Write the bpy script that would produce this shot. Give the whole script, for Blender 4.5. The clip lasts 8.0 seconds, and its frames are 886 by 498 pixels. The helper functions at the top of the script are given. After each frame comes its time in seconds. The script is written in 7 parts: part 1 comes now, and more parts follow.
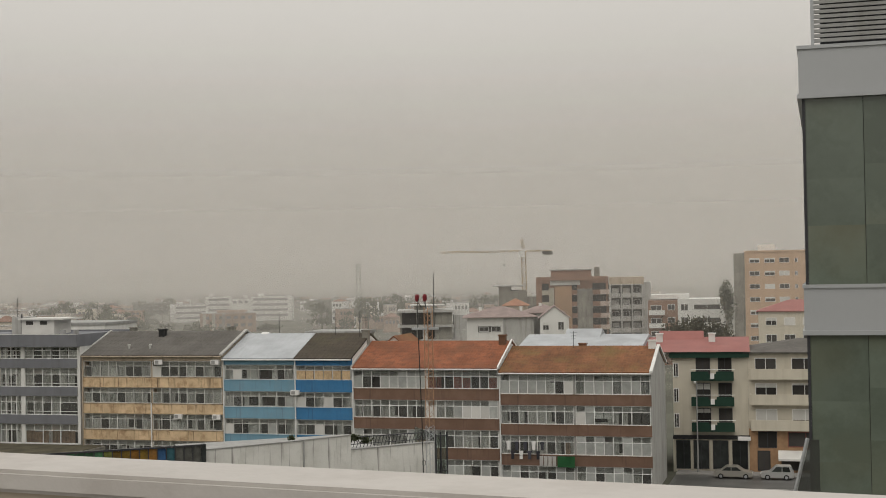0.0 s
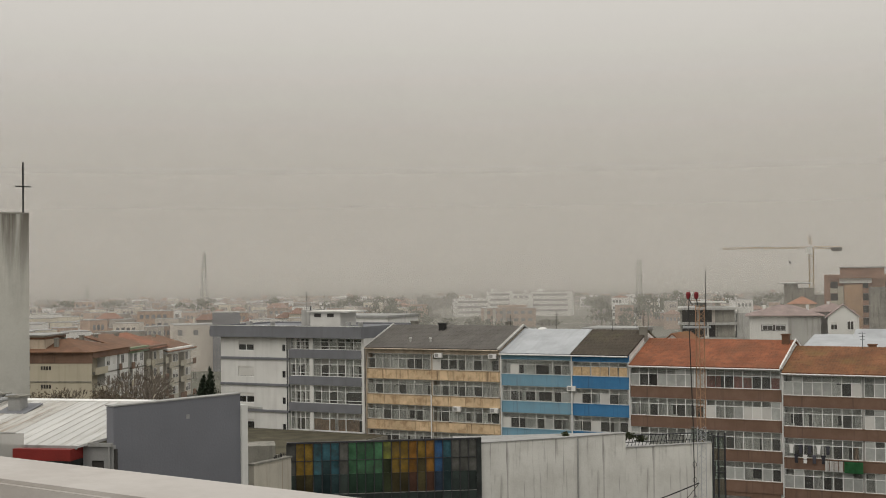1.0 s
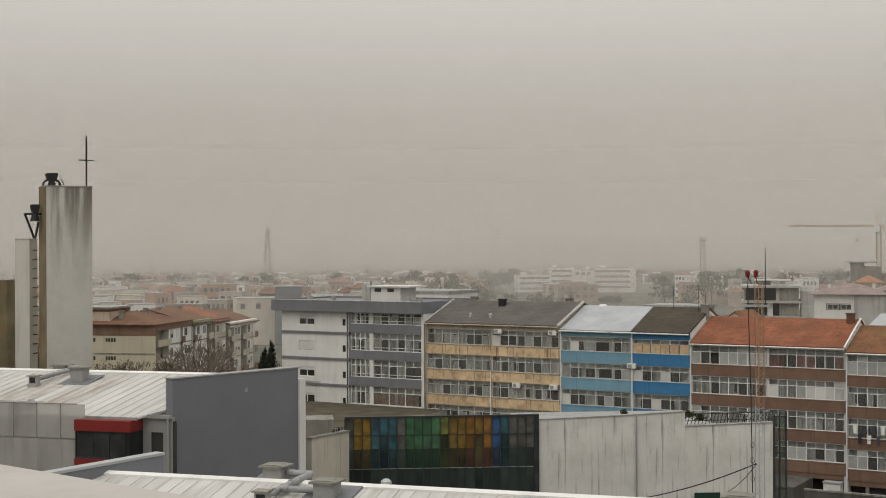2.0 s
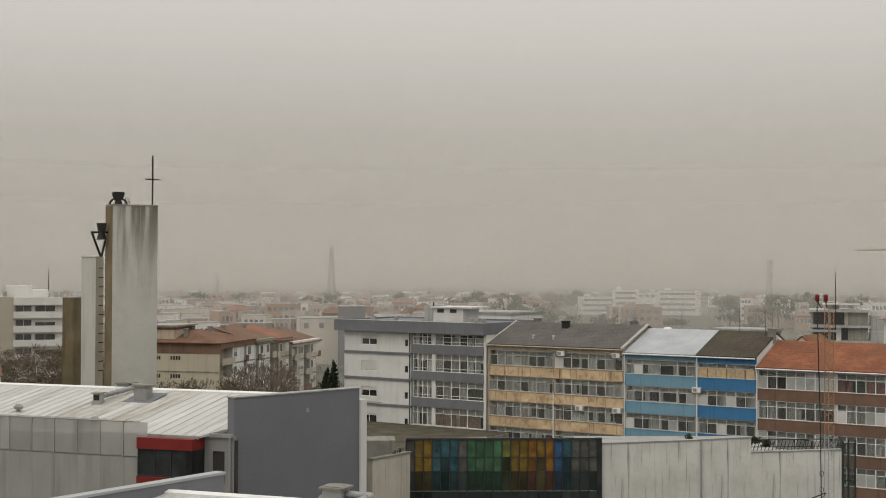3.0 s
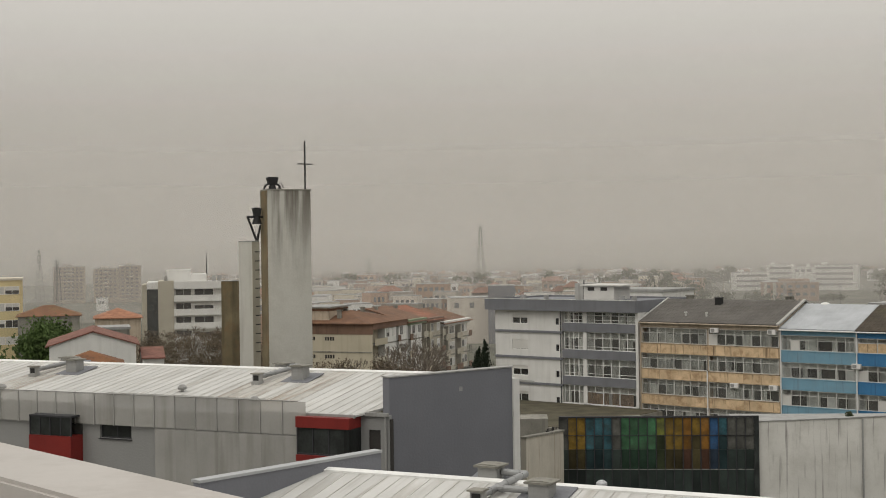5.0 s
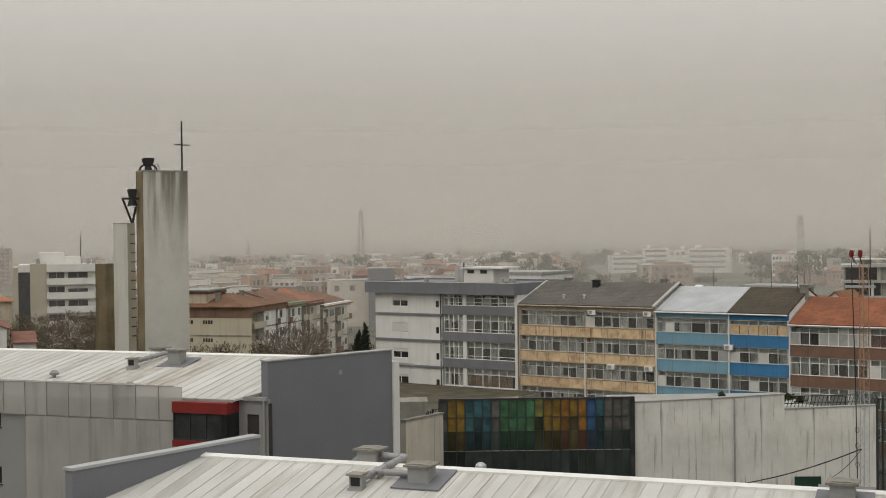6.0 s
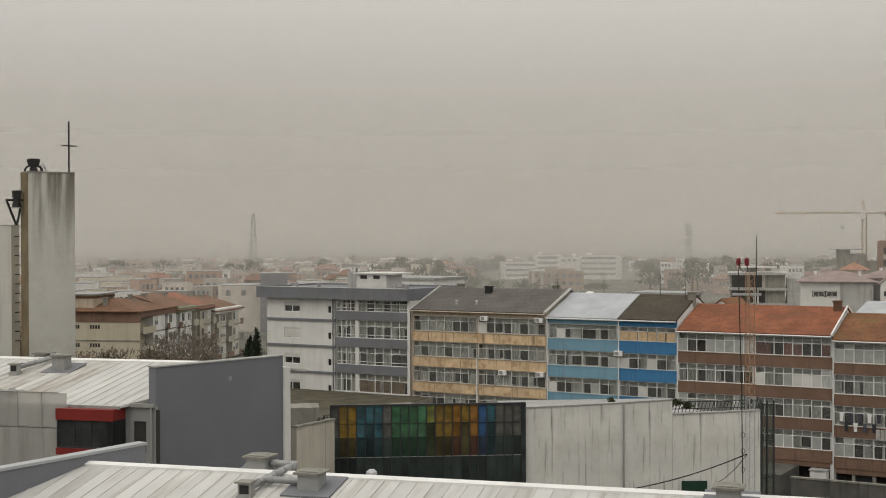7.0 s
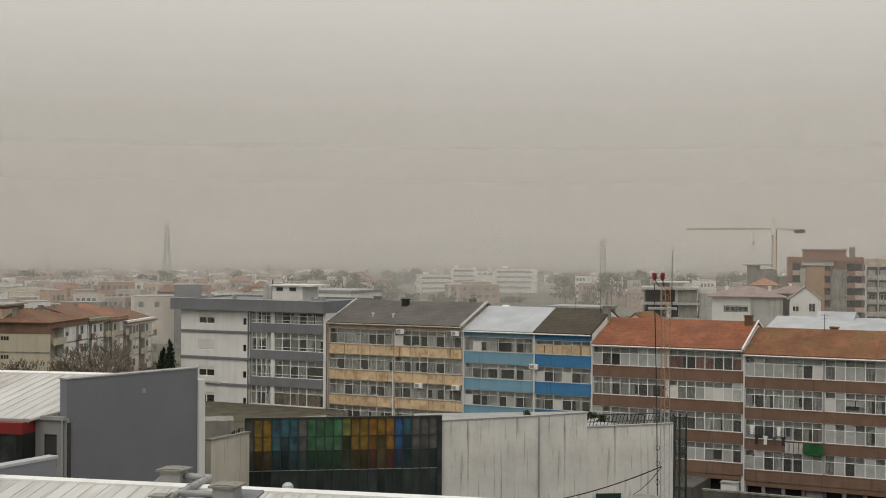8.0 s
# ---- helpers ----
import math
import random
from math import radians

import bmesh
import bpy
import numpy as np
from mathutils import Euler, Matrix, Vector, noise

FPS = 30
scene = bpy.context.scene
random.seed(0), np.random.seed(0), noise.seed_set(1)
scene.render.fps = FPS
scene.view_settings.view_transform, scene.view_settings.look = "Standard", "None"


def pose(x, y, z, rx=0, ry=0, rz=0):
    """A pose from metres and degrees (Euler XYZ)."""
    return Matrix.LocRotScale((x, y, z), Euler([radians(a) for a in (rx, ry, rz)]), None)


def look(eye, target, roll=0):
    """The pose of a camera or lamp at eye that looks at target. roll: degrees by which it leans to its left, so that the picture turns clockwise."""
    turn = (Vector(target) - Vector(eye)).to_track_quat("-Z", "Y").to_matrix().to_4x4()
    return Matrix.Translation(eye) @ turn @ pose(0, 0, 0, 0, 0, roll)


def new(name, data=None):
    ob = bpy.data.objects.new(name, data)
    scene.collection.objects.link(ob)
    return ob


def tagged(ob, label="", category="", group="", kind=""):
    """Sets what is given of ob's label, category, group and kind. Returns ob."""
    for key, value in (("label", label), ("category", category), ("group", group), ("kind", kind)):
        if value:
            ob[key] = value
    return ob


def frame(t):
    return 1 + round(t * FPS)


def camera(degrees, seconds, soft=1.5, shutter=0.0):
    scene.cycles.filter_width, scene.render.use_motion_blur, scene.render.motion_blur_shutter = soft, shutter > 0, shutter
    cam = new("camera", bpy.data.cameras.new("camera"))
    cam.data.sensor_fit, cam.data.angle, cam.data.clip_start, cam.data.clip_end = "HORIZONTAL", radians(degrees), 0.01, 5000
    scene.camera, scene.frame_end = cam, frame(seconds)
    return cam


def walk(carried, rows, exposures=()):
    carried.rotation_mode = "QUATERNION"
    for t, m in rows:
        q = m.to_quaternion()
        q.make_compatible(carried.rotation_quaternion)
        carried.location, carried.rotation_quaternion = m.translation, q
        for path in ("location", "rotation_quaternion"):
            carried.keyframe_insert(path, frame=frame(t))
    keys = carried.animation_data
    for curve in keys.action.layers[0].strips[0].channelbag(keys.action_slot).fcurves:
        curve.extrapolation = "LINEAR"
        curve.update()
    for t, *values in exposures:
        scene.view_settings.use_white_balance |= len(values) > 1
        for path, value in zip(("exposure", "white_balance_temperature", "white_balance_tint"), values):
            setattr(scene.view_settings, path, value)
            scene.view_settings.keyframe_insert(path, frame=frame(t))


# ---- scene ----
# Row frame: the terrace of flats faces -y at y = 126; the eye stands on a roof near the origin, 19.5 m up.
cam = camera(36.83, 8.0, soft=1.0)
PATH = [
    (0.0, (-0.121, -0.925, 19.469), (-27.606, 95.208, 21.223), -1.017),
    (0.5, (0.070, -0.641, 19.488), (-35.046, 92.950, 22.217), -1.286),
    (1.0, (0.130, -0.480, 19.483), (-46.820, 87.797, 21.219), -0.648),
    (1.2, (0.193, -0.441, 19.470), (-48.544, 86.878, 19.839), -0.581),
    (2.3, (0.197, -0.043, 19.498), (-53.640, 84.228, 19.314), 0.223),
    (2.5, (0.149, 0.000, 19.487), (-56.251, 82.577, 19.369), 0.629),
    (3.0, (0.011, 0.231, 19.500), (-55.075, 83.678, 21.004), 0.194),
    (3.5, (0.005, 0.104, 19.485), (-60.801, 79.478, 21.032), -0.376),
    (4.0, (-0.028, 0.121, 19.495), (-64.279, 76.737, 20.873), -0.585),
    (4.2, (-0.002, 0.095, 19.500), (-64.862, 76.198, 20.771), -0.603),
    (5.3, (0.049, 0.042, 19.528), (-62.642, 77.948, 18.801), -0.811),
    (5.5, (0.035, 0.069, 19.546), (-61.128, 79.177, 18.502), -0.805),
    (6.0, (-0.077, 0.252, 19.516), (-56.982, 82.470, 18.090), -0.672),
    (6.5, (-0.143, 0.374, 19.516), (-53.429, 84.983, 18.099), -0.492),
    (7.0, (-0.178, 0.459, 19.516), (-50.324, 86.970, 18.443), -0.178),
    (7.5, (-0.245, 0.512, 19.498), (-46.404, 89.221, 19.027), 0.231),
    (8.0, (-0.265, 0.423, 19.506), (-44.872, 89.922, 19.407), 0.313),
]
walk(cam, [(t, look(e, g, r)) for t, e, g, r in PATH])

# ---------------------------------------------------------------- sky and sun
SKY_ELEV, SKY_ROT = radians(52), radians(200)
world = bpy.data.worlds.new("overcast_sky")
scene.world = world
world.use_nodes = True
wn, wl = world.node_tree.nodes, world.node_tree.links
wn.clear()
w_out, w_bg = wn.new("ShaderNodeOutputWorld"), wn.new("ShaderNodeBackground")
w_sky, w_hsv = wn.new("ShaderNodeTexSky"), wn.new("ShaderNodeHueSaturation")
w_sky.sky_type, w_sky.sun_disc, w_sky.sun_elevation, w_sky.sun_rotation = "NISHITA", False, SKY_ELEV, SKY_ROT
w_sky.dust_density = 6.0
w_hsv.inputs["Saturation"].default_value, w_hsv.inputs["Value"].default_value = 0.08, 0.02
w_co, w_sep, w_ramp, w_mix = wn.new("ShaderNodeTexCoord"), wn.new("ShaderNodeSeparateXYZ"), wn.new("ShaderNodeValToRGB"), wn.new("ShaderNodeMix")
w_noise = wn.new("ShaderNodeTexNoise")
w_noise.inputs["Scale"].default_value, w_noise.inputs["Detail"].default_value = 3.0, 3.0
w_nm, w_add = wn.new("ShaderNodeMath"), wn.new("ShaderNodeMath")
w_nm.operation, w_add.operation = "MULTIPLY_ADD", "ADD"
w_nm.inputs[1].default_value, w_nm.inputs[2].default_value = 0.04, -0.02
w_ramp.color_ramp.elements.remove(w_ramp.color_ramp.elements[1])
for pos, c in ((0.0, (0.398, 0.373, 0.336)), (0.03, (0.418, 0.393, 0.356)), (0.06, (0.491, 0.464, 0.422)), (0.12, (0.569, 0.542, 0.5)), (0.22, (0.636, 0.609, 0.562)), (0.5, (0.946, 0.92, 0.87)), (0.98, (1.244, 1.22, 1.16))):
    el = w_ramp.color_ramp.elements[0] if pos == 0.0 else w_ramp.color_ramp.elements.new(pos)
    el.color = (*c, 1)
w_mix.data_type = "RGBA"
w_mix.inputs["Factor"].default_value = 0.93
wl.new(w_sky.outputs["Color"], w_hsv.inputs["Color"])
wl.new(w_co.outputs["Generated"], w_sep.inputs["Vector"])
wl.new(w_co.outputs["Generated"], w_noise.inputs["Vector"])
wl.new(w_noise.outputs["Fac"], w_nm.inputs[0])
wl.new(w_sep.outputs["Z"], w_add.inputs[0])
wl.new(w_nm.outputs["Value"], w_add.inputs[1])
wl.new(w_add.outputs["Value"], w_ramp.inputs["Fac"])
wl.new(w_hsv.outputs["Color"], w_mix.inputs["A"])
wl.new(w_ramp.outputs["Color"], w_mix.inputs["B"])
wl.new(w_mix.outputs["Result"], w_bg.inputs["Color"])
w_bg.inputs["Strength"].default_value = 1.0
wl.new(w_bg.outputs["Background"], w_out.inputs["Surface"])

sun_data = bpy.data.lights.new("sun", "SUN")
sun_data.energy, sun_data.angle, sun_data.color = 0.55, radians(40), (1.0, 0.93, 0.83)
sun = new("sun", sun_data)
sun.matrix_world = look((-40, -60, 110), (-30, 20, 0))
scene.view_settings.exposure = 0.11

# ---------------------------------------------------------------- materials
def mat(name, col, rough=0.8, metal=0.0, var=0.14, scale=0.5, fine=9.0, bump=0.02, stain=None, amount=0.5, streak=True, rnd=0.0, spec=0.3, grime=None, blotch=None):
    m = bpy.data.materials.new(name)
    m.use_nodes = True
    n, l = m.node_tree.nodes, m.node_tree.links
    b = n["Principled BSDF"]
    b.inputs["Roughness"].default_value, b.inputs["Metallic"].default_value = rough, metal
    b.inputs["Specular IOR Level"].default_value = spec
    co = n.new("ShaderNodeTexCoord")
    big, fin = n.new("ShaderNodeTexNoise"), n.new("ShaderNodeTexNoise")
    big.inputs["Scale"].default_value, fin.inputs["Scale"].default_value = scale, fine
    big.inputs["Detail"].default_value, fin.inputs["Detail"].default_value = 4, 3
    vec = co.outputs["Object"]
    if rnd:  # each alike piece takes its own stretch of the grain
        od, om, oa = n.new("ShaderNodeObjectInfo"), n.new("ShaderNodeMath"), n.new("ShaderNodeVectorMath")
        om.operation, om.inputs[1].default_value = "MULTIPLY", 91.0
        l.new(od.outputs["Random"], om.inputs[0]), l.new(vec, oa.inputs[0]), l.new(om.outputs["Value"], oa.inputs[1])
        vec = oa.outputs["Vector"]
    l.new(vec, big.inputs["Vector"])
    l.new(vec, fin.inputs["Vector"])
    r = n.new("ShaderNodeValToRGB")
    r.color_ramp.elements[0].position, r.color_ramp.elements[1].position = 0.32, 0.68
    r.color_ramp.elements[0].color = (*[c * (1 - var) for c in col], 1)
    r.color_ramp.elements[1].color = (*[min(1, c * (1 + var)) for c in col], 1)
    l.new(big.outputs["Fac"], r.inputs["Fac"])
    mf = n.new("ShaderNodeMapRange")
    mf.inputs["To Min"].default_value, mf.inputs["To Max"].default_value = 1 - var * 0.8, 1 + var * 0.8
    l.new(fin.outputs["Fac"], mf.inputs["Value"])
    mul = n.new("ShaderNodeMix")
    mul.data_type, mul.blend_type = "RGBA", "MULTIPLY"
    mul.inputs["Factor"].default_value = 1
    l.new(r.outputs["Color"], mul.inputs["A"])
    l.new(mf.outputs["Result"], mul.inputs["B"])
    out = mul.outputs["Result"]
    if blotch:  # patches of a second tone (lichen, peeled paint, soot, painted reflections): colour, amount, size
        bt, br, bx = n.new("ShaderNodeTexNoise"), n.new("ShaderNodeValToRGB"), n.new("ShaderNodeMix")
        bt.inputs["Scale"].default_value, bt.inputs["Detail"].default_value, bt.inputs["Roughness"].default_value = blotch[2], 8, 0.7
        br.color_ramp.elements[0].position, br.color_ramp.elements[1].position = 0.48, 0.62
        br.color_ramp.elements[1].color = (blotch[1], blotch[1], blotch[1], 1)
        bx.data_type = "RGBA"
        bx.inputs["B"].default_value = (*blotch[0], 1)
        l.new(vec, bt.inputs["Vector"]), l.new(bt.outputs["Fac"], br.inputs["Fac"])
        l.new(br.outputs["Color"], bx.inputs["Factor"]), l.new(out, bx.inputs["A"])
        out = bx.outputs["Result"]
    if stain:
        mp, st, sr, mx = n.new("ShaderNodeMapping"), n.new("ShaderNodeTexNoise"), n.new("ShaderNodeValToRGB"), n.new("ShaderNodeMix")
        mp.inputs["Scale"].default_value = (2.2, 0.16, 0.3) if streak == "roof" else (4.5, 4.5, 0.22) if streak == "fine" else (1.7, 1.7, 0.14) if streak else (0.35, 0.35, 0.35)
        st.inputs["Scale"].default_value, st.inputs["Detail"].default_value = 1.0, 5
        sr.color_ramp.elements[0].position, sr.color_ramp.elements[1].position = (0.57, 0.7) if streak == "fine" else (0.5, 0.72)
        sr.color_ramp.elements[1].color = (amount, amount, amount, 1)
        mx.data_type = "RGBA"
        mx.inputs["B"].default_value = (*stain, 1)
        l.new(vec, mp.inputs["Vector"])
        l.new(mp.outputs["Vector"], st.inputs["Vector"])
        l.new(st.outputs["Fac"], sr.inputs["Fac"])
        fac = sr.outputs["Color"]
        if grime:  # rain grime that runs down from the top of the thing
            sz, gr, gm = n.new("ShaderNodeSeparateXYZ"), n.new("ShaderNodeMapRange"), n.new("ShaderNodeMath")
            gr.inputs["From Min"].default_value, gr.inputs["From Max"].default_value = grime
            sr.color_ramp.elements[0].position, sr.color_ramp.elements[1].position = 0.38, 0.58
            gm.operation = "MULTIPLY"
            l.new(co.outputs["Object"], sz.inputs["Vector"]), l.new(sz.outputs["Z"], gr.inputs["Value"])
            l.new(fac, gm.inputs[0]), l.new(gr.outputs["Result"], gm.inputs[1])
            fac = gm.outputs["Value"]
        l.new(fac, mx.inputs["Factor"])
        l.new(out, mx.inputs["A"])
        out = mx.outputs["Result"]
    if rnd:
        oi, mr, m2 = n.new("ShaderNodeObjectInfo"), n.new("ShaderNodeMapRange"), n.new("ShaderNodeMix")
        mr.inputs["To Min"].default_value, mr.inputs["To Max"].default_value = 1 - rnd, 1 + rnd
        m2.data_type, m2.blend_type = "RGBA", "MULTIPLY"
        m2.inputs["Factor"].default_value = 1
        l.new(oi.outputs["Random"], mr.inputs["Value"])
        l.new(out, m2.inputs["A"])
        l.new(mr.outputs["Result"], m2.inputs["B"])
        out = m2.outputs["Result"]
    l.new(out, b.inputs["Base Color"])
    if bump:
        bp = n.new("ShaderNodeBump")
        bp.inputs["Strength"].default_value, bp.inputs["Distance"].default_value = 0.6, bump
        l.new(fin.outputs["Fac"], bp.inputs["Height"])
        l.new(bp.outputs["Normal"], b.inputs["Normal"])
    return m


def glass(name, tint=(0.93, 0.95, 0.95), clear=0.93, rough=0.06, gloss=(0.8, 0.82, 0.82), dust=0.05):
    """Thin window glass: lets light through, with a film of dust and a Fresnel gloss on top."""
    m = bpy.data.materials.new(name)
    m.use_nodes = True
    n, l = m.node_tree.nodes, m.node_tree.links
    n.clear()
    o, tr, gl, mx, fr = n.new("ShaderNodeOutputMaterial"), n.new("ShaderNodeBsdfTransparent"), n.new("ShaderNodeBsdfGlossy"), n.new("ShaderNodeMixShader"), n.new("ShaderNodeLayerWeight")
    ad = n.new("ShaderNodeMath")
    pw = n.new("ShaderNodeMath")
    pw.operation, pw.inputs[1].default_value = "POWER", 4.0
    ad.operation, ad.use_clamp = "MULTIPLY_ADD", True
    ad.inputs[1].default_value, ad.inputs[2].default_value = 0.6, 1 - clear
    tr.inputs["Color"].default_value, gl.inputs["Color"].default_value = (*tint, 1), (*gloss, 1)
    gl.inputs["Roughness"].default_value = rough
    l.new(fr.outputs["Facing"], pw.inputs[0])
    l.new(pw.outputs["Value"], ad.inputs[0])
    l.new(ad.outputs["Value"], mx.inputs["Fac"])
    du, dx = n.new("ShaderNodeBsdfDiffuse"), n.new("ShaderNodeMixShader")
    du.inputs["Color"].default_value, dx.inputs["Fac"].default_value = (0.55, 0.53, 0.50, 1), dust
    l.new(tr.outputs["BSDF"], dx.inputs[1])
    l.new(du.outputs["BSDF"], dx.inputs[2])
    l.new(dx.outputs["Shader"], mx.inputs[1])
    l.new(gl.outputs["BSDF"], mx.inputs[2])
    l.new(mx.outputs["Shader"], o.inputs["Surface"])
    return m


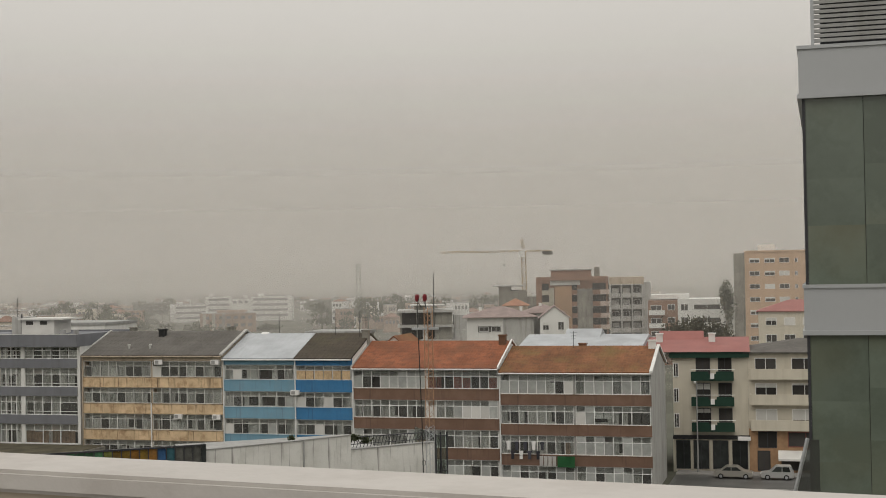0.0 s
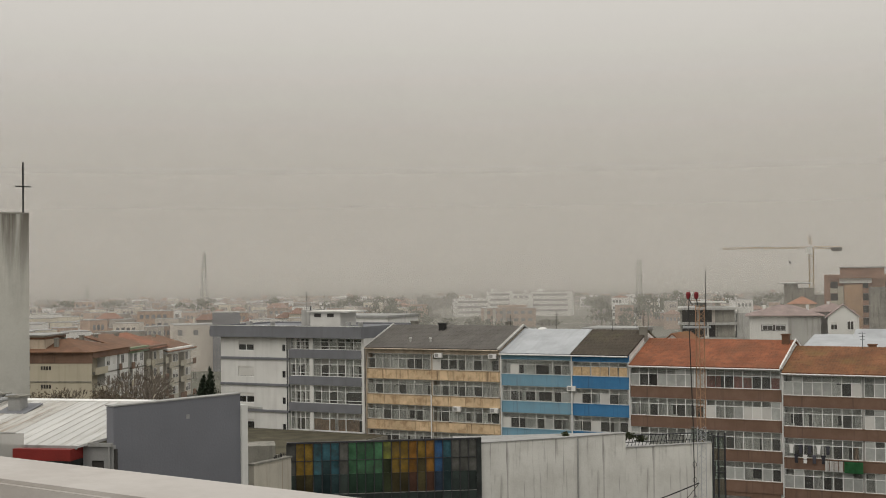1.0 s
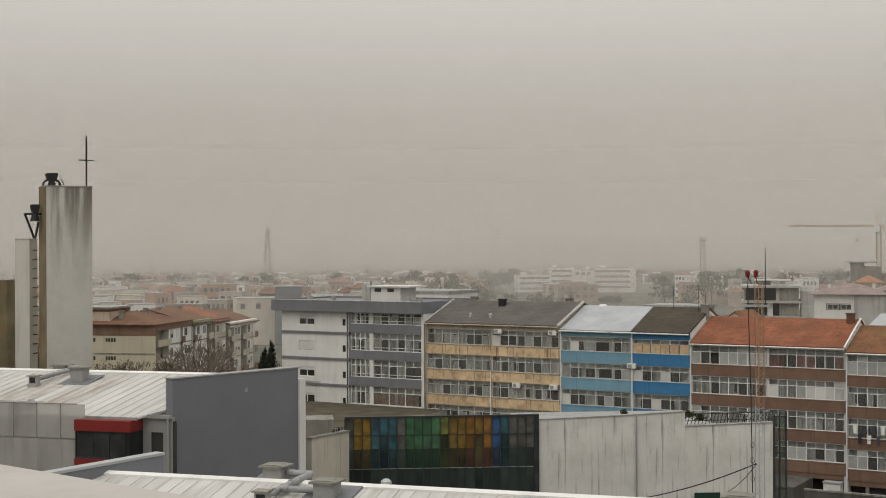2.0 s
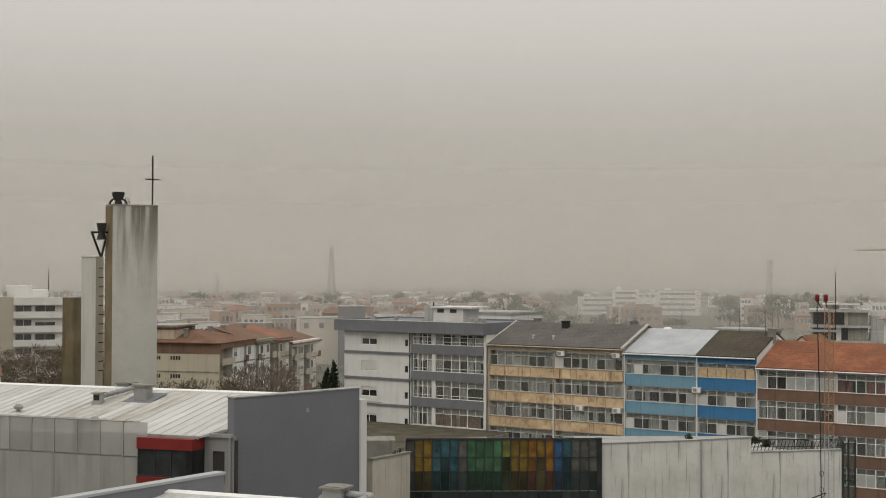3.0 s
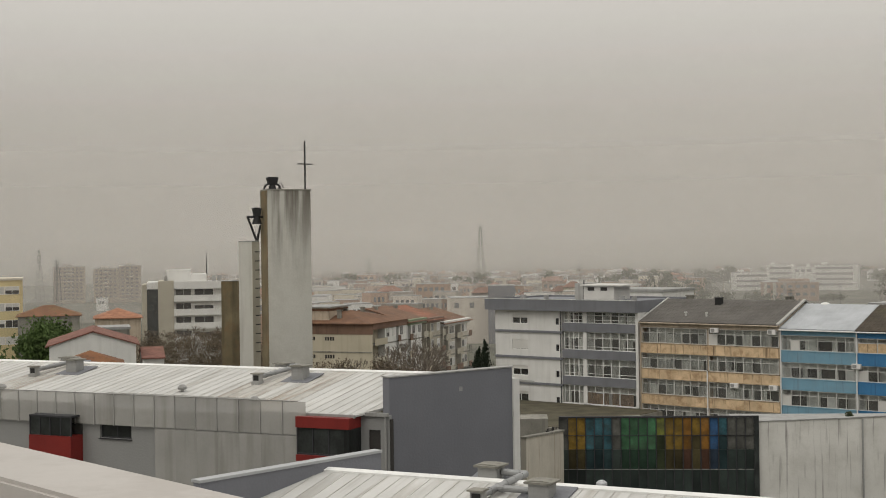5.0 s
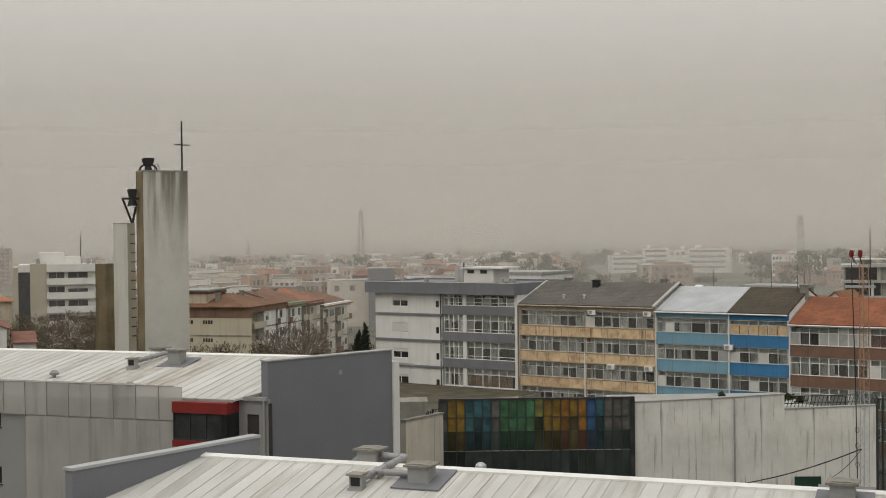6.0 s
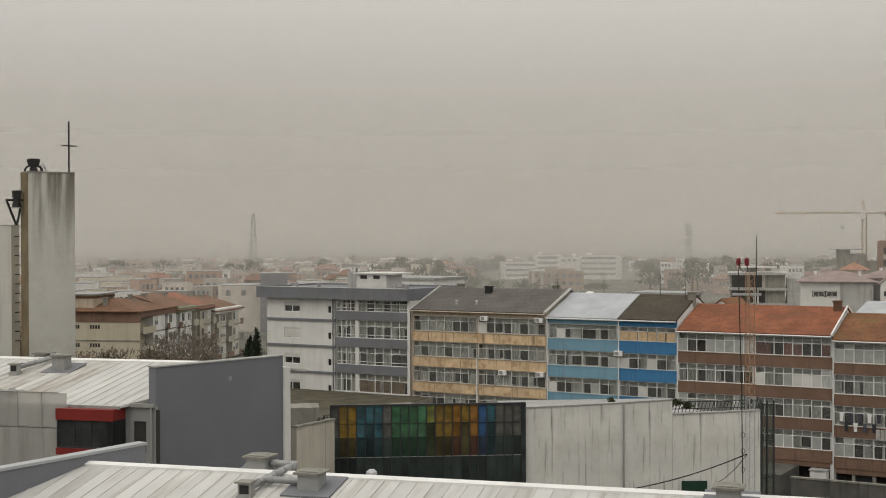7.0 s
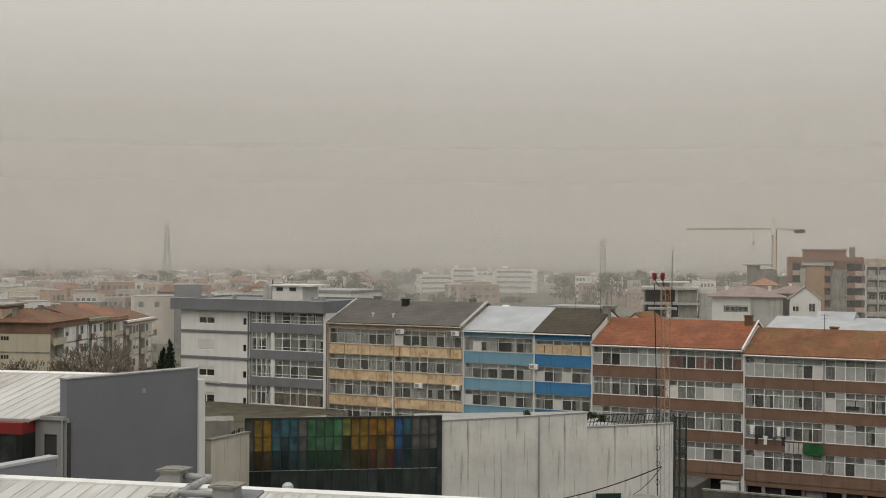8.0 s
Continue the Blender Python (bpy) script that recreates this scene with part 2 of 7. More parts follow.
GRIME = (0.10, 0.085, 0.065)
M = {
    "white_render": mat("white_render", (0.66, 0.655, 0.63), 0.9, var=0.06, stain=(0.3, 0.29, 0.26), amount=0.2),
    "grey_panel": mat("grey_panel", (0.17, 0.175, 0.19), 0.7, var=0.08, stain=(0.1, 0.1, 0.1), amount=0.3),
    "grey_wall": mat("grey_wall", (0.17, 0.175, 0.195), 0.75, var=0.07, scale=0.25, stain=(0.2, 0.2, 0.21), amount=0.15),
    "yellow_panel": mat("yellow_panel", (0.60, 0.45, 0.285), 0.9, var=0.12, scale=1.1, stain=(0.12, 0.075, 0.045), amount=0.9, streak="fine", rnd=0.1, blotch=((0.27, 0.155, 0.08), 0.6, 1.0)),
    "beige_wall": mat("beige_wall", (0.46, 0.385, 0.30), 0.9, var=0.12, stain=GRIME, amount=0.5, blotch=((0.30, 0.235, 0.17), 0.4, 0.8)),
    "light_blue": mat("light_blue", (0.165, 0.31, 0.405), 0.75, var=0.1, stain=(0.1, 0.13, 0.16), amount=0.45, streak="fine", blotch=((0.22, 0.32, 0.38), 0.4, 0.7)),
    "dark_blue": mat("dark_blue", (0.045, 0.17, 0.34), 0.7, var=0.12, stain=(0.03, 0.07, 0.14), amount=0.5, streak="fine", blotch=((0.07, 0.2, 0.35), 0.4, 0.7)),
    "brown_panel": mat("brown_panel", (0.175, 0.108, 0.076), 0.85, var=0.1, stain=(0.085, 0.06, 0.05), amount=0.45, streak="fine", blotch=((0.21, 0.135, 0.1), 0.5, 0.5)),
    "room": mat("room", (0.76, 0.74, 0.69), 0.9, var=0.1, rnd=0.15),
    # near-black that paints the shade of unlit rooms, openings and panes
    "interior_shade": mat("interior_shade", (0.045, 0.042, 0.039), 0.9, var=0.2, rnd=0.4),
    "curtain": mat("curtain", (0.68, 0.66, 0.62), 0.95, var=0.08, scale=3.0, rnd=0.2),
    "alu": mat("alu", (0.60, 0.595, 0.57), 0.55, 0.1, var=0.1, stain=(0.24, 0.22, 0.19), amount=0.4),
    "white_alu": mat("white_alu", (0.78, 0.78, 0.76), 0.5, var=0.06, stain=(0.36, 0.35, 0.32), amount=0.3),
    "dark_alu": mat("dark_alu", (0.05, 0.05, 0.055), 0.5, 0.3, var=0.15),
    "shutter": mat("shutter", (0.56, 0.55, 0.52), 0.7, var=0.08, rnd=0.12),
    "grey_tiles": mat("grey_tiles", (0.105, 0.097, 0.088), 0.85, var=0.16, scale=0.4, fine=9, stain=(0.07, 0.064, 0.052), amount=0.6, streak=False, blotch=((0.13, 0.122, 0.108), 0.5, 1.6)),
    "dark_tiles": mat("dark_tiles", (0.066, 0.054, 0.040), 0.9, var=0.2, scale=0.5, fine=9, stain=(0.09, 0.085, 0.045), amount=0.6, streak=False, blotch=((0.045, 0.037, 0.03), 0.6, 1.9)),
    "red_tiles": mat("red_tiles", (0.25, 0.092, 0.047), 0.92, var=0.26, scale=0.45, fine=9, stain=(0.16, 0.075, 0.042), amount=0.75, streak=False, blotch=((0.105, 0.055, 0.036), 0.55, 1.9)),
    "brown_tiles": mat("brown_tiles", (0.195, 0.088, 0.043), 0.92, var=0.26, scale=0.4, fine=9, stain=(0.165, 0.115, 0.045), amount=0.7, streak=False, blotch=((0.09, 0.053, 0.032), 0.6, 2.2)),
    "zinc": mat("zinc", (0.38, 0.395, 0.41), 0.55, 0.25, var=0.12, scale=0.6, stain=(0.26, 0.265, 0.27), amount=0.5, streak=False),
    "white_roof": mat("white_roof", (0.49, 0.485, 0.465), 0.62, 0.05, var=0.08, scale=0.35, stain=(0.25, 0.225, 0.19), amount=0.65, streak="roof", rnd=0.07),
    "dirty_roof": mat("dirty_roof", (0.43, 0.415, 0.385), 0.7, 0.0, var=0.1, scale=0.35, stain=(0.20, 0.155, 0.11), amount=0.85, streak="roof", rnd=0.06, blotch=((0.25, 0.205, 0.155), 0.5, 0.6)),
    "trim": mat("trim", (0.72, 0.72, 0.70), 0.6, var=0.05, stain=(0.4, 0.39, 0.37), amount=0.3),
    "concrete": mat("concrete", (0.62, 0.61, 0.575), 0.92, var=0.08, scale=0.35, stain=(0.17, 0.16, 0.145), amount=0.85, streak="fine", blotch=((0.44, 0.43, 0.39), 0.4, 0.45)),
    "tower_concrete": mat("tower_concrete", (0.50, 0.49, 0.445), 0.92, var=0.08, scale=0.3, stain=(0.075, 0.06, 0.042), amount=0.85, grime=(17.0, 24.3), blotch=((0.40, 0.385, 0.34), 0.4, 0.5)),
    "slab_concrete": mat("slab_concrete", (0.52, 0.51, 0.465), 0.92, var=0.08, scale=0.3, stain=(0.22, 0.20, 0.15), amount=0.4),
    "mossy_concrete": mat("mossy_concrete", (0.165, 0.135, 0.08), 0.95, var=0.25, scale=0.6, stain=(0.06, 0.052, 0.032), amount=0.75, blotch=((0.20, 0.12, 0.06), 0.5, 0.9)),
    "dirty_concrete": mat("dirty_concrete", (0.24, 0.23, 0.20), 0.95, var=0.2, scale=0.5, stain=(0.08, 0.08, 0.07), amount=0.7),
    "gable_render": mat("gable_render", (0.40, 0.395, 0.375), 0.9, var=0.1, scale=0.5, stain=(0.16, 0.15, 0.13), amount=0.6),
    "rim": mat("rim", (0.36, 0.28, 0.19), 0.92, var=0.2, scale=1.5, stain=(0.09, 0.07, 0.05), amount=0.95, rnd=0.1),
    "rust_wall": mat("rust_wall", (0.50, 0.465, 0.395), 0.92, var=0.1, scale=0.6, stain=(0.24, 0.165, 0.10), amount=0.6, streak="fine"),
    "dark_concrete": mat("dark_concrete", (0.11, 0.105, 0.095), 0.95, var=0.2, scale=0.5, stain=(0.05, 0.05, 0.045), amount=0.7),
    "iron": mat("iron", (0.035, 0.035, 0.035), 0.6, 0.5, var=0.2),
    "red_paint": mat("red_paint", (0.19, 0.02, 0.016), 0.5, var=0.12, stain=(0.15, 0.02, 0.02), amount=0.4),
    "green_paint": mat("green_paint", (0.011, 0.04, 0.026), 0.6, var=0.15),
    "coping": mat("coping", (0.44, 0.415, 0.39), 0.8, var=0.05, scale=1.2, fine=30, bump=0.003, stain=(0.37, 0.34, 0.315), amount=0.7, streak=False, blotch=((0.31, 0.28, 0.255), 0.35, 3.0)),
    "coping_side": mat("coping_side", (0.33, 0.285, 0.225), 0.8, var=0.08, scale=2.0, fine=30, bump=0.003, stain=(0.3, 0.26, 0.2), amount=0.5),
    "steel": mat("steel", (0.42, 0.43, 0.44), 0.4, 0.7, var=0.1, fine=20),
    "cowl": mat("cowl", (0.30, 0.30, 0.29), 0.7, var=0.12, stain=(0.15, 0.14, 0.12), amount=0.5),
    "cream": mat("cream", (0.56, 0.515, 0.425), 0.9, var=0.06, stain=(0.34, 0.30, 0.22), amount=0.3),
    "orange_wall": mat("orange_wall", (0.50, 0.355, 0.245), 0.9, var=0.08, stain=(0.3, 0.2, 0.13), amount=0.3),
    "brick": mat("brick", (0.25, 0.15, 0.105), 0.9, var=0.14, scale=0.8, blotch=((0.17, 0.11, 0.085), 0.4, 0.4)),
    "asphalt": mat("asphalt", (0.055, 0.055, 0.055), 0.9, var=0.15),
    "wet_asphalt": mat("wet_asphalt", (0.10, 0.098, 0.094), 0.45, var=0.2, scale=0.4),
    "paving": mat("paving", (0.26, 0.25, 0.235), 0.9, var=0.12),
    "ground": mat("ground", (0.085, 0.085, 0.065), 0.95, var=0.35, scale=0.05, fine=1.5),
    "leaf": mat("leaf", (0.055, 0.065, 0.032), 0.9, var=0.35, scale=1.0, rnd=0.2),
    "green_leaf": mat("green_leaf", (0.075, 0.115, 0.035), 0.9, var=0.35, scale=1.0),
    "galvanised": mat("galvanised", (0.30, 0.305, 0.305), 0.5, 0.4, var=0.15, scale=2.0, fine=20, stain=(0.2, 0.2, 0.19), amount=0.5, streak=False),
    "bark": mat("bark", (0.16, 0.135, 0.11), 0.95, var=0.2),
    "cream_side": mat("cream_side", (0.40, 0.37, 0.30), 0.9, var=0.1),
    "awning": mat("awning", (0.62, 0.61, 0.58), 0.8, var=0.08),
    "car_silver": mat("car_silver", (0.42, 0.40, 0.36), 0.3, 0.6, var=0.03, bump=0),
    "car_grey": mat("car_grey", (0.50, 0.50, 0.49), 0.3, 0.5, var=0.03, bump=0),
    "tyre": mat("tyre", (0.02, 0.02, 0.02), 0.9),
    "mast_orange": mat("mast_orange", (0.33, 0.20, 0.12), 0.7, 0.2, var=0.2, fine=14),
    "beacon": mat("beacon", (0.16, 0.015, 0.02), 0.4, var=0.1),
    "crane_yellow": mat("crane_yellow", (0.27, 0.185, 0.08), 0.6, 0.1, var=0.1),
    "yellow_wall": mat("yellow_wall", (0.60, 0.50, 0.27), 0.9, var=0.06, stain=(0.4, 0.33, 0.2), amount=0.3),
    # mid-grey paints the sky's reflection into far panes
    "far_window": mat("far_window", (0.15, 0.15, 0.15), 0.4, var=0.2, rnd=0.4),
    "old_brown": mat("old_brown", (0.165, 0.088, 0.052), 0.9, var=0.2, scale=0.6, fine=6, stain=(0.10, 0.062, 0.042), amount=0.7, streak=False, blotch=((0.09, 0.054, 0.04), 0.45, 1.5)),
    "far_wall": mat("far_wall", (0.40, 0.365, 0.32), 0.9, var=0.1, rnd=0.4),
    "far_brick": mat("far_brick", (0.35, 0.255, 0.195), 0.9, var=0.12, rnd=0.2),
    "cladding": mat("cladding", (0.40, 0.41, 0.42), 0.45, 0.3, var=0.03, scale=0.3, bump=0.002),
    # stain and blotch paint broken reflections onto the office glass
    "office_glass": mat("office_glass", (0.125, 0.15, 0.12), 0.12, 0.0, var=0.2, scale=0.35, fine=2.0, bump=0.0, stain=(0.10, 0.10, 0.065), amount=0.85, streak=False, spec=0.65, rnd=0.12, blotch=((0.07, 0.085, 0.065), 0.6, 0.5)),
    "pane_amber": mat("pane_amber", (0.224, 0.143, 0.030), 0.25, var=0.4, scale=1.2, rnd=0.14, blotch=((0.05, 0.052, 0.045), 0.45, 1.1)),
    "pane_green": mat("pane_green", (0.056, 0.143, 0.073), 0.25, var=0.4, scale=1.2, rnd=0.14, blotch=((0.05, 0.052, 0.045), 0.45, 1.1)),
    "pane_teal": mat("pane_teal", (0.042, 0.108, 0.131), 0.25, var=0.4, scale=1.2, rnd=0.14, blotch=((0.05, 0.052, 0.045), 0.45, 1.1)),
    "pane_blue": mat("pane_blue", (0.033, 0.079, 0.166), 0.25, var=0.4, scale=1.2, rnd=0.14, blotch=((0.05, 0.052, 0.045), 0.45, 1.1)),
    "pane_grey": mat("pane_grey", (0.10, 0.10, 0.09), 0.25, var=0.3, scale=1.5, rnd=0.25, blotch=((0.05, 0.05, 0.045), 0.5, 1.1)),
    "pane_olive": mat("pane_olive", (0.030, 0.040, 0.036), 0.35, var=0.4, scale=0.5, rnd=0.3),
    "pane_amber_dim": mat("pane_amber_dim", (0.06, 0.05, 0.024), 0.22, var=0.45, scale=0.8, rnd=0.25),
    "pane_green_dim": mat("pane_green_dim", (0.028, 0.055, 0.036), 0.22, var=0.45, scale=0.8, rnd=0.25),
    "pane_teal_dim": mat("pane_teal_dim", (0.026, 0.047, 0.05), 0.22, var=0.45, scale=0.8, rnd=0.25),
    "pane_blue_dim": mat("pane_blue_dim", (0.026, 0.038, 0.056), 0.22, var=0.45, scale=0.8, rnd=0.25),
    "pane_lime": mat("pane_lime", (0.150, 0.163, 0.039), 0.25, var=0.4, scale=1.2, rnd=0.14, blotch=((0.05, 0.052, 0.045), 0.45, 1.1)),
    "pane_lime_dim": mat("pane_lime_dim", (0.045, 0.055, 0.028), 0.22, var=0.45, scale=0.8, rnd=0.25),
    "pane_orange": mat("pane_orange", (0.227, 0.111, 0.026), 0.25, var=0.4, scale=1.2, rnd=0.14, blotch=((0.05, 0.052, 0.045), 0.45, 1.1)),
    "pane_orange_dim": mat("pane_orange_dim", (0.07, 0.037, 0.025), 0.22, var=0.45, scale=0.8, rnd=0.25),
    "pane_dark": mat("pane_dark", (0.025, 0.028, 0.027), 0.3, var=0.4, scale=1.2, rnd=0.5),
    "cloth_white": mat("cloth_white", (0.75, 0.74, 0.72), 0.95, var=0.06),
    "cloth_green": mat("cloth_green", (0.05, 0.19, 0.075), 0.95, var=0.08),
    "cloth_dark": mat("cloth_dark", (0.05, 0.05, 0.06), 0.95, var=0.2, rnd=0.4),
    "hill": mat("hill", (0.10, 0.105, 0.085), 0.95, var=0.2, scale=0.02, fine=0.2, bump=0),
    "frosted": mat("frosted", (0.37, 0.38, 0.36), 0.3, var=0.14, scale=1.2, rnd=0.18, blotch=((0.28, 0.285, 0.27), 0.4, 2.0)),
    "mast_iron": mat("mast_iron", (0.05, 0.055, 0.05), 0.7, var=0.2),
    "curtain_grey": mat("curtain_grey", (0.52, 0.51, 0.47), 0.95, var=0.12, scale=3.0, rnd=0.2),
    "curtain_red": mat("curtain_red", (0.34, 0.14, 0.11), 0.95, var=0.2, scale=2.0, rnd=0.3),
    "curtain_brown": mat("curtain_brown", (0.36, 0.24, 0.16), 0.95, var=0.2, scale=2.0, rnd=0.15),
    "chipboard": mat("chipboard", (0.55, 0.40, 0.24), 0.85, var=0.18, scale=4.0, rnd=0.1, blotch=((0.40, 0.27, 0.15), 0.5, 6.0)),
    "window_glass": glass("window_glass"),
    "dark_glass": glass("dark_glass", (0.35, 0.37, 0.37), 0.9),
    "green_glass": glass("green_glass", (0.66, 0.72, 0.69), 0.88, dust=0.06),
}


def veil(name, amount, col, top):
    """Fine mist that thins out upwards: lets most light through and scatters the rest."""
    m = bpy.data.materials.new(name)
    m.use_nodes = True
    n, l = m.node_tree.nodes, m.node_tree.links
    n.clear()
    o, tr, di, tl, ad, mx = (n.new("ShaderNode" + k) for k in ("OutputMaterial", "BsdfTransparent", "BsdfDiffuse", "BsdfTranslucent", "MixShader", "MixShader"))
    co, sp, mr = n.new("ShaderNodeTexCoord"), n.new("ShaderNodeSeparateXYZ"), n.new("ShaderNodeMapRange")
    mr.interpolation_type = "SMOOTHSTEP"
    mr.inputs["From Min"].default_value, mr.inputs["From Max"].default_value = 8.0, top
    mr.inputs["To Min"].default_value, mr.inputs["To Max"].default_value = amount, 0.0
    l.new(co.outputs["Object"], sp.inputs["Vector"]), l.new(sp.outputs["Z"], mr.inputs["Value"])
    l.new(mr.outputs["Result"], mx.inputs["Fac"])
    di.inputs["Color"].default_value = tl.inputs["Color"].default_value = (*col, 1)
    l.new(di.outputs["BSDF"], ad.inputs[1]), l.new(tl.outputs["BSDF"], ad.inputs[2])
    l.new(tr.outputs["BSDF"], mx.inputs[1]), l.new(ad.outputs["Shader"], mx.inputs[2])
    l.new(mx.outputs["Shader"], o.inputs["Surface"])
    return m


def screen_mesh(name, open_part):
    """Perforated sheet: a fine grid of holes lets part of the view through."""
    m = mat(name, (0.45, 0.44, 0.415), 0.7, 0.0, var=0.08, scale=0.5, bump=0, stain=(0.22, 0.20, 0.175), amount=0.45, rnd=0.05)
    n, l = m.node_tree.nodes, m.node_tree.links
    b, o = n["Principled BSDF"], n["Material Output"]
    tr, mx = n.new("ShaderNodeBsdfTransparent"), n.new("ShaderNodeMixShader")
    mx.inputs["Fac"].default_value = open_part
    l.new(b.outputs["BSDF"], mx.inputs[1]), l.new(tr.outputs["BSDF"], mx.inputs[2])
    l.new(mx.outputs["Shader"], o.inputs["Surface"])
    return m


M["perforated"] = screen_mesh("perforated", 0.45)

# ---------------------------------------------------------------- mesh helpers
def box(bm, x0, x1, y0, y1, z0, z1):
    vs = [bm.verts.new(p) for p in ((x0, y0, z0), (x1, y0, z0), (x1, y1, z0), (x0, y1, z0), (x0, y0, z1), (x1, y0, z1), (x1, y1, z1), (x0, y1, z1))]
    for f in ((0, 3, 2, 1), (4, 5, 6, 7), (0, 1, 5, 4), (1, 2, 6, 5), (2, 3, 7, 6), (3, 0, 4, 7)):
        bm.faces.new([vs[i] for i in f])


def prism(bm, pts, axis, a, b):
    """A closed outline pts (two coordinates each) drawn along axis 'x', 'y' or 'z' from a to b."""
    def at(p, d):
        return {"x": (d, p[0], p[1]), "y": (p[0], d, p[1]), "z": (p[0], p[1], d)}[axis]
    lo, hi = [bm.verts.new(at(p, a)) for p in pts], [bm.verts.new(at(p, b)) for p in pts]
    bm.faces.new(lo), bm.faces.new(hi[::-1])
    for i in range(len(pts)):
        j = (i + 1) % len(pts)
        bm.faces.new((lo[i], hi[i], hi[j], lo[j]))
    bmesh.ops.recalc_face_normals(bm, faces=bm.faces[:])


def lattice(bm, bars, y0, y1):
    """Bars (x0, x1, z0, z1) that meet each other, as one connected frame from y0 to y1."""
    xs = sorted({round(v, 3) for q in bars for v in q[:2]})
    zs = sorted({round(v, 3) for q in bars for v in q[2:]})
    full = {(i, k) for i in range(len(xs) - 1) for k in range(len(zs) - 1)
            if any(q[0] - 1e-3 <= (xs[i] + xs[i + 1]) / 2 <= q[1] + 1e-3 and q[2] - 1e-3 <= (zs[k] + zs[k + 1]) / 2 <= q[3] + 1e-3 for q in bars)}
    made = {}

    def at(i, k, y):
        if (i, k, y) not in made:
            made[(i, k, y)] = bm.verts.new((xs[i], y, zs[k]))
        return made[(i, k, y)]
    for i, k in full:
        bm.faces.new([at(*p, y0) for p in ((i, k), (i + 1, k), (i + 1, k + 1), (i, k + 1))])
        bm.faces.new([at(*p, y1) for p in ((i, k + 1), (i + 1, k + 1), (i + 1, k), (i, k))])
        for n, a, b in (((i, k - 1), (i + 1, k), (i, k)), ((i, k + 1), (i, k + 1), (i + 1, k + 1)), ((i - 1, k), (i, k), (i, k + 1)), ((i + 1, k), (i + 1, k + 1), (i + 1, k))):
            if n not in full:
                bm.faces.new((at(*a, y0), at(*b, y0), at(*b, y1), at(*a, y1)))


def rod(bm, a, b, r, n=6, r2=None):
    a, b = Vector(a), Vector(b)
    q = (b - a).to_track_quat("Z", "Y")
    r2 = r if r2 is None else r2
    ring = [[bm.verts.new(p + q @ Vector((s * math.cos(i * math.tau / n), s * math.sin(i * math.tau / n), 0))) for i in range(n)] for p, s in ((a, r), (b, r2))]
    for i in range(n):
        j = (i + 1) % n
        bm.faces.new((ring[0][i], ring[0][j], ring[1][j], ring[1][i]))
    bm.faces.new(ring[0][::-1]), bm.faces.new(ring[1])


def lathe(bm, prof, n=14, at=(0, 0, 0)):
    rings = [[bm.verts.new((at[0] + r * math.cos(i * math.tau / n), at[1] + r * math.sin(i * math.tau / n), at[2] + z)) for i in range(n)] for r, z in prof]
    for a, b in zip(rings, rings[1:]):
        for i in range(n):
            j = (i + 1) % n
            bm.faces.new((a[i], a[j], b[j], b[i]))
    bm.faces.new(rings[0][::-1]), bm.faces.new(rings[-1])


def boxes(name, material, parent, *bs):
    """Each box a part of its own."""
    for q in bs:
        bm = bmesh.new()
        box(bm, *q)
        part(name, bm, material, parent)


def part(name, bm, material, parent=None, label=""):
    me = bm
    if isinstance(bm, bmesh.types.BMesh):
        me = bpy.data.meshes.new(name)
        bm.to_mesh(me)
        bm.free()
        me.materials.append(M[material] if isinstance(material, str) else material)
    ob = new(name, me)
    ob.parent = parent
    return tagged(ob, label)


def thing(name, label, category, m=None, group="", kind=""):
    ob = new(name)
    ob.empty_display_size = 0.3
    if m:
        ob.matrix_world = m
    return tagged(ob, label, category, group, kind)


def one(name, material, parent, *b, label=""):
    bm = bmesh.new()
    box(bm, *b)
    return part(name, bm, material, parent, label)


CACHE = {}


def piece(name, material, parent, w, d, h, x, y, z):
    """A small box w x d x h with its lower front left corner at x, y, z; alike ones share a mesh."""
    key = (name, material, round(w, 2), round(d, 3), round(h, 2))
    if key not in CACHE:
        bm = bmesh.new()
        box(bm, 0, key[2], 0, key[3], 0, key[4])
        me = bpy.data.meshes.new(name)
        bm.to_mesh(me)
        bm.free()
        me.materials.append(M[material])
        CACHE[key] = me
    ob = new(name, CACHE[key])
    ob.parent = parent
    ob.location = (x, y, z)
    ob.visible_shadow = not material.endswith("_glass")
    return ob


G = -2.0    # street level
YF = 126.0  # front of the terrace
rng = random.Random(7)


# ---------------------------------------------------------------- ground
PIT = -4.6  # level of the yard before the brown flats


def ground():
    bm = bmesh.new()
    xs = [-4200, -1500, -600, -250, -120, -60, -46.6, -46.5, -15.9, -15.8, 0, 60, 200, 600, 1500, 4200]
    g = []
    for y in [-4200, -1000, -200, 0, 60, 104.9, 105, 127, 127.1, 200, 400, 900, 2000, 4200]:
        g.append([bm.verts.new((x, y, PIT - 0.02 if -46.5 <= x <= -15.9 and 105 <= y <= 127 else G - 0.02)) for x in xs])
    for a, b in zip(g, g[1:]):
        for i in range(len(xs) - 1):
            bm.faces.new((a[i], a[i + 1], b[i + 1], b[i]))
    tagged(part("ground", bm, "ground"), "dull green and grey open ground of the town", "ground", kind="structure")


ground()


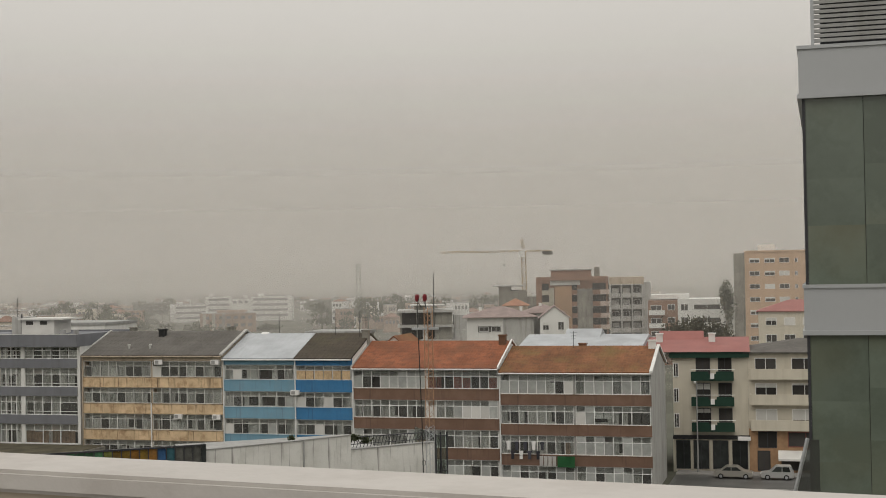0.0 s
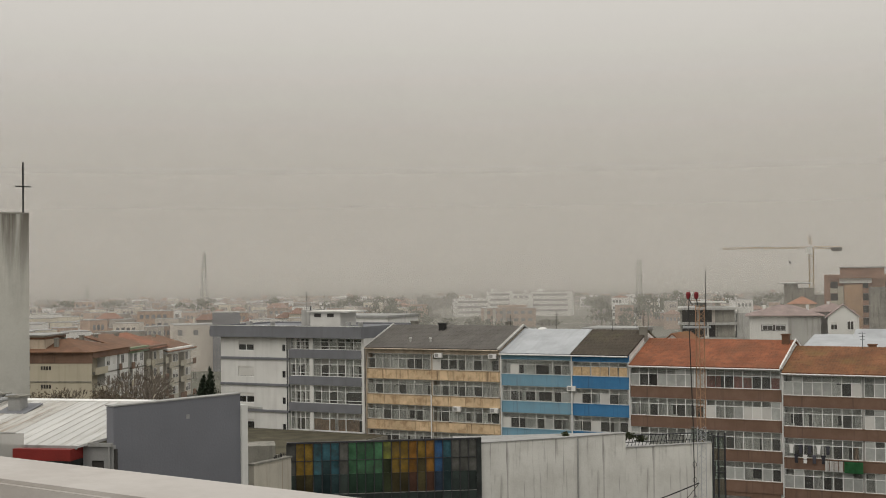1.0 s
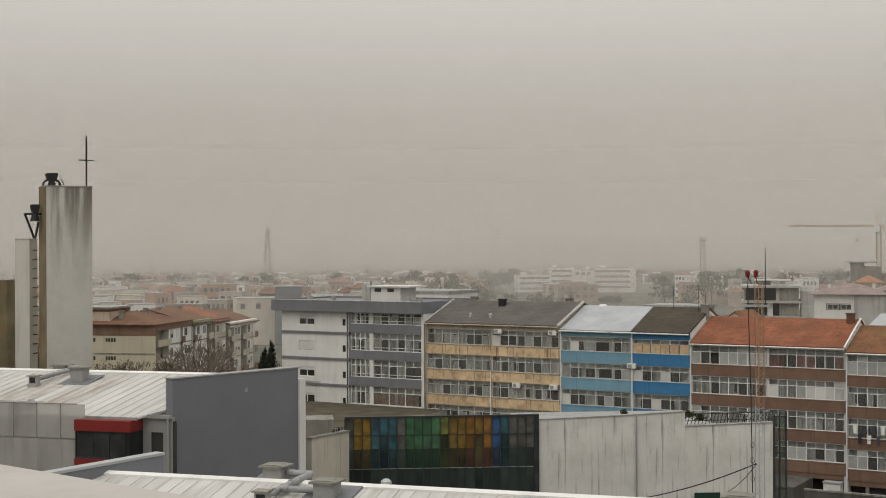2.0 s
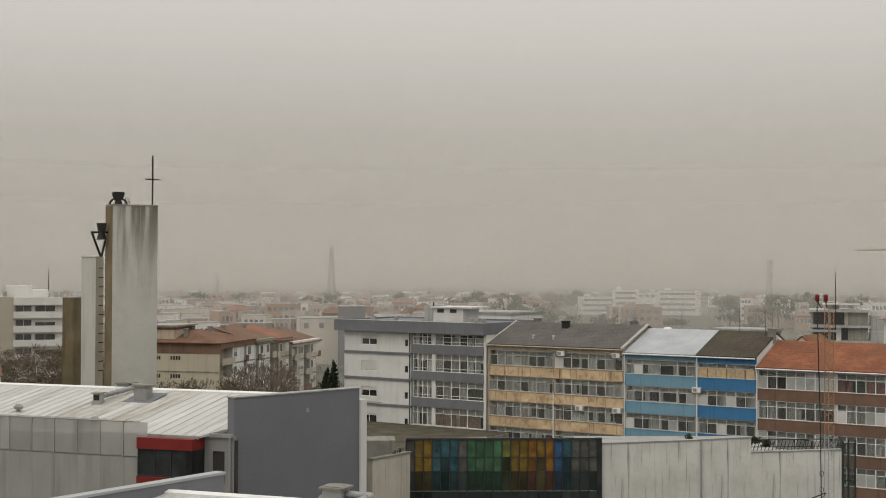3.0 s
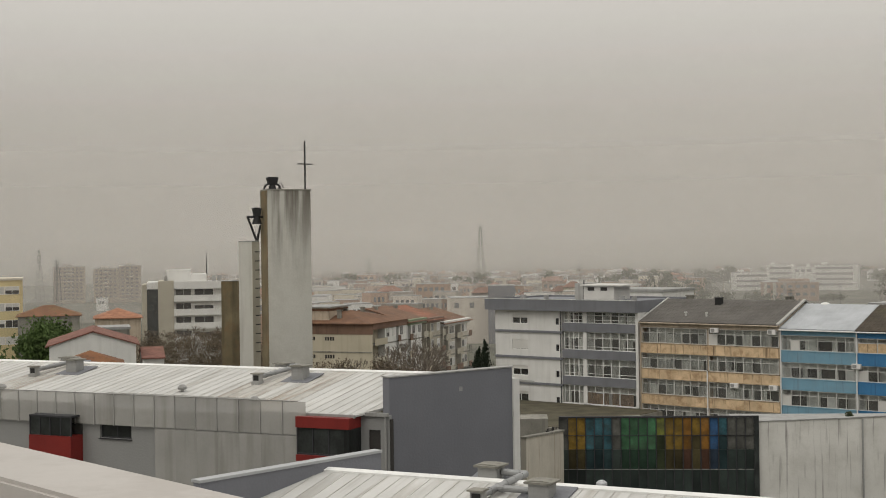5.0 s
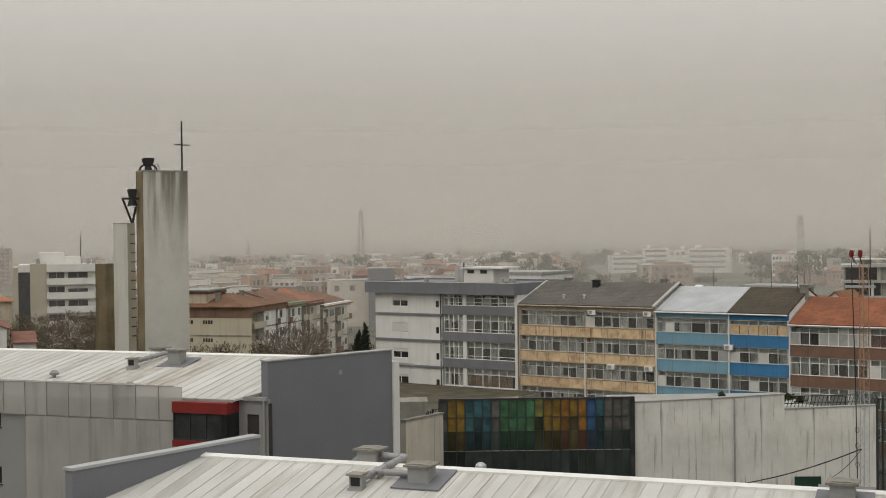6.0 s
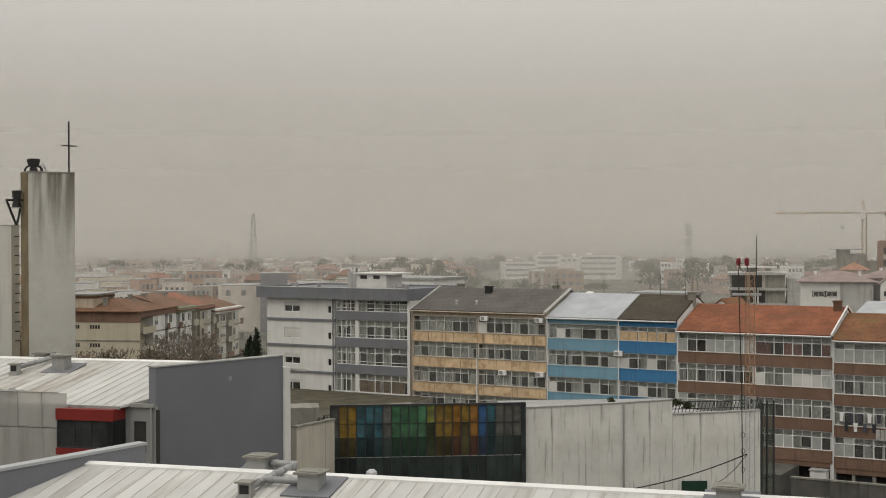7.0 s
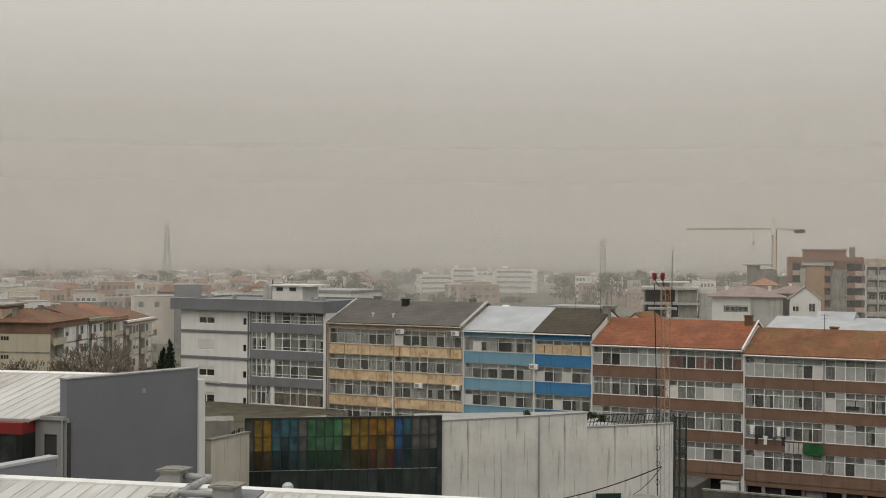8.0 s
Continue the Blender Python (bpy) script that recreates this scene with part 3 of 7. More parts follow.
# ---------------------------------------------------------------- the terrace of flats
def drape(name, material, parent, w, h, x, y, z):
    """A hanging curtain with soft vertical folds."""
    key = ("drape", material, round(w, 2), round(h, 2))
    if key not in CACHE:
        n, bm = max(6, round(w / 0.09)), bmesh.new()
        rows = [[bm.verts.new((w * i / n, 0.035 * math.sin(i * 1.9) * (1.0 if hz == 0 else 0.6), hz)) for i in range(n + 1)] for hz in (0.0, h)]
        for i in range(n):
            bm.faces.new((rows[0][i], rows[0][i + 1], rows[1][i + 1], rows[1][i]))
        bmesh.ops.solidify(bm, geom=bm.faces[:], thickness=0.015)
        me = bpy.data.meshes.new(name)
        bm.to_mesh(me)
        bm.free()
        me.materials.append(M[material])
        CACHE[key] = me
    ob = new(name, CACHE[key])
    ob.parent, ob.location = parent, (x, y, z)
    return ob


DRAPES = {"c": "curtain", "g": "curtain_grey", "r": "curtain_red", "n": "curtain_brown"}


def glazing(b, x0, x1, z0, z1, plan, frame="alu", transom=0.33, depth=0.0, big=2, low=0.0):
    """A strip of balcony glazing: one letter of plan for each bay, a stout mullion every big bays, toplights above.
    w clear, o open, d glazed, o and d backed by a near-black sheet for room shade, f frosted, c g r n curtains, p white
    panel, b half-drawn blind, k chipboard."""
    bm, t, y = bmesh.new(), 0.08, depth
    zt = z1 - (z1 - z0) * transom
    bars = [(x0, x1, z0, z0 + 0.07), (x0, x1, z1 - 0.06, z1), (x0, x1, zt - 0.03, zt + 0.03)]
    if low:
        bars.append((x0, x1, z0 + low, z0 + low + 0.05))
    n = len(plan)
    w = (x1 - x0) / n
    for i in range(n + 1):
        x = x0 + i * w
        if i % big == 0 or i == n:
            bars.append((max(x - t / 2, x0), min(x + t / 2, x1), z0, z1))
        else:
            bars.append((x - 0.025, x + 0.025, zt, z1))
            if plan[i] != plan[i - 1] or plan[i] in "fpc":
                bars.append((x - 0.03, x + 0.03, z0, zt))
    lattice(bm, bars, y, y + 0.08)
    win = part("window", bm, frame, b)
    for i, k in enumerate(plan):
        x, h = x0 + i * w + 0.03, zt - z0 - 0.1
        if rng.random() > 0.06:
            piece("pane", "frosted" if k == "f" and rng.random() < 0.5 else "window_glass", win, w - 0.06, 0.012, z1 - zt - 0.09, x, y + 0.034, zt + 0.03)
        if k == "k":
            piece("shutter_board", "chipboard", win, w - rng.choice((0.06, 0.06, 0.14)), 0.03, h, x, y + 0.03, z0 + 0.07)
            continue
        if k in "fp":
            piece("pane", "frosted" if k == "f" else "shutter", win, w - 0.06, 0.02, h, x, y + 0.03, z0 + 0.07)
            continue
        if k != "o":
            piece("pane", "window_glass", win, w - 0.06, 0.012, h, x, y + 0.034, z0 + 0.07)
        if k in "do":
            # near-black sheet behind the bay paints the unlit room
            piece("inner_screen", "interior_shade", win, w - 0.04, 0.03, h + 0.1, x, y + 0.4, z0 + 0.02)
        elif k in DRAPES:
            part_w = w - 0.06 if rng.random() < 0.6 else (w - 0.06) * 0.6
            drape("curtain", DRAPES[k], win, round(part_w, 2), round(h * rng.choice((1.0, 1.0, 0.9)), 2), x, y + 0.1, z0 + 0.07)
        elif k == "b":
            piece("blind", "shutter", win, w - 0.08, 0.03, h * 0.55, x, y + 0.12, zt - h * 0.55)
    return win


def tiled_slope(bm, W, ya, za, yb, zb, pitch, course, lift):
    """One slope of a roof from the eave (ya, za) to the ridge (yb, zb), with waves across and stepped courses up."""
    nx, L = max(2, round(W / pitch) * 4), math.hypot(yb - ya, zb - za)
    rows = []
    for k in range(max(1, round(L / course)) + 1):
        u = min(1.0, k * course / L)
        for d in ((0.0, 1.0) if 0 < u < 1 else (0.0,)):
            rows.append([bm.verts.new((W * i / nx, ya + (yb - ya) * u, za + (zb - za) * u + lift * (0.5 + 0.5 * math.sin(i * math.pi / 2)) + 0.012 * d)) for i in range(nx + 1)])
    for a, c in zip(rows, rows[1:]):
        for i in range(nx):
            bm.faces.new((a[i], a[i + 1], c[i + 1], c[i]))


def flats(name, label, x0, x1, eave, ridge, tops, ph, panel, wall, roofm, frame="alu", half=6.0, fascia=0.5, fasc_m=None, split=None, depth=11.5, panels=1, gut="trim", rib=0.0, course=0.4, plans=(), foot=G):
    """One house of the terrace: glazed balconies between panel bands, rooms behind them, a gable roof."""
    W, b = x1 - x0, thing(name, label, "apartment building", pose(x0, YF, 0), "houses of the terrace")
    zs = list(tops)
    # body: slabs, rear and party walls
    for q in ((0.0, 0.22), (W - 0.22, W)):
        bm = bmesh.new()
        prism(bm, [(0.1, foot), (0.1, eave), (half, ridge - 0.12), (depth, eave), (depth, foot)], "x", *q)
        part("party_wall", bm, wall, b)
    one("rear_wall", wall, b, 0.22, W - 0.22, depth - 0.3, depth, foot, eave)
    for z in zs:
        one("floor_slab", wall, b, 0.22, W - 0.22, 0.12, depth - 0.3, z - ph, z - ph + 0.2)
    for s in (split or ()):
        one("pier", wall, b, s - x0 - 0.09, s - x0 + 0.09, 0.1, 0.94, foot, eave - fascia)
    one("ceiling_slab", wall, b, 0.22, W - 0.22, 0.1, depth - 0.3, eave - 0.18, eave - 0.02)
    one("fascia", fasc_m or panel, b, 0.0, W, -0.03, 0.12, eave - fascia, eave)
    # rooms: a back wall to the balconies, with near-black panels for its unlit doors and windows
    for k, z in enumerate(zs):
        top = (eave - fascia) if k == 0 else zs[k - 1] - ph
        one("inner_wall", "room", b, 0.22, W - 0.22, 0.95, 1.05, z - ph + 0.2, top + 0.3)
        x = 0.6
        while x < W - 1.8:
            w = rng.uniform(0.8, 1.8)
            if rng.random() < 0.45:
                piece("inner_door", "interior_shade", b, round(w, 1), 0.03, min(2.05, top - z + ph - 0.3), x, 0.915, z - ph + 0.2)
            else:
                piece("inner_window", "interior_shade", b, round(w, 1), 0.03, 0.9, x, 0.915, z - ph + 1.25)
            x += w + rng.uniform(0.5, 1.6)
        m = W / panels
        for i in range(panels):
            bm = bmesh.new()
            box(bm, i * m + 0.01, (i + 1) * m - 0.01, -0.05, 0.1, z - ph, z)
            if panels == 1:
                box(bm, i * m + 0.012, (i + 1) * m - 0.012, -0.085, 0.11, z - 0.07, z + 0.01)
            bp = part("balcony_panel", bm, panel, b)
            if panels > 1:
                piece("rim", "rim", bp, m - 0.024, 0.2, 0.1, i * m + 0.012, -0.09, z - 0.085)
                piece("rim", "rim", bp, m - 0.024, 0.16, 0.06, i * m + 0.012, -0.07, z - ph - 0.01)
        cuts = [0.0] + [s - x0 for s in (split or ())] + [W]
        for i, (a, c) in enumerate(zip(cuts, cuts[1:])):
            glazing(b, a + 0.12, c - 0.12, z + 0.01, top, plans[k][i], frame)
    if foot < G:  # garages under the lowest band, their shade painted as a near-black back sheet
        low = zs[-1] - ph
        one("garage_lintel", panel, b, 0.22, W - 0.22, 0.02, 0.2, low - 0.5, low - 0.003)
        one("garage_back", "interior_shade", b, 0.22, W - 0.22, 0.9, 1.0, foot, low - 0.5)
        for i in range(1, 8):
            one("garage_pier", "dirty_concrete" if i % 3 else panel, b, i * W / 8 - 0.15, i * W / 8 + 0.15, 0.1, 0.897, foot, low - 0.503)
            if i % 2:
                piece("garage_door", "dark_alu" if i % 3 else "cowl", b, W / 8 - 0.32, 0.06, low - 0.55 - foot, i * W / 8 + 0.16, 0.5, foot)
    # roof
    bm = bmesh.new()
    th = 0.16
    s = (ridge - eave) / half
    prism(bm, [(-0.35, eave - 0.35 * s + 0.02), (half, ridge), (half, ridge + th), (-0.35, eave - 0.35 * s + 0.02 + th)], "x", 0.0, W)
    roof = part("roof", bm, roofm, b)
    bm = bmesh.new()
    s2 = (ridge - eave) / (depth - half)
    prism(bm, [(depth + 0.35, eave - 0.35 * s2 + 0.02), (half, ridge), (half, ridge + th), (depth + 0.35, eave - 0.35 * s2 + 0.02 + th)], "x", 0.0, W)
    part("rear_roof", bm, roofm, b)
    if rib:
        bm = bmesh.new()
        tiled_slope(bm, W, -0.38, eave - 0.38 * s + 0.024 + th, half, ridge + th + 0.004, rib, course, 0.035)
        part("roof_covering", bm, roofm, roof)
    bm = bmesh.new()
    rod(bm, (0, -0.42, eave - 0.1), (W, -0.42, eave - 0.1), 0.075)
    part("gutter", bm, gut, b)
    bm = bmesh.new()
    rod(bm, (0.05, -0.14, foot), (0.05, -0.14, eave - 0.1), 0.07)
    part("downpipe", bm, gut, b)
    return b


def verge(b, x, eave, ridge, half, m="trim", w=0.2):
    s = (ridge - eave) / half
    bm = bmesh.new()
    prism(bm, [(-0.42, eave - 0.42 * s + 0.15), (half, ridge + 0.15), (half, ridge + 0.33), (-0.42, eave - 0.42 * s + 0.33)], "x", x - w / 2, x + w / 2)
    prism(bm, [(2 * half - 0.4, eave + 0.15), (half, ridge + 0.15), (half, ridge + 0.33), (2 * half - 0.4, eave + 0.33)], "x", x - w / 2, x + w / 2)
    part("verge", bm, m, b)


def chimney(b, x, y, z, w=0.7, h=0.9, m="dirty_concrete"):
    bm = bmesh.new()
    box(bm, x - w / 2, x + w / 2, y - 0.3, y + 0.3, z - 0.7, z + h)
    box(bm, x - w / 2 - 0.08, x + w / 2 + 0.08, y - 0.38, y + 0.38, z + h, z + h + 0.12)
    part("chimney", bm, m, b)


yb = flats("apartment_building", "stained ochre-yellow apartment building with glazed balconies and a grey roof", -76.9, -60.5, 11.25, 13.35,
           [8.95 - 2.78 * k for k in range(4)], 1.12, "yellow_panel", "beige_wall", "grey_tiles", split=(-68.7,), fascia=0.6, fasc_m="beige_wall", panels=8, rib=0.5, frame="alu", gut="beige_wall",
           plans=(("dcwcgddc", "pdwdcwcd"), ("gdcgdcgc", "gdcdcdcw"), ("gcdgcwdc", "wdccwdcd"), ("rgdwcwgd", "wcwwcdwc")))
bm = bmesh.new()
rod(bm, (8.2, -0.16, G), (8.2, -0.16, 6.2), 0.08)
part("downpipe", bm, "trim", yb)
verge(yb, 16.4, 11.25, 13.35, 6.0, "gable_render", 0.3), verge(yb, 0.0, 11.25, 13.35, 6.0, "alu", 0.12)
lb = flats("apartment_building", "light blue painted apartment building with a pale zinc roof", -60.4, -52.45, 10.9, 13.05,
           [8.72 - 2.8 * k for k in range(4)], 1.18, "light_blue", "white_render", "zinc", fascia=0.62, panels=1, rib=0.6, course=9.0, frame="alu",
           plans=(("wpwwwwdc",), ("cdwwwwdf",), ("pdwwwfdw",), ("wwdwwwdw",)))
db = flats("apartment_building", "bright blue apartment building with a dark mossy tile roof", -52.4, -46.2, 10.9, 13.05,
           [8.72 - 2.8 * k for k in range(4)], 1.22, "dark_blue", "white_render", "dark_tiles", fascia=0.7, rib=0.4, frame="alu",
           plans=(("kkkkkk",), ("pdwpdw",), ("wdpdwd",), ("dwdwwd",)))
r1 = flats("apartment_building", "brown-banded apartment building with an orange-red tile roof", -46.15, -30.98, 9.98, 12.2,
           [7.93 - 2.92 * k for k in range(4)], 1.12, "brown_panel", "white_render", "red_tiles", split=(-38.4,), fascia=0.22, frame="white_alu", rib=0.28,
           plans=(("fdofffff", "rrdrrddr"), ("wgdccdgw", "pcgfpppf"), ("ffwwggfw", "dgdccwcd"), ("wwfgwwfw", "gdffwwfd")), foot=PIT)
verge(r1, 0.0, 9.98, 12.2, 6.0, "gable_render", 0.14), verge(r1, 15.17, 9.98, 12.2, 6.0, w=0.14)
r2 = flats("apartment_building", "brown-banded apartment building with a weathered brown tile roof and grey gable", -30.92, -16.1, 9.6, 11.65,
           [7.47 - 2.92 * k for k in range(4)], 1.06, "brown_panel", "gable_render", "brown_tiles", split=(-23.5,), fascia=0.22, frame="white_alu", rib=0.28,
           plans=(("fffffcdp", "gfffgffg"), ("cdcccgdc", "pfbbccdd"), ("cddcwdgn", "ffffgfff"), ("ffdcwdff", "gfdfffgd")), foot=PIT)
verge(r2, 14.85, 9.6, 11.65, 6.0, "white_render", 0.3)
for b, x, y, z, m in ((yb, 7.1, 4.7, 12.8, "iron"), (yb, 2.0, 7.5, 12.9, "dirty_concrete"), (yb, 14.0, 7.5, 12.9, "dirty_concrete"), (db, 6.0, 5.0, 12.6, "dirty_concrete"), (r1, 14.4, 5.2, 12.0, "old_brown"), (r2, 14.3, 5.5, 11.4, "white_render"), (r2, 7.0, 7.5, 11.0, "old_brown")):
    chimney(b, x, y, z, m=m)


def white_flats():
    """White and grey flat-roofed block at the end of the terrace."""
    x0, W, D = -97.0, 19.8, 11.5
    b = thing("apartment_building", "white and slate-grey flat-roofed apartment building with dark ledges", "apartment building", pose(x0, YF, 0), "houses of the terrace")
    P, tops, ph = 9.65, [10.86 - 3.03 * k for k in range(4)], 0.98
    ws = []
    ws.append((0, 0.3, 0.0, D, G, 12.2)), ws.append((P - 0.2, P, 0.3, D, G, 12.2)), ws.append((W - 0.3, W, 0.1, D, G, 12.2)), ws.append((0.3, W - 0.3, D - 0.3, D, G, 12.2))
    # white front, pierced by windows
    cols = [(2.5, 4.75), (8.75, 9.2)]
    edges = [0.3, 2.5, 4.75, 8.75, 9.2, P]
    for a, c in zip(edges[::2], edges[1::2]):
        ws.append((a, c, 0, 0.3, G, 12.2))
    for a, c in cols:
        z = G
        for k in range(4, -1, -1):
            zb = 10.6 - 3.03 * k
            if zb - 0.0 < G:
                continue
            ws.append((a, c, 0, 0.3, z, zb))
            z = zb + (1.15 if c - a > 1 else 0.75)
        ws.append((a, c, 0, 0.3, z, 12.2))
    for z in tops:
        ws.append((P, W - 0.3, 0.12, D - 0.3, z - ph, z - ph + 0.2))
    ws.append((P + 2.9, P + 3.35, -0.06, 0.3, 1.2, 12.2)), ws.append((W - 0.32, W + 0.02, -0.06, 0.1, 1.2, 12.2))
    ws.append((P, W, -0.06, 0.2, 0.9, 1.7))
    boxes("wall", "white_render", b, *ws)
    for k in range(4):
        zb = 10.6 - 3.03 * k
        for i, (a, c) in enumerate(cols):
            h = 1.15 if i == 0 else 0.75
            bm = bmesh.new()
            lattice(bm, [(a, a + 0.07, zb, zb + h), (c - 0.07, c, zb, zb + h), (a, c, zb, zb + 0.07), (a, c, zb + h - 0.07, zb + h), ((a + c) / 2 - 0.04, (a + c) / 2 + 0.04, zb, zb + h)], 0.1, 0.17)
            w = part("window", bm, "white_alu" if i == 0 else "dark_alu", b)
            piece("pane", "dark_glass", w, c - a - 0.14, 0.012, h - 0.14, a + 0.07, 0.13, zb + 0.07)
            # near-black sheet paints the unlit room behind the pane
            piece("window_back", "interior_shade", w, c - a, 0.03, h, a, 0.5, zb)
            if i == 0:
                piece("shutter_board", "shutter", w, c - a - 0.1, 0.03, (0.45, 1.05, 0.4, 0.3)[k], a + 0.05, 0.06, zb + h - (0.45, 1.05, 0.4, 0.3)[k])
        if k < 3:
            one("ledge", "grey_panel", b, -0.02, P + 0.12, -0.16, 0.02, 9.6 - 3.02 * k, 9.86 - 3.02 * k)
    for k, z in enumerate(tops):
        top = 12.2 if k == 0 else tops[k - 1] - ph
        if k < 3:
            one("balcony_panel", "grey_panel", b, P + 0.1, W - 0.33, -0.14, 0.1, z - ph, z)
        one("inner_wall", "room", b, P, W - 0.3, 0.95, 1.05, z - ph + 0.2, top + 0.2)
        zlo = z + 0.01 if k < 3 else 1.72
        for x in (0.6, 3.8, 6.2, 8.0):
            piece("inner_door", "interior_shade", b, 1.5, 0.03, 1.9, P + x, 0.915, z - ph + 0.2)
        glazing(b, P + 0.3, P + 2.9, zlo, top, ("wdcw", "dcdc", "gwgc", "wddc")[k], "white_alu", big=1, low=0.35 if k < 3 else 0)
        glazing(b, P + 3.35, W - 0.33, zlo, top, ("wdgdgc", "cdgdcg", "dgdcdd", "nnnnnn")[k], "white_alu", low=0.35 if k < 3 else 0)
    one("roof", "grey_panel", b, -0.85, W - 0.1, -0.6, D + 0.25, 13.0, 13.3, label="slate-grey flat roof")
    one("soffit", "grey_panel", b, -1.0, W + 0.05, -0.75, D + 0.4, 12.2, 12.32)
    boxes("fascia", "grey_panel", b, (-1.0, W + 0.05, -0.75, -0.6, 12.32, 13.5), (W - 0.1, W + 0.05, -0.6, D + 0.4, 12.32, 13.5), (-1.0, -0.85, -0.6, D + 0.4, 12.32, 13.5), (-0.85, W - 0.1, D + 0.25, D + 0.4, 12.32, 13.5))
    bm = bmesh.new()
    box(bm, -1.03, W + 0.08, -0.78, -0.57, 13.5, 13.56)
    part("roof_edge", bm, "alu", b)
    bm = bmesh.new()
    rod(bm, (P - 0.15, -0.1, 1.0), (P - 0.15, -0.1, 12.2), 0.06)
    part("downpipe", bm, "dark_alu", b)
    bm = bmesh.new()
    box(bm, 9.0, 13.2, 5.5, 9, 13.3, 14.9), box(bm, 8.7, 14.6, 5.2, 9.3, 14.9, 15.08)
    part("roof_house", bm, "shutter", b)
    one("stair_head", "gable_render", b, 7.4, 8.6, 6.0, 9.0, 13.3, 15.2)
    for x in (9.6, 11.4):
        one("slot_window", "interior_shade", b, x, x + 0.9, 5.46, 5.497, 14.35, 14.75)
    one("soil_pipe", "dark_alu", b, 8.7, 8.82, 5.9, 6.0, 13.3, 15.6)
    for x, w in ((1.5, 0.5), (5.0, 0.3), (15.5, 0.4), (17.2, 0.3)):
        one("roof_unit", "cowl", b, x, x + w, 3.0, 3.6, 13.3, 13.85)
    return b


white_flats()

# ---------------------------------------------------------------- own roof: parapet
PAR = pose(0, 1.323, -0.02, 0, 0, -7.7)
pp = thing("parapet", "pale stone-coped roof parapet with a beige inner face", "parapet", PAR, kind="structure")
bm = bmesh.new()
box(bm, -9.5, 5.5, -0.21, 0.0, 19.075, 19.12)
bmesh.ops.bevel(bm, geom=bm.edges[:], offset=0.008, segments=2, affect="EDGES")
part("coping", bm, "coping", pp, "worn pale coping")
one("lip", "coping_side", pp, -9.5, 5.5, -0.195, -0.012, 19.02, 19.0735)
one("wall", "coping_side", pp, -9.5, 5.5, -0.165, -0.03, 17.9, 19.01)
# near-black strip paints the shade in the gap under the lip
one("joint", "iron", pp, -9.5, 5.5, -0.18, -0.025, 19.008, 19.022)
one("roof_deck", "paving", pp, -9.5, 5.5, -9.0, -0.17, 17.7, 17.9)

# ---------------------------------------------------------------- glass office building
def office():
    b = thing("office_building", "modern office block with green glass and grey cladding bands", "office building", pose(-0.44, 24.0, 0, 0, 0, 0))
    W, D = 16.0, 14.0
    one("core", "interior_shade", b, 0.5, W - 0.2, 0.6, D, G, 23.3)
    for z0, z1, e in ((22.55, 23.42, 0.05), (18.28, 19.1, 0.04), (14.0, 14.85, 0.04), (9.7, 10.6, 0.04), (5.4, 6.3, 0.04)):
        bm = bmesh.new()
        box(bm, -e, W, -e, D, z0, z1)
        box(bm, -e - 0.02, W + 0.02, -e - 0.03, D, z1 - 0.035, z1 + 0.03)
        box(bm, -e - 0.03, W + 0.02, -e - 0.05, D, z0 - 0.06, z0 + 0.02)
        part("cladding_band", bm, "cladding", b, "pale grey metal cladding band")
    for k, (z0, z1) in enumerate(((19.13, 22.49), (14.88, 18.22), (10.63, 13.94), (6.33, 9.64))):
        x = 0.06
        for i, w in enumerate((1.0, 1.25, 1.3, 1.3, 1.3)):
            # panes cut into pieces of differing tone, painting patchy reflections
            cut = (z0, z0 + (1.06, 1.06, 0.7)[i % 3] + 0.4 * (k % 2) * (i % 2), z0 + 1.9 + 0.5 * ((i + k) % 3) / 2, z1)
            for c0, c1 in zip(cut, cut[1:]):
                piece("pane", "office_glass", b, w - 0.012, 0.04, c1 - c0, x, 0.0, c0)
            x += w
        for j in range(5):
            p = piece("pane", "office_glass", b, 1.49, 0.04, z1 - z0, 0.05, 0.06 + 1.5 * (j + 1), z0)
            p.rotation_euler = (0, 0, -math.pi / 2)
        one("corner_post", "dark_alu", b, 0.0, 0.05, -0.01, 0.05, z0, z1)
    # louvred plant room on the roof
    one("plant_room", "dark_alu", b, 0.35, W, 0.35, D, 23.45, 26.0)
    for i in range(28):
        piece("slat", "cowl", b, W - 0.2, 0.06, 0.062, 0.22, 0.27, 23.55 + i * 0.088)
    piece("corner_post", "cladding", b, 0.06, 0.1, 2.55, 0.18, 0.25, 23.45)
    # sloping glass guard at its foot
    r = thing("glass_guard", "small sloping glass guard with a steel rail", "railing", pose(-0.85, 21.1, 0, 0, 0, 0))
    bm = bmesh.new()
    rod(bm, (0.0, 0, 15.0), (0.42, 0, 16.72), 0.035)
    part("rail", bm, "steel", r)
    bm = bmesh.new()
    prism(bm, [(0.03, 15.0), (0.45, 16.7), (0.6, 16.7), (0.6, 15.0)], "y", 0.0, 0.02)
    part("glass_panel", bm, "dark_glass", r)
    bm = bmesh.new()
    box(bm, -0.4, 1.0, -0.3, 0.3, 14.5, 15.0)
    part("kerb", bm, "cladding", r)
    one("wall", "cladding", r, -0.4, 1.0, -0.28, 0.28, G, 14.5)


office()


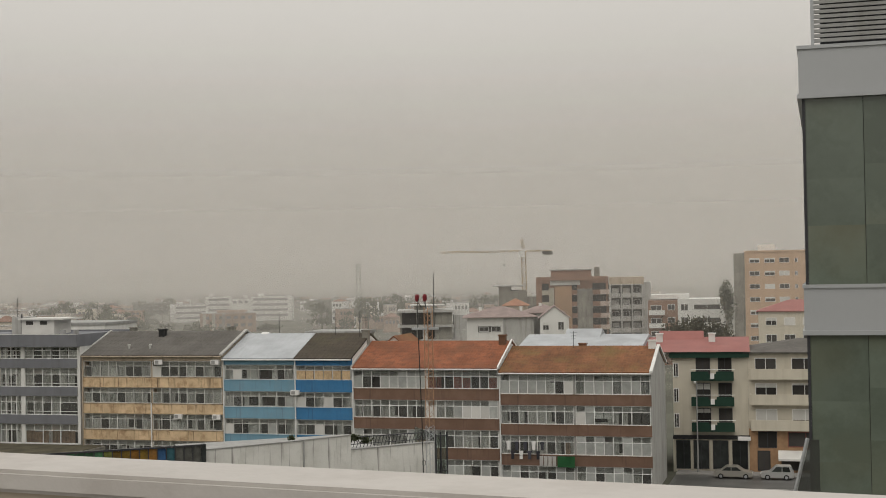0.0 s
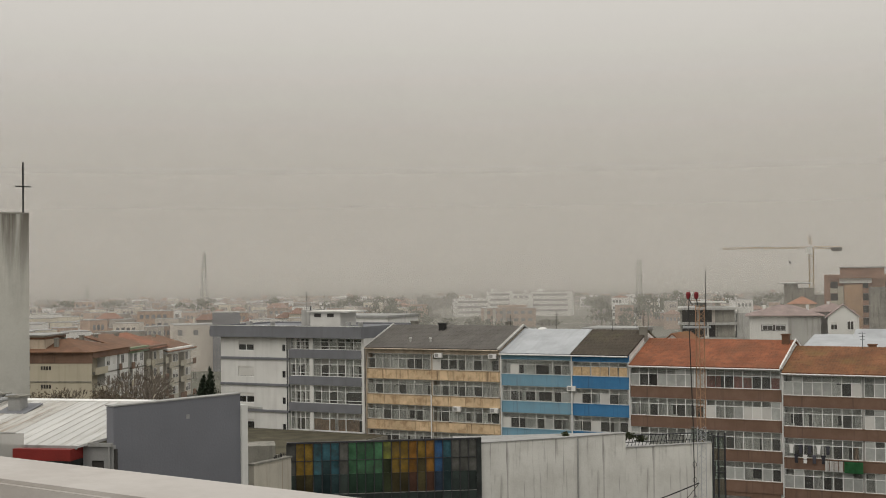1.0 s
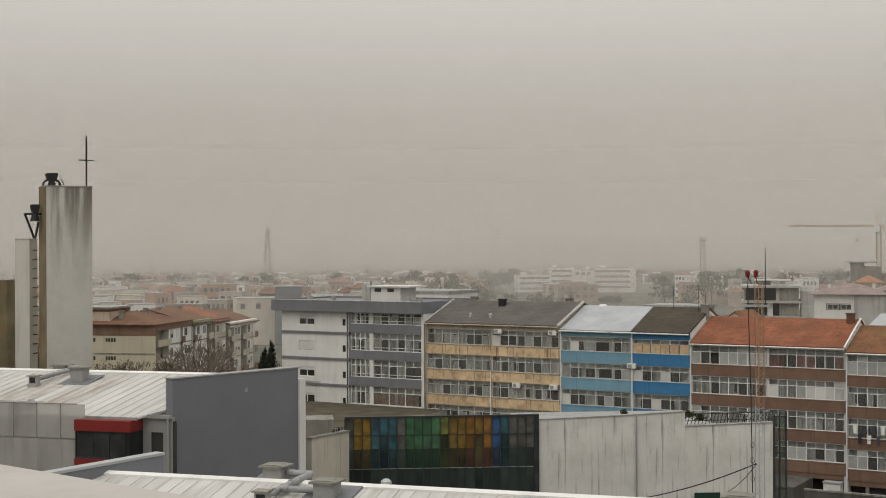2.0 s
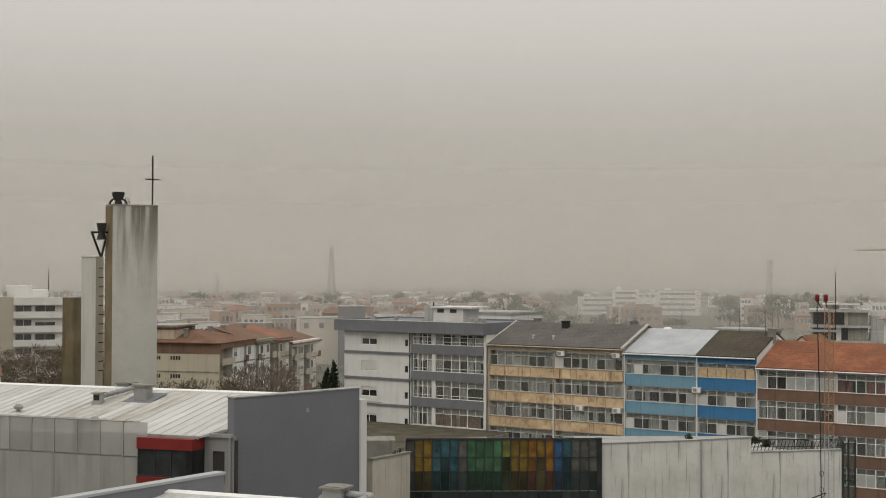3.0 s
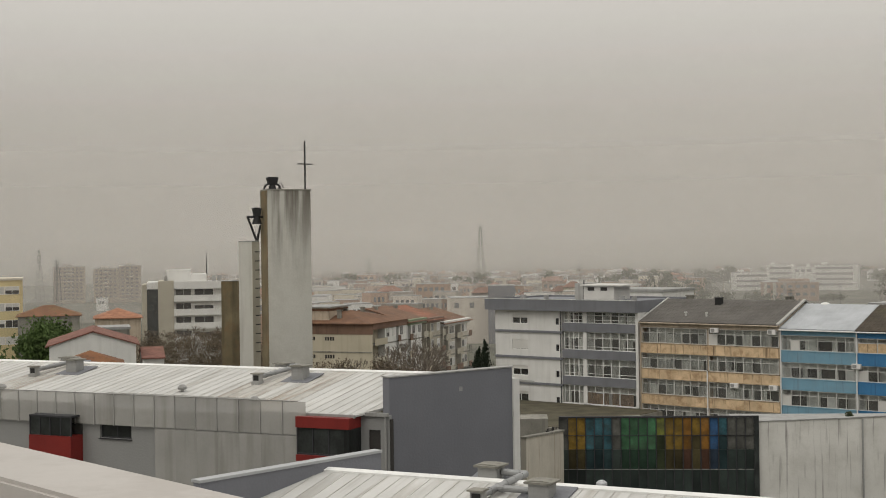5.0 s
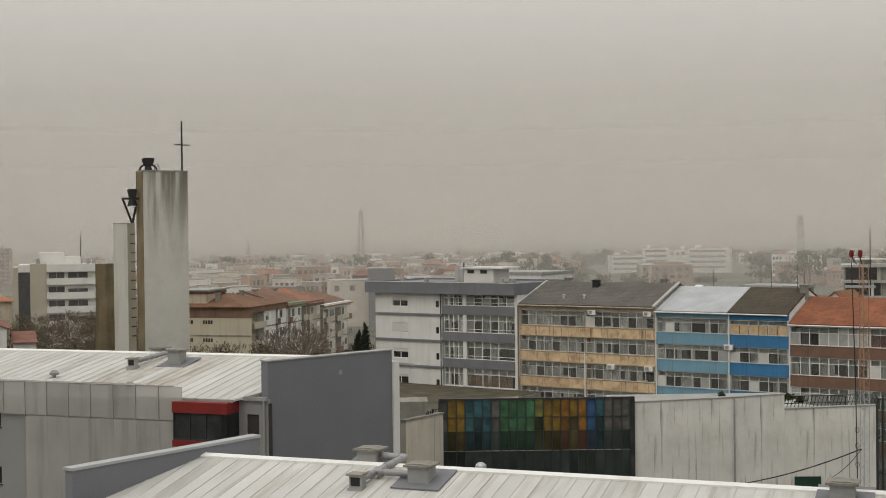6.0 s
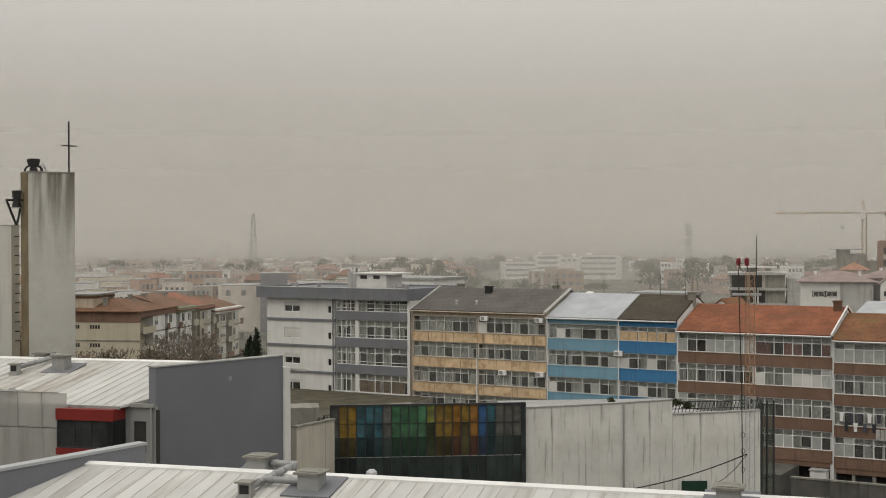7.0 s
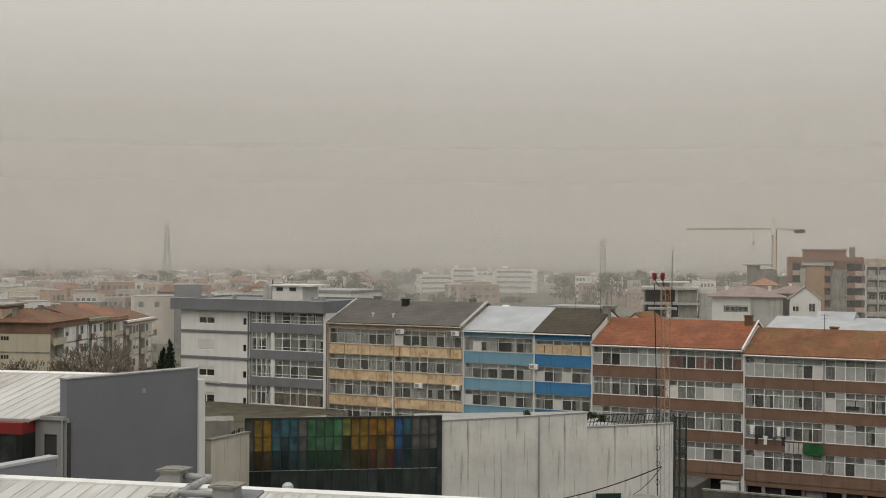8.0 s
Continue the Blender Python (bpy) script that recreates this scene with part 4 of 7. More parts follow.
# ---------------------------------------------------------------- school wings
def seam_roof(b, x0, x1, y0, y1, z0, z1, step, skew=0.0, name="roof", skew_r=0.0, dirty=()):
    """A metal roof plane that rises from y0, z0 to y1, z1, with standing seams; skew shifts the left end at y0."""
    bm = bmesh.new()
    lo = [(x0 + skew, y0, z0), (x1 + skew_r, y0, z0), (x1, y1, z1), (x0, y1, z1)]
    v = [bm.verts.new((p[0], p[1], p[2] - 0.02)) for p in lo] + [bm.verts.new((p[0], p[1], p[2] - 0.12)) for p in lo]
    for f in ((0, 1, 2, 3), (7, 6, 5, 4), (0, 4, 5, 1), (1, 5, 6, 2), (2, 6, 7, 3), (3, 7, 4, 0)):
        bm.faces.new([v[i] for i in f])
    roof = part(name, bm, "white_roof", b, "white metal roof with standing seams")
    first = x0 + min(0, skew) + 0.2

    def cut_at(x):
        """How far down and up the slope a line at x reaches, from 0 at the eave to 1 at the ridge."""
        down = (x0 - x) / -skew if skew and x < x0 else 0.0
        up = (x - x1 - skew_r) / -skew_r if skew_r and x > x1 + skew_r else 0.0
        return (up, 1.0 - down)
    x = first - step
    while x < x1:
        a, c = max(x, x0 + min(0, skew)), min(x + step, x1)
        ea, ec = cut_at(a), cut_at(c)
        if c - a > 0.05 and ea[1] > 0 and ec[1] > ec[0]:
            bm = bmesh.new()
            q = [(a, ea[0]), (c, ec[0]), (c, ec[1]), (a, ea[1])]
            top = [bm.verts.new((px - x, y0 + (y1 - y0) * u, z0 + (z1 - z0) * u)) for px, u in q]
            low = [bm.verts.new((p.co.x, p.co.y, p.co.z - 0.02)) for p in top]
            bm.faces.new(top), bm.faces.new(low[::-1])
            for i in range(4):
                bm.faces.new((top[i], low[i], low[(i + 1) % 4], top[(i + 1) % 4]))
            bmesh.ops.recalc_face_normals(bm, faces=bm.faces[:])
            part("roof_pan", bm, "dirty_roof" if any(abs(x - v) < 1.1 for v in dirty) else "white_roof", roof).location.x = x
        x += step
    bm = bmesh.new()
    L = math.hypot(y1 - y0, z1 - z0)
    box(bm, -0.014, 0.014, 0, L, 0.0, 0.02)
    me = bpy.data.meshes.new("seam")
    bm.to_mesh(me)
    bm.free()
    me.materials.append(M["white_roof"])
    x = first
    while x < x1:
        o = new("seam", me)
        o.parent = roof
        cut = (x0 - x) / -skew if x < x0 else 0.0
        lift = (x - x1 - skew_r) / -skew_r if x > x1 + skew_r else 0.0
        o.location = (x, y0 + lift * (y1 - y0), z0 + lift * (z1 - z0))
        o.rotation_euler = (math.atan2(z1 - z0, y1 - y0), 0, 0)
        o.scale = (1, max(0.02, 1 - cut - lift), 1)
        x += step
    return roof


def cowl(m, group="roof vents", w=0.74, h=0.62):
    v = thing("roof_vent", "grey square roof vent with an overhanging flat cap", "roof vent", m, group)
    bm = bmesh.new()
    box(bm, 0, w, 0, w, -0.4, h)
    part("body", bm, "cowl", v)
    bm = bmesh.new()
    box(bm, -0.12, w + 0.12, -0.12, w + 0.12, h, h + 0.07)
    prism(bm, [(-0.1, h + 0.07), (w + 0.1, h + 0.07), (w * 0.8, h + 0.11), (w * 0.2, h + 0.11)], "y", 0.0, w)
    part("cap", bm, "dirty_concrete", v, "weathered cap")
    bm = bmesh.new()
    prism(bm, [(-0.45, 0.03), (w + 0.55, 0.03), (w + 0.55, 0.085), (-0.45, 0.085)], "y", -0.45, w + 0.7)
    f = part("flashing", bm, "grey_panel", v)
    f.rotation_euler = (0.19, 0, 0)
    return v


def duct(m, pts, r=0.14, branch=None, label="jointed galvanised air duct with an open hood on the roof"):
    d = thing("air_duct", label, "air duct", m, "roof ducts")
    for i, (a, c) in enumerate(zip(pts, pts[1:])):
        bm = bmesh.new()
        rod(bm, a, c, r, 14)
        p = part("pipe", bm, "galvanised", d)
        n = max(1, int((Vector(c) - Vector(a)).length / 0.45))
        for k in range(n):
            q = Vector(a).lerp(Vector(c), (k + 0.5) / n)
            w = (Vector(c) - Vector(a)).normalized() * 0.035
            bm = bmesh.new()
            rod(bm, q - w, q + w, r * 1.14, 14)
            part("collar", bm, "galvanised", p)
        bm = bmesh.new()
        bmesh.ops.create_uvsphere(bm, u_segments=12, v_segments=8, radius=r * 1.1, matrix=Matrix.Translation(c))
        part("elbow", bm, "galvanised", d)
    if branch:
        bm = bmesh.new()
        rod(bm, *branch, r * 0.95, 14)
        p = part("pipe", bm, "galvanised", d)
        e0, e1 = Vector(branch[0]), Vector(branch[1])
        bm = bmesh.new()
        rod(bm, e0.lerp(e1, 0.78), e0.lerp(e1, 0.9), r * 1.15, 14)
        part("collar", bm, "galvanised", p)
    # open hood with a flat cap and a foot
    x, y, z = pts[-1]
    one("hood", "cowl", d, x - 0.23, x + 0.23, y - 0.16, y + 0.2, z - 0.22, z + 0.2)
    # black plate on the closed box paints the shade of an open mouth
    one("hood_mouth", "iron", d, x - 0.17, x + 0.17, y - 0.166, y - 0.163, z - 0.16, z + 0.13)
    one("hood_cap", "dirty_concrete", d, x - 0.29, x + 0.29, y - 0.3, y + 0.28, z + 0.203, z + 0.26, label="weathered cap")
    one("hood_foot", "cowl", d, x - 0.26, x + 0.26, y - 0.24, y + 0.24, z - 0.6, z - 0.223)
    return d


def tube_along(bm, pts, r, n=6):
    """One bent tube through all the points."""
    pts, rings = [Vector(p) for p in pts], []
    for i, p in enumerate(pts):
        d = (pts[min(i + 1, len(pts) - 1)] - pts[max(i - 1, 0)]).normalized()
        q = d.to_track_quat("Z", "Y")
        rings.append([bm.verts.new(p + q @ Vector((r * math.cos(k * math.tau / n), r * math.sin(k * math.tau / n), 0))) for k in range(n)])
    for a, c in zip(rings, rings[1:]):
        for k in range(n):
            j = (k + 1) % n
            bm.faces.new((a[k], a[j], c[j], c[k]))
    bm.faces.new(rings[0][::-1]), bm.faces.new(rings[-1])


def wing_near():
    m = pose(-36.9, 35.7, 0, 0, 0, 13.7)
    b = thing("school_wing", "low school wing with a white standing-seam roof and slate-grey end wall", "school building", m, "school wings")
    L, S = 46.0, 0.19
    seam_roof(b, 0.0, L, -13.0, -0.12, 11.2 - 13 * S, 11.2 - 0.12 * S, 0.585, skew=-3.9)
    seam_roof(b, 0.3, L, 9.0, 0.12, 11.2 - 9 * S, 11.2 - 0.12 * S, 0.585, name="rear_roof")
    bm = bmesh.new()
    prism(bm, [(-0.22, 11.12), (-0.22, 11.22), (0, 11.3), (0.22, 11.22), (0.22, 11.12)], "x", 0.0, L)
    part("ridge_cap", bm, "trim", b, "white folded ridge cap")
    one("wall", "grey_wall", b, 1.0, L - 0.5, -12.6, 8.6, G, 8.6)
    # end wall, turned a little from the wing
    e = part("end_wall", bmesh.new(), "grey_wall", b)
    bm = bmesh.new()
    box(bm, -0.38, 0.0, 0.0, 8.76, G, 11.5)
    bm.to_mesh(e.data)
    bm.free()
    e.location, e.rotation_euler = (-0.54, -5.71, 0), (0, 0, radians(-16.9))
    bm = bmesh.new()
    box(bm, -0.44, 0.05, -0.05, 8.8, 11.5, 11.6)
    c = part("end_coping", bm, "cladding", b)
    c.location, c.rotation_euler = (-0.54, -5.71, 0), (0, 0, radians(-16.9))
    bm = bmesh.new()
    box(bm, 0.003, 0.75, -3.0, 6.2, 8.4, 10.3)
    g = part("valley_gutter", bm, "grey_panel", b, "dark lead valley gutter")
    g.location, g.rotation_euler = (-0.54, -5.71, 0), (0, 0, radians(-16.9))
    cowl(m @ pose(10.05, -1.6, 10.88)), cowl(m @ pose(7.32, 0.25, 11.0)), cowl(m @ pose(23.8, -1.1, 10.98))
    duct(m, [(8.12, 0.65, 11.42), (9.05, 0.55, 11.42), (8.45, -2.2, 11.05)], 0.125, ((10.06, -1.25, 11.2), (8.7, -1.2, 11.2)))
    rv = thing("roof_dome", "small round metal roof ventilator on the ridge", "roof vent", m @ pose(12.0, 0.35, 11.1))
    bm = bmesh.new()
    lathe(bm, [(0.12, 0), (0.12, 0.12), (0.2, 0.16), (0.19, 0.24), (0.1, 0.32)], 12)
    part("dome", bm, "steel", rv)

    # radio mast at the ridge
    t = thing("radio_mast", "slim lattice radio mast with two red warning lamps", "mast", m @ pose(24.75, 0.45, 11.0))
    for i in range(3):
        a = i * math.tau / 3 + 0.5
        x, y = 0.16 * math.cos(a), 0.16 * math.sin(a)
        bm = bmesh.new()
        rod(bm, (x, y, 0), (x, y, 3.3), 0.013)
        part("leg", bm, "steel", t)
        bm = bmesh.new()
        rod(bm, (x, y, 3.3), (x, y, 7.3), 0.014)
        part("leg", bm, "mast_orange", t)
        c = (i + 1) * math.tau / 3 + 0.5
        x2, y2 = 0.16 * math.cos(c), 0.16 * math.sin(c)
        for k in range(20):
            z = 0.1 + k * 0.36
            bm = bmesh.new()
            rod(bm, (x, y, z), (x2, y2, z + 0.18), 0.007, 4), rod(bm, (x2, y2, z + 0.18), (x, y, z + 0.36), 0.007, 4)
            part("brace", bm, "steel" if z < 3.2 else "mast_orange", t)
    bm = bmesh.new()
    tube_along(bm, [(-0.22, -0.05, 0.0), (-0.26, -0.05, 3.5), (-0.36, -0.05, 7.35), (-0.3, -0.05, 7.6)], 0.018)
    part("cable_pole", bm, "iron", t)
    bm = bmesh.new()
    rod(bm, (0.2, 0, 6.3), (0.2, 0, 8.45), 0.02, r2=0.01)
    part("whip_antenna", bm, "iron", t)
    bm = bmesh.new()
    box(bm, -0.55, 0.35, -0.1, 0.1, 6.55, 6.62)
    part("crossarm", bm, "steel", t)
    for x in (-0.36, -0.1):
        bm = bmesh.new()
        rod(bm, (x * 0.6, 0, 7.3), (x, 0, 7.52), 0.02)
        a = part("lamp_arm", bm, "iron", t)
        bm = bmesh.new()
        lathe(bm, [(0.04, 0), (0.07, 0.05), (0.075, 0.18), (0.055, 0.24)], 10, (x, 0, 7.5))
        part("warning_lamp", bm, "beacon", t, "unlit red warning lamp")
    for z in (2.1, 1.6, 1.0):
        bm = bmesh.new()
        pts = [(-0.22 + 0.06 * math.cos(u * math.tau / 10), -0.1, z + 0.09 * math.sin(u * math.tau / 10)) for u in range(11)]
        tube_along(bm, pts, 0.009, 5)
        part("cable_loop", bm, "iron", t)
    c = thing("cable", "thick black cable sagging from the mast to the roof", "cable")
    bm = bmesh.new()
    A, B = Vector((-12.95, 41.6, 12.55)), Vector((-18.5, 40.5, 10.9))
    pts = []
    for i in range(17):
        u = i / 16
        p = A.lerp(B, u)
        p.z -= 0.5 * 4 * u * (1 - u) * 0.55
        pts.append(p)
    tube_along(bm, pts, 0.02, 6)
    part("line", bm, "iron", c)
    bm = bmesh.new()
    tube_along(bm, [A.lerp(B, u) + Vector((0.02, 0, -1.4 * u * (0.36 - u) * 10 - 1.5 * u)) for u in (0, 0.06, 0.12, 0.18, 0.24, 0.3, 0.36)][:4], 0.011, 5)
    part("loose_end", bm, "iron", c)


def wing_far():
    m = pose(-48.2, 56.3, 0, 0, 0, 15)
    b = thing("school_wing", "school wing with a white metal roof, perforated screens and red bays", "school building", m, "school wings")
    S = 1.23 / 8.6
    seam_roof(b, -6.2, 5.1, -8.9, -0.15, 12.6 - 8.75 * S, 12.58, 0.6, skew_r=-4.75, dirty=(-5.6,))
    seam_roof(b, -60.0, -16.8, -8.9, -0.15, 12.6 - 8.75 * S, 12.58, 0.6, dirty=(-24.8,))
    seam_roof(b, -16.8, -6.2, -6.6, -0.15, 12.6 - 6.45 * S, 12.58, 0.6, dirty=(-8.4,))
    seam_roof(b, -60.0, 3.0, 9.0, 0.15, 11.4, 12.58, 0.6, name="rear_roof")
    bm = bmesh.new()
    prism(bm, [(-0.25, 12.52), (-0.25, 12.62), (0, 12.7), (0.25, 12.62), (0.25, 12.52)], "x", -60, 3.4)
    part("ridge_cap", bm, "trim", b, "white folded ridge cap")
    # front wall with its windows
    x = -60.0
    holes = [(-58, -55.5), (-50.0, -47.5), (-42, -39.5), (-34.0, -31.5), (-26.0, -23.5), (-15.4, -13.3)]
    for a, c in holes + [(-2.75, -2.75)]:
        boxes("wall", "white_wall", b, (x, a, -9.0, -8.7, G, 11.2))
        x = c
    for a, c in holes:
        boxes("wall", "white_wall", b, (a, c, -9.0, -8.7, 10.37, 11.2), (a, c, -9.0, -8.7, 7.41, 9.5), (a, c, -9.0, -8.7, G, 6.5))
    for a, c in holes:
        for z0, z1 in ((9.5, 10.37), (6.5, 7.41)):
            bm = bmesh.new()
            lattice(bm, [(a, c, z0, z0 + 0.06), (a, c, z1 - 0.06, z1), (a, a + 0.06, z0, z1), (c - 0.06, c, z0, z1), ((a + c) / 2 - 0.03, (a + c) / 2 + 0.03, z0, z1)], -8.86, -8.78)
            w = part("window", bm, "dark_alu", b)
            piece("pane", "pane_dark", w, c - a - 0.1, 0.012, z1 - z0 - 0.1, a + 0.05, -8.83, z0 + 0.05)
            piece("window_sill", "dark_alu", w, c - a + 0.1, 0.2, 0.05, a - 0.05, -9.08, z0 - 0.055)
    one("inside", "interior_shade", b, -60, 2.0, -8.2, -8.0, G, 11.1)
    one("deck", "grey_panel", b, -16.8, -6.2, -8.7, -6.4, 11.0, 11.15)
    # parapet wall under the fence
    one("back_wall", "white_wall", b, -16.8, -6.2, -6.7, -6.45, 11.15, 12.6 - 6.45 * S - 0.13)
    # red bay with window near the end wall
    bay = one("red_bay", "red_paint", b, -2.75, 0.3, -9.5, -8.0, 10.68, 11.22, label="red painted bay")
    one("bay_foot", "red_paint", b, -2.75, 0.3, -9.5, -8.0, 9.0, 9.32)
    one("bay_side", "pane_dark", b, 0.0, 0.3, -9.5, -8.0, 9.32, 10.68)
    one("bay_room", "interior_shade", b, -2.75, 0.0, -8.6, -8.4, 9.3, 10.7)
    bm = bmesh.new()
    lattice(bm, [(xx, xx + 0.06, 9.32, 10.68) for xx in (-2.75, -1.85, -0.95, -0.06)] + [(-2.75, 0.0, 9.32, 9.4)], -9.4, -9.32)
    w = part("window", bm, "dark_alu", b)
    for xx in (-2.69, -1.79, -0.89):
        piece("pane", "pane_dark", w, 0.83, 0.012, 1.28, xx, -9.36, 9.4)
    one("eave_gutter", "cowl", b, -6.2, 0.35, -9.02, -8.88, 11.18, 11.34)
    bm = bmesh.new()
    box(bm, 0.3, 0.75, -8.25, -8.0, G, 11.3), box(bm, 1.4, 1.9, -8.25, -8.0, G, 11.3), box(bm, 0.75, 1.4, -8.25, -8.0, 10.55, 11.3), box(bm, 0.75, 1.4, -8.25, -8.0, G, 9.0)
    part("wall", bm, "white_wall", b)
    one("door_room", "interior_shade", b, 0.3, 1.9, -7.9, -7.8, 8.5, 11.0)
    bm = bmesh.new()
    box(bm, 0.75, 0.82, -8.2, -8.1, 9.0, 10.55), box(bm, 1.33, 1.4, -8.2, -8.1, 9.0, 10.55), box(bm, 0.82, 1.33, -8.2, -8.1, 10.48, 10.55)
    w = part("window", bm, "dark_alu", b)
    piece("pane", "pane_dark", w, 0.5, 0.012, 1.45, 0.83, -8.15, 9.02)
    one("eave_gutter", "cowl", b, 0.36, 1.9, -8.4, -8.26, 11.24, 11.42)
    bm = bmesh.new()
    rod(bm, (1.72, -8.35, G), (1.72, -8.35, 11.3), 0.06)
    part("downpipe", bm, "cowl", b)
    # red bay further along
    for x in (-19.5, -37.0):
        one("red_bay", "red_paint", b, x, x + 2.9, -10.0, -9.003, 6.6, 9.62, label="red painted bay")
        bm = bmesh.new()
        for k in range(5):
            box(bm, x + k * 0.71, x + k * 0.71 + 0.06, -9.95, -9.88, 9.62, 10.62)
        box(bm, x, x + 2.9, -9.97, -9.003, 10.62, 10.72)
        w = part("bay_window", bm, "dark_alu", b)
        for k in range(4):
            piece("pane", "pane_dark", w, 0.64, 0.012, 0.99, x + 0.065 + k * 0.71, -9.92, 9.625)
        one("bay_room", "interior_shade", b, x, x + 2.9, -9.1, -9.004, 9.62, 10.62)
    # perforated fence and screens
    x = -58.0
    f = part("fence_rail", bmesh.new(), "fence_grey", b)
    bm = bmesh.new()
    rod(bm, (-58, -9.25, 11.95), (-2.75, -9.25, 11.95), 0.025)
    bm.to_mesh(f.data)
    bm.free()
    me = None
    while x < -2.7:
        piece("fence_post", "fence_grey", b, 0.045, 0.045, 1.75, x, -9.29, 10.22)
        if x < -3.5:
            piece("screen_panel", "perforated", b, 1.32, 0.006, 1.68, x + 0.055, -9.24, 10.25)
            if x > -12.4:
                piece("screen_panel", "perforated", b, 1.32, 0.006, 6.25, x + 0.055, -9.24, 3.95)
        x += 1.325
    # slate-grey end wall
    L = math.hypot(3.68, 7.18)
    e = part("end_wall", bmesh.new(), "grey_wall", b, "slate-grey rendered end wall")
    bm = bmesh.new()
    prism(bm, [(0, G), (L, G), (L, 13.15), (0, 13.12)], "x", -0.55, 0.0)
    bm.to_mesh(e.data)
    bm.free()
    e.location, e.rotation_euler = (1.83, -8.09, 0), (0, 0, radians(-27.1))
    c = part("end_coping", bmesh.new(), "cowl", b)
    bm = bmesh.new()
    box(bm, -0.6, 0.04, -0.04, L + 0.04, 13.14, 13.2)
    bm.to_mesh(c.data)
    bm.free()
    c.location, c.rotation_euler = e.location, e.rotation_euler
    k = part("end_pier", bmesh.new(), "white_render", b)
    bm = bmesh.new()
    box(bm, -0.55, 0.12, L + 0.003, L + 0.42, G, 12.55)
    bm.to_mesh(k.data)
    bm.free()
    k.location, k.rotation_euler = e.location, e.rotation_euler
    w = piece("wall_vent", "cowl", b, 0.02, 0.22, 0.22, 0, 0, 0)
    w.location, w.rotation_euler = Vector((1.83, -8.09, 12.15)) + Matrix.Rotation(radians(-27.1), 3, "Z") @ Vector((0.0, L * 0.55, 0)), (0, 0, radians(-27.1))
    for x in (-7.15, -23.2, -39.3):
        cowl(m @ pose(x, -2.6, 12.2), h=0.8), cowl(m @ pose(x - 2.75, 0.1, 12.3), h=0.55)
        duct(m, [(x - 2.0, 0.4, 12.75), (x - 1.2, 0.1, 12.8), (x - 1.6, -3.6, 12.45)], 0.13)
    for x, y in ((-12.2, -5.9), (-6.3, -7.7), (-24.0, -7.2)):
        v = thing("roof_dome", "small round metal roof ventilator on the white roof", "roof vent", m @ pose(x, y, 12.6 + y * S), "roof domes")
        bm = bmesh.new()
        lathe(bm, [(0.1, -0.3), (0.1, 0.12), (0.24, 0.16), (0.26, 0.28), (0.12, 0.42)], 12)
        part("dome", bm, "cowl", v)


M["fence_grey"] = mat("fence_grey", (0.34, 0.335, 0.32), 0.6, 0.1, var=0.1)
M["moss_roof"] = mat("moss_roof", (0.085, 0.075, 0.05), 0.95, var=0.35, scale=0.5, stain=(0.05, 0.05, 0.03), amount=0.6, streak=False)
M["white_wall"] = mat("white_wall", (0.27, 0.27, 0.265), 0.85, var=0.06, scale=0.4, stain=(0.28, 0.28, 0.27), amount=0.4)
wing_near(), wing_far()


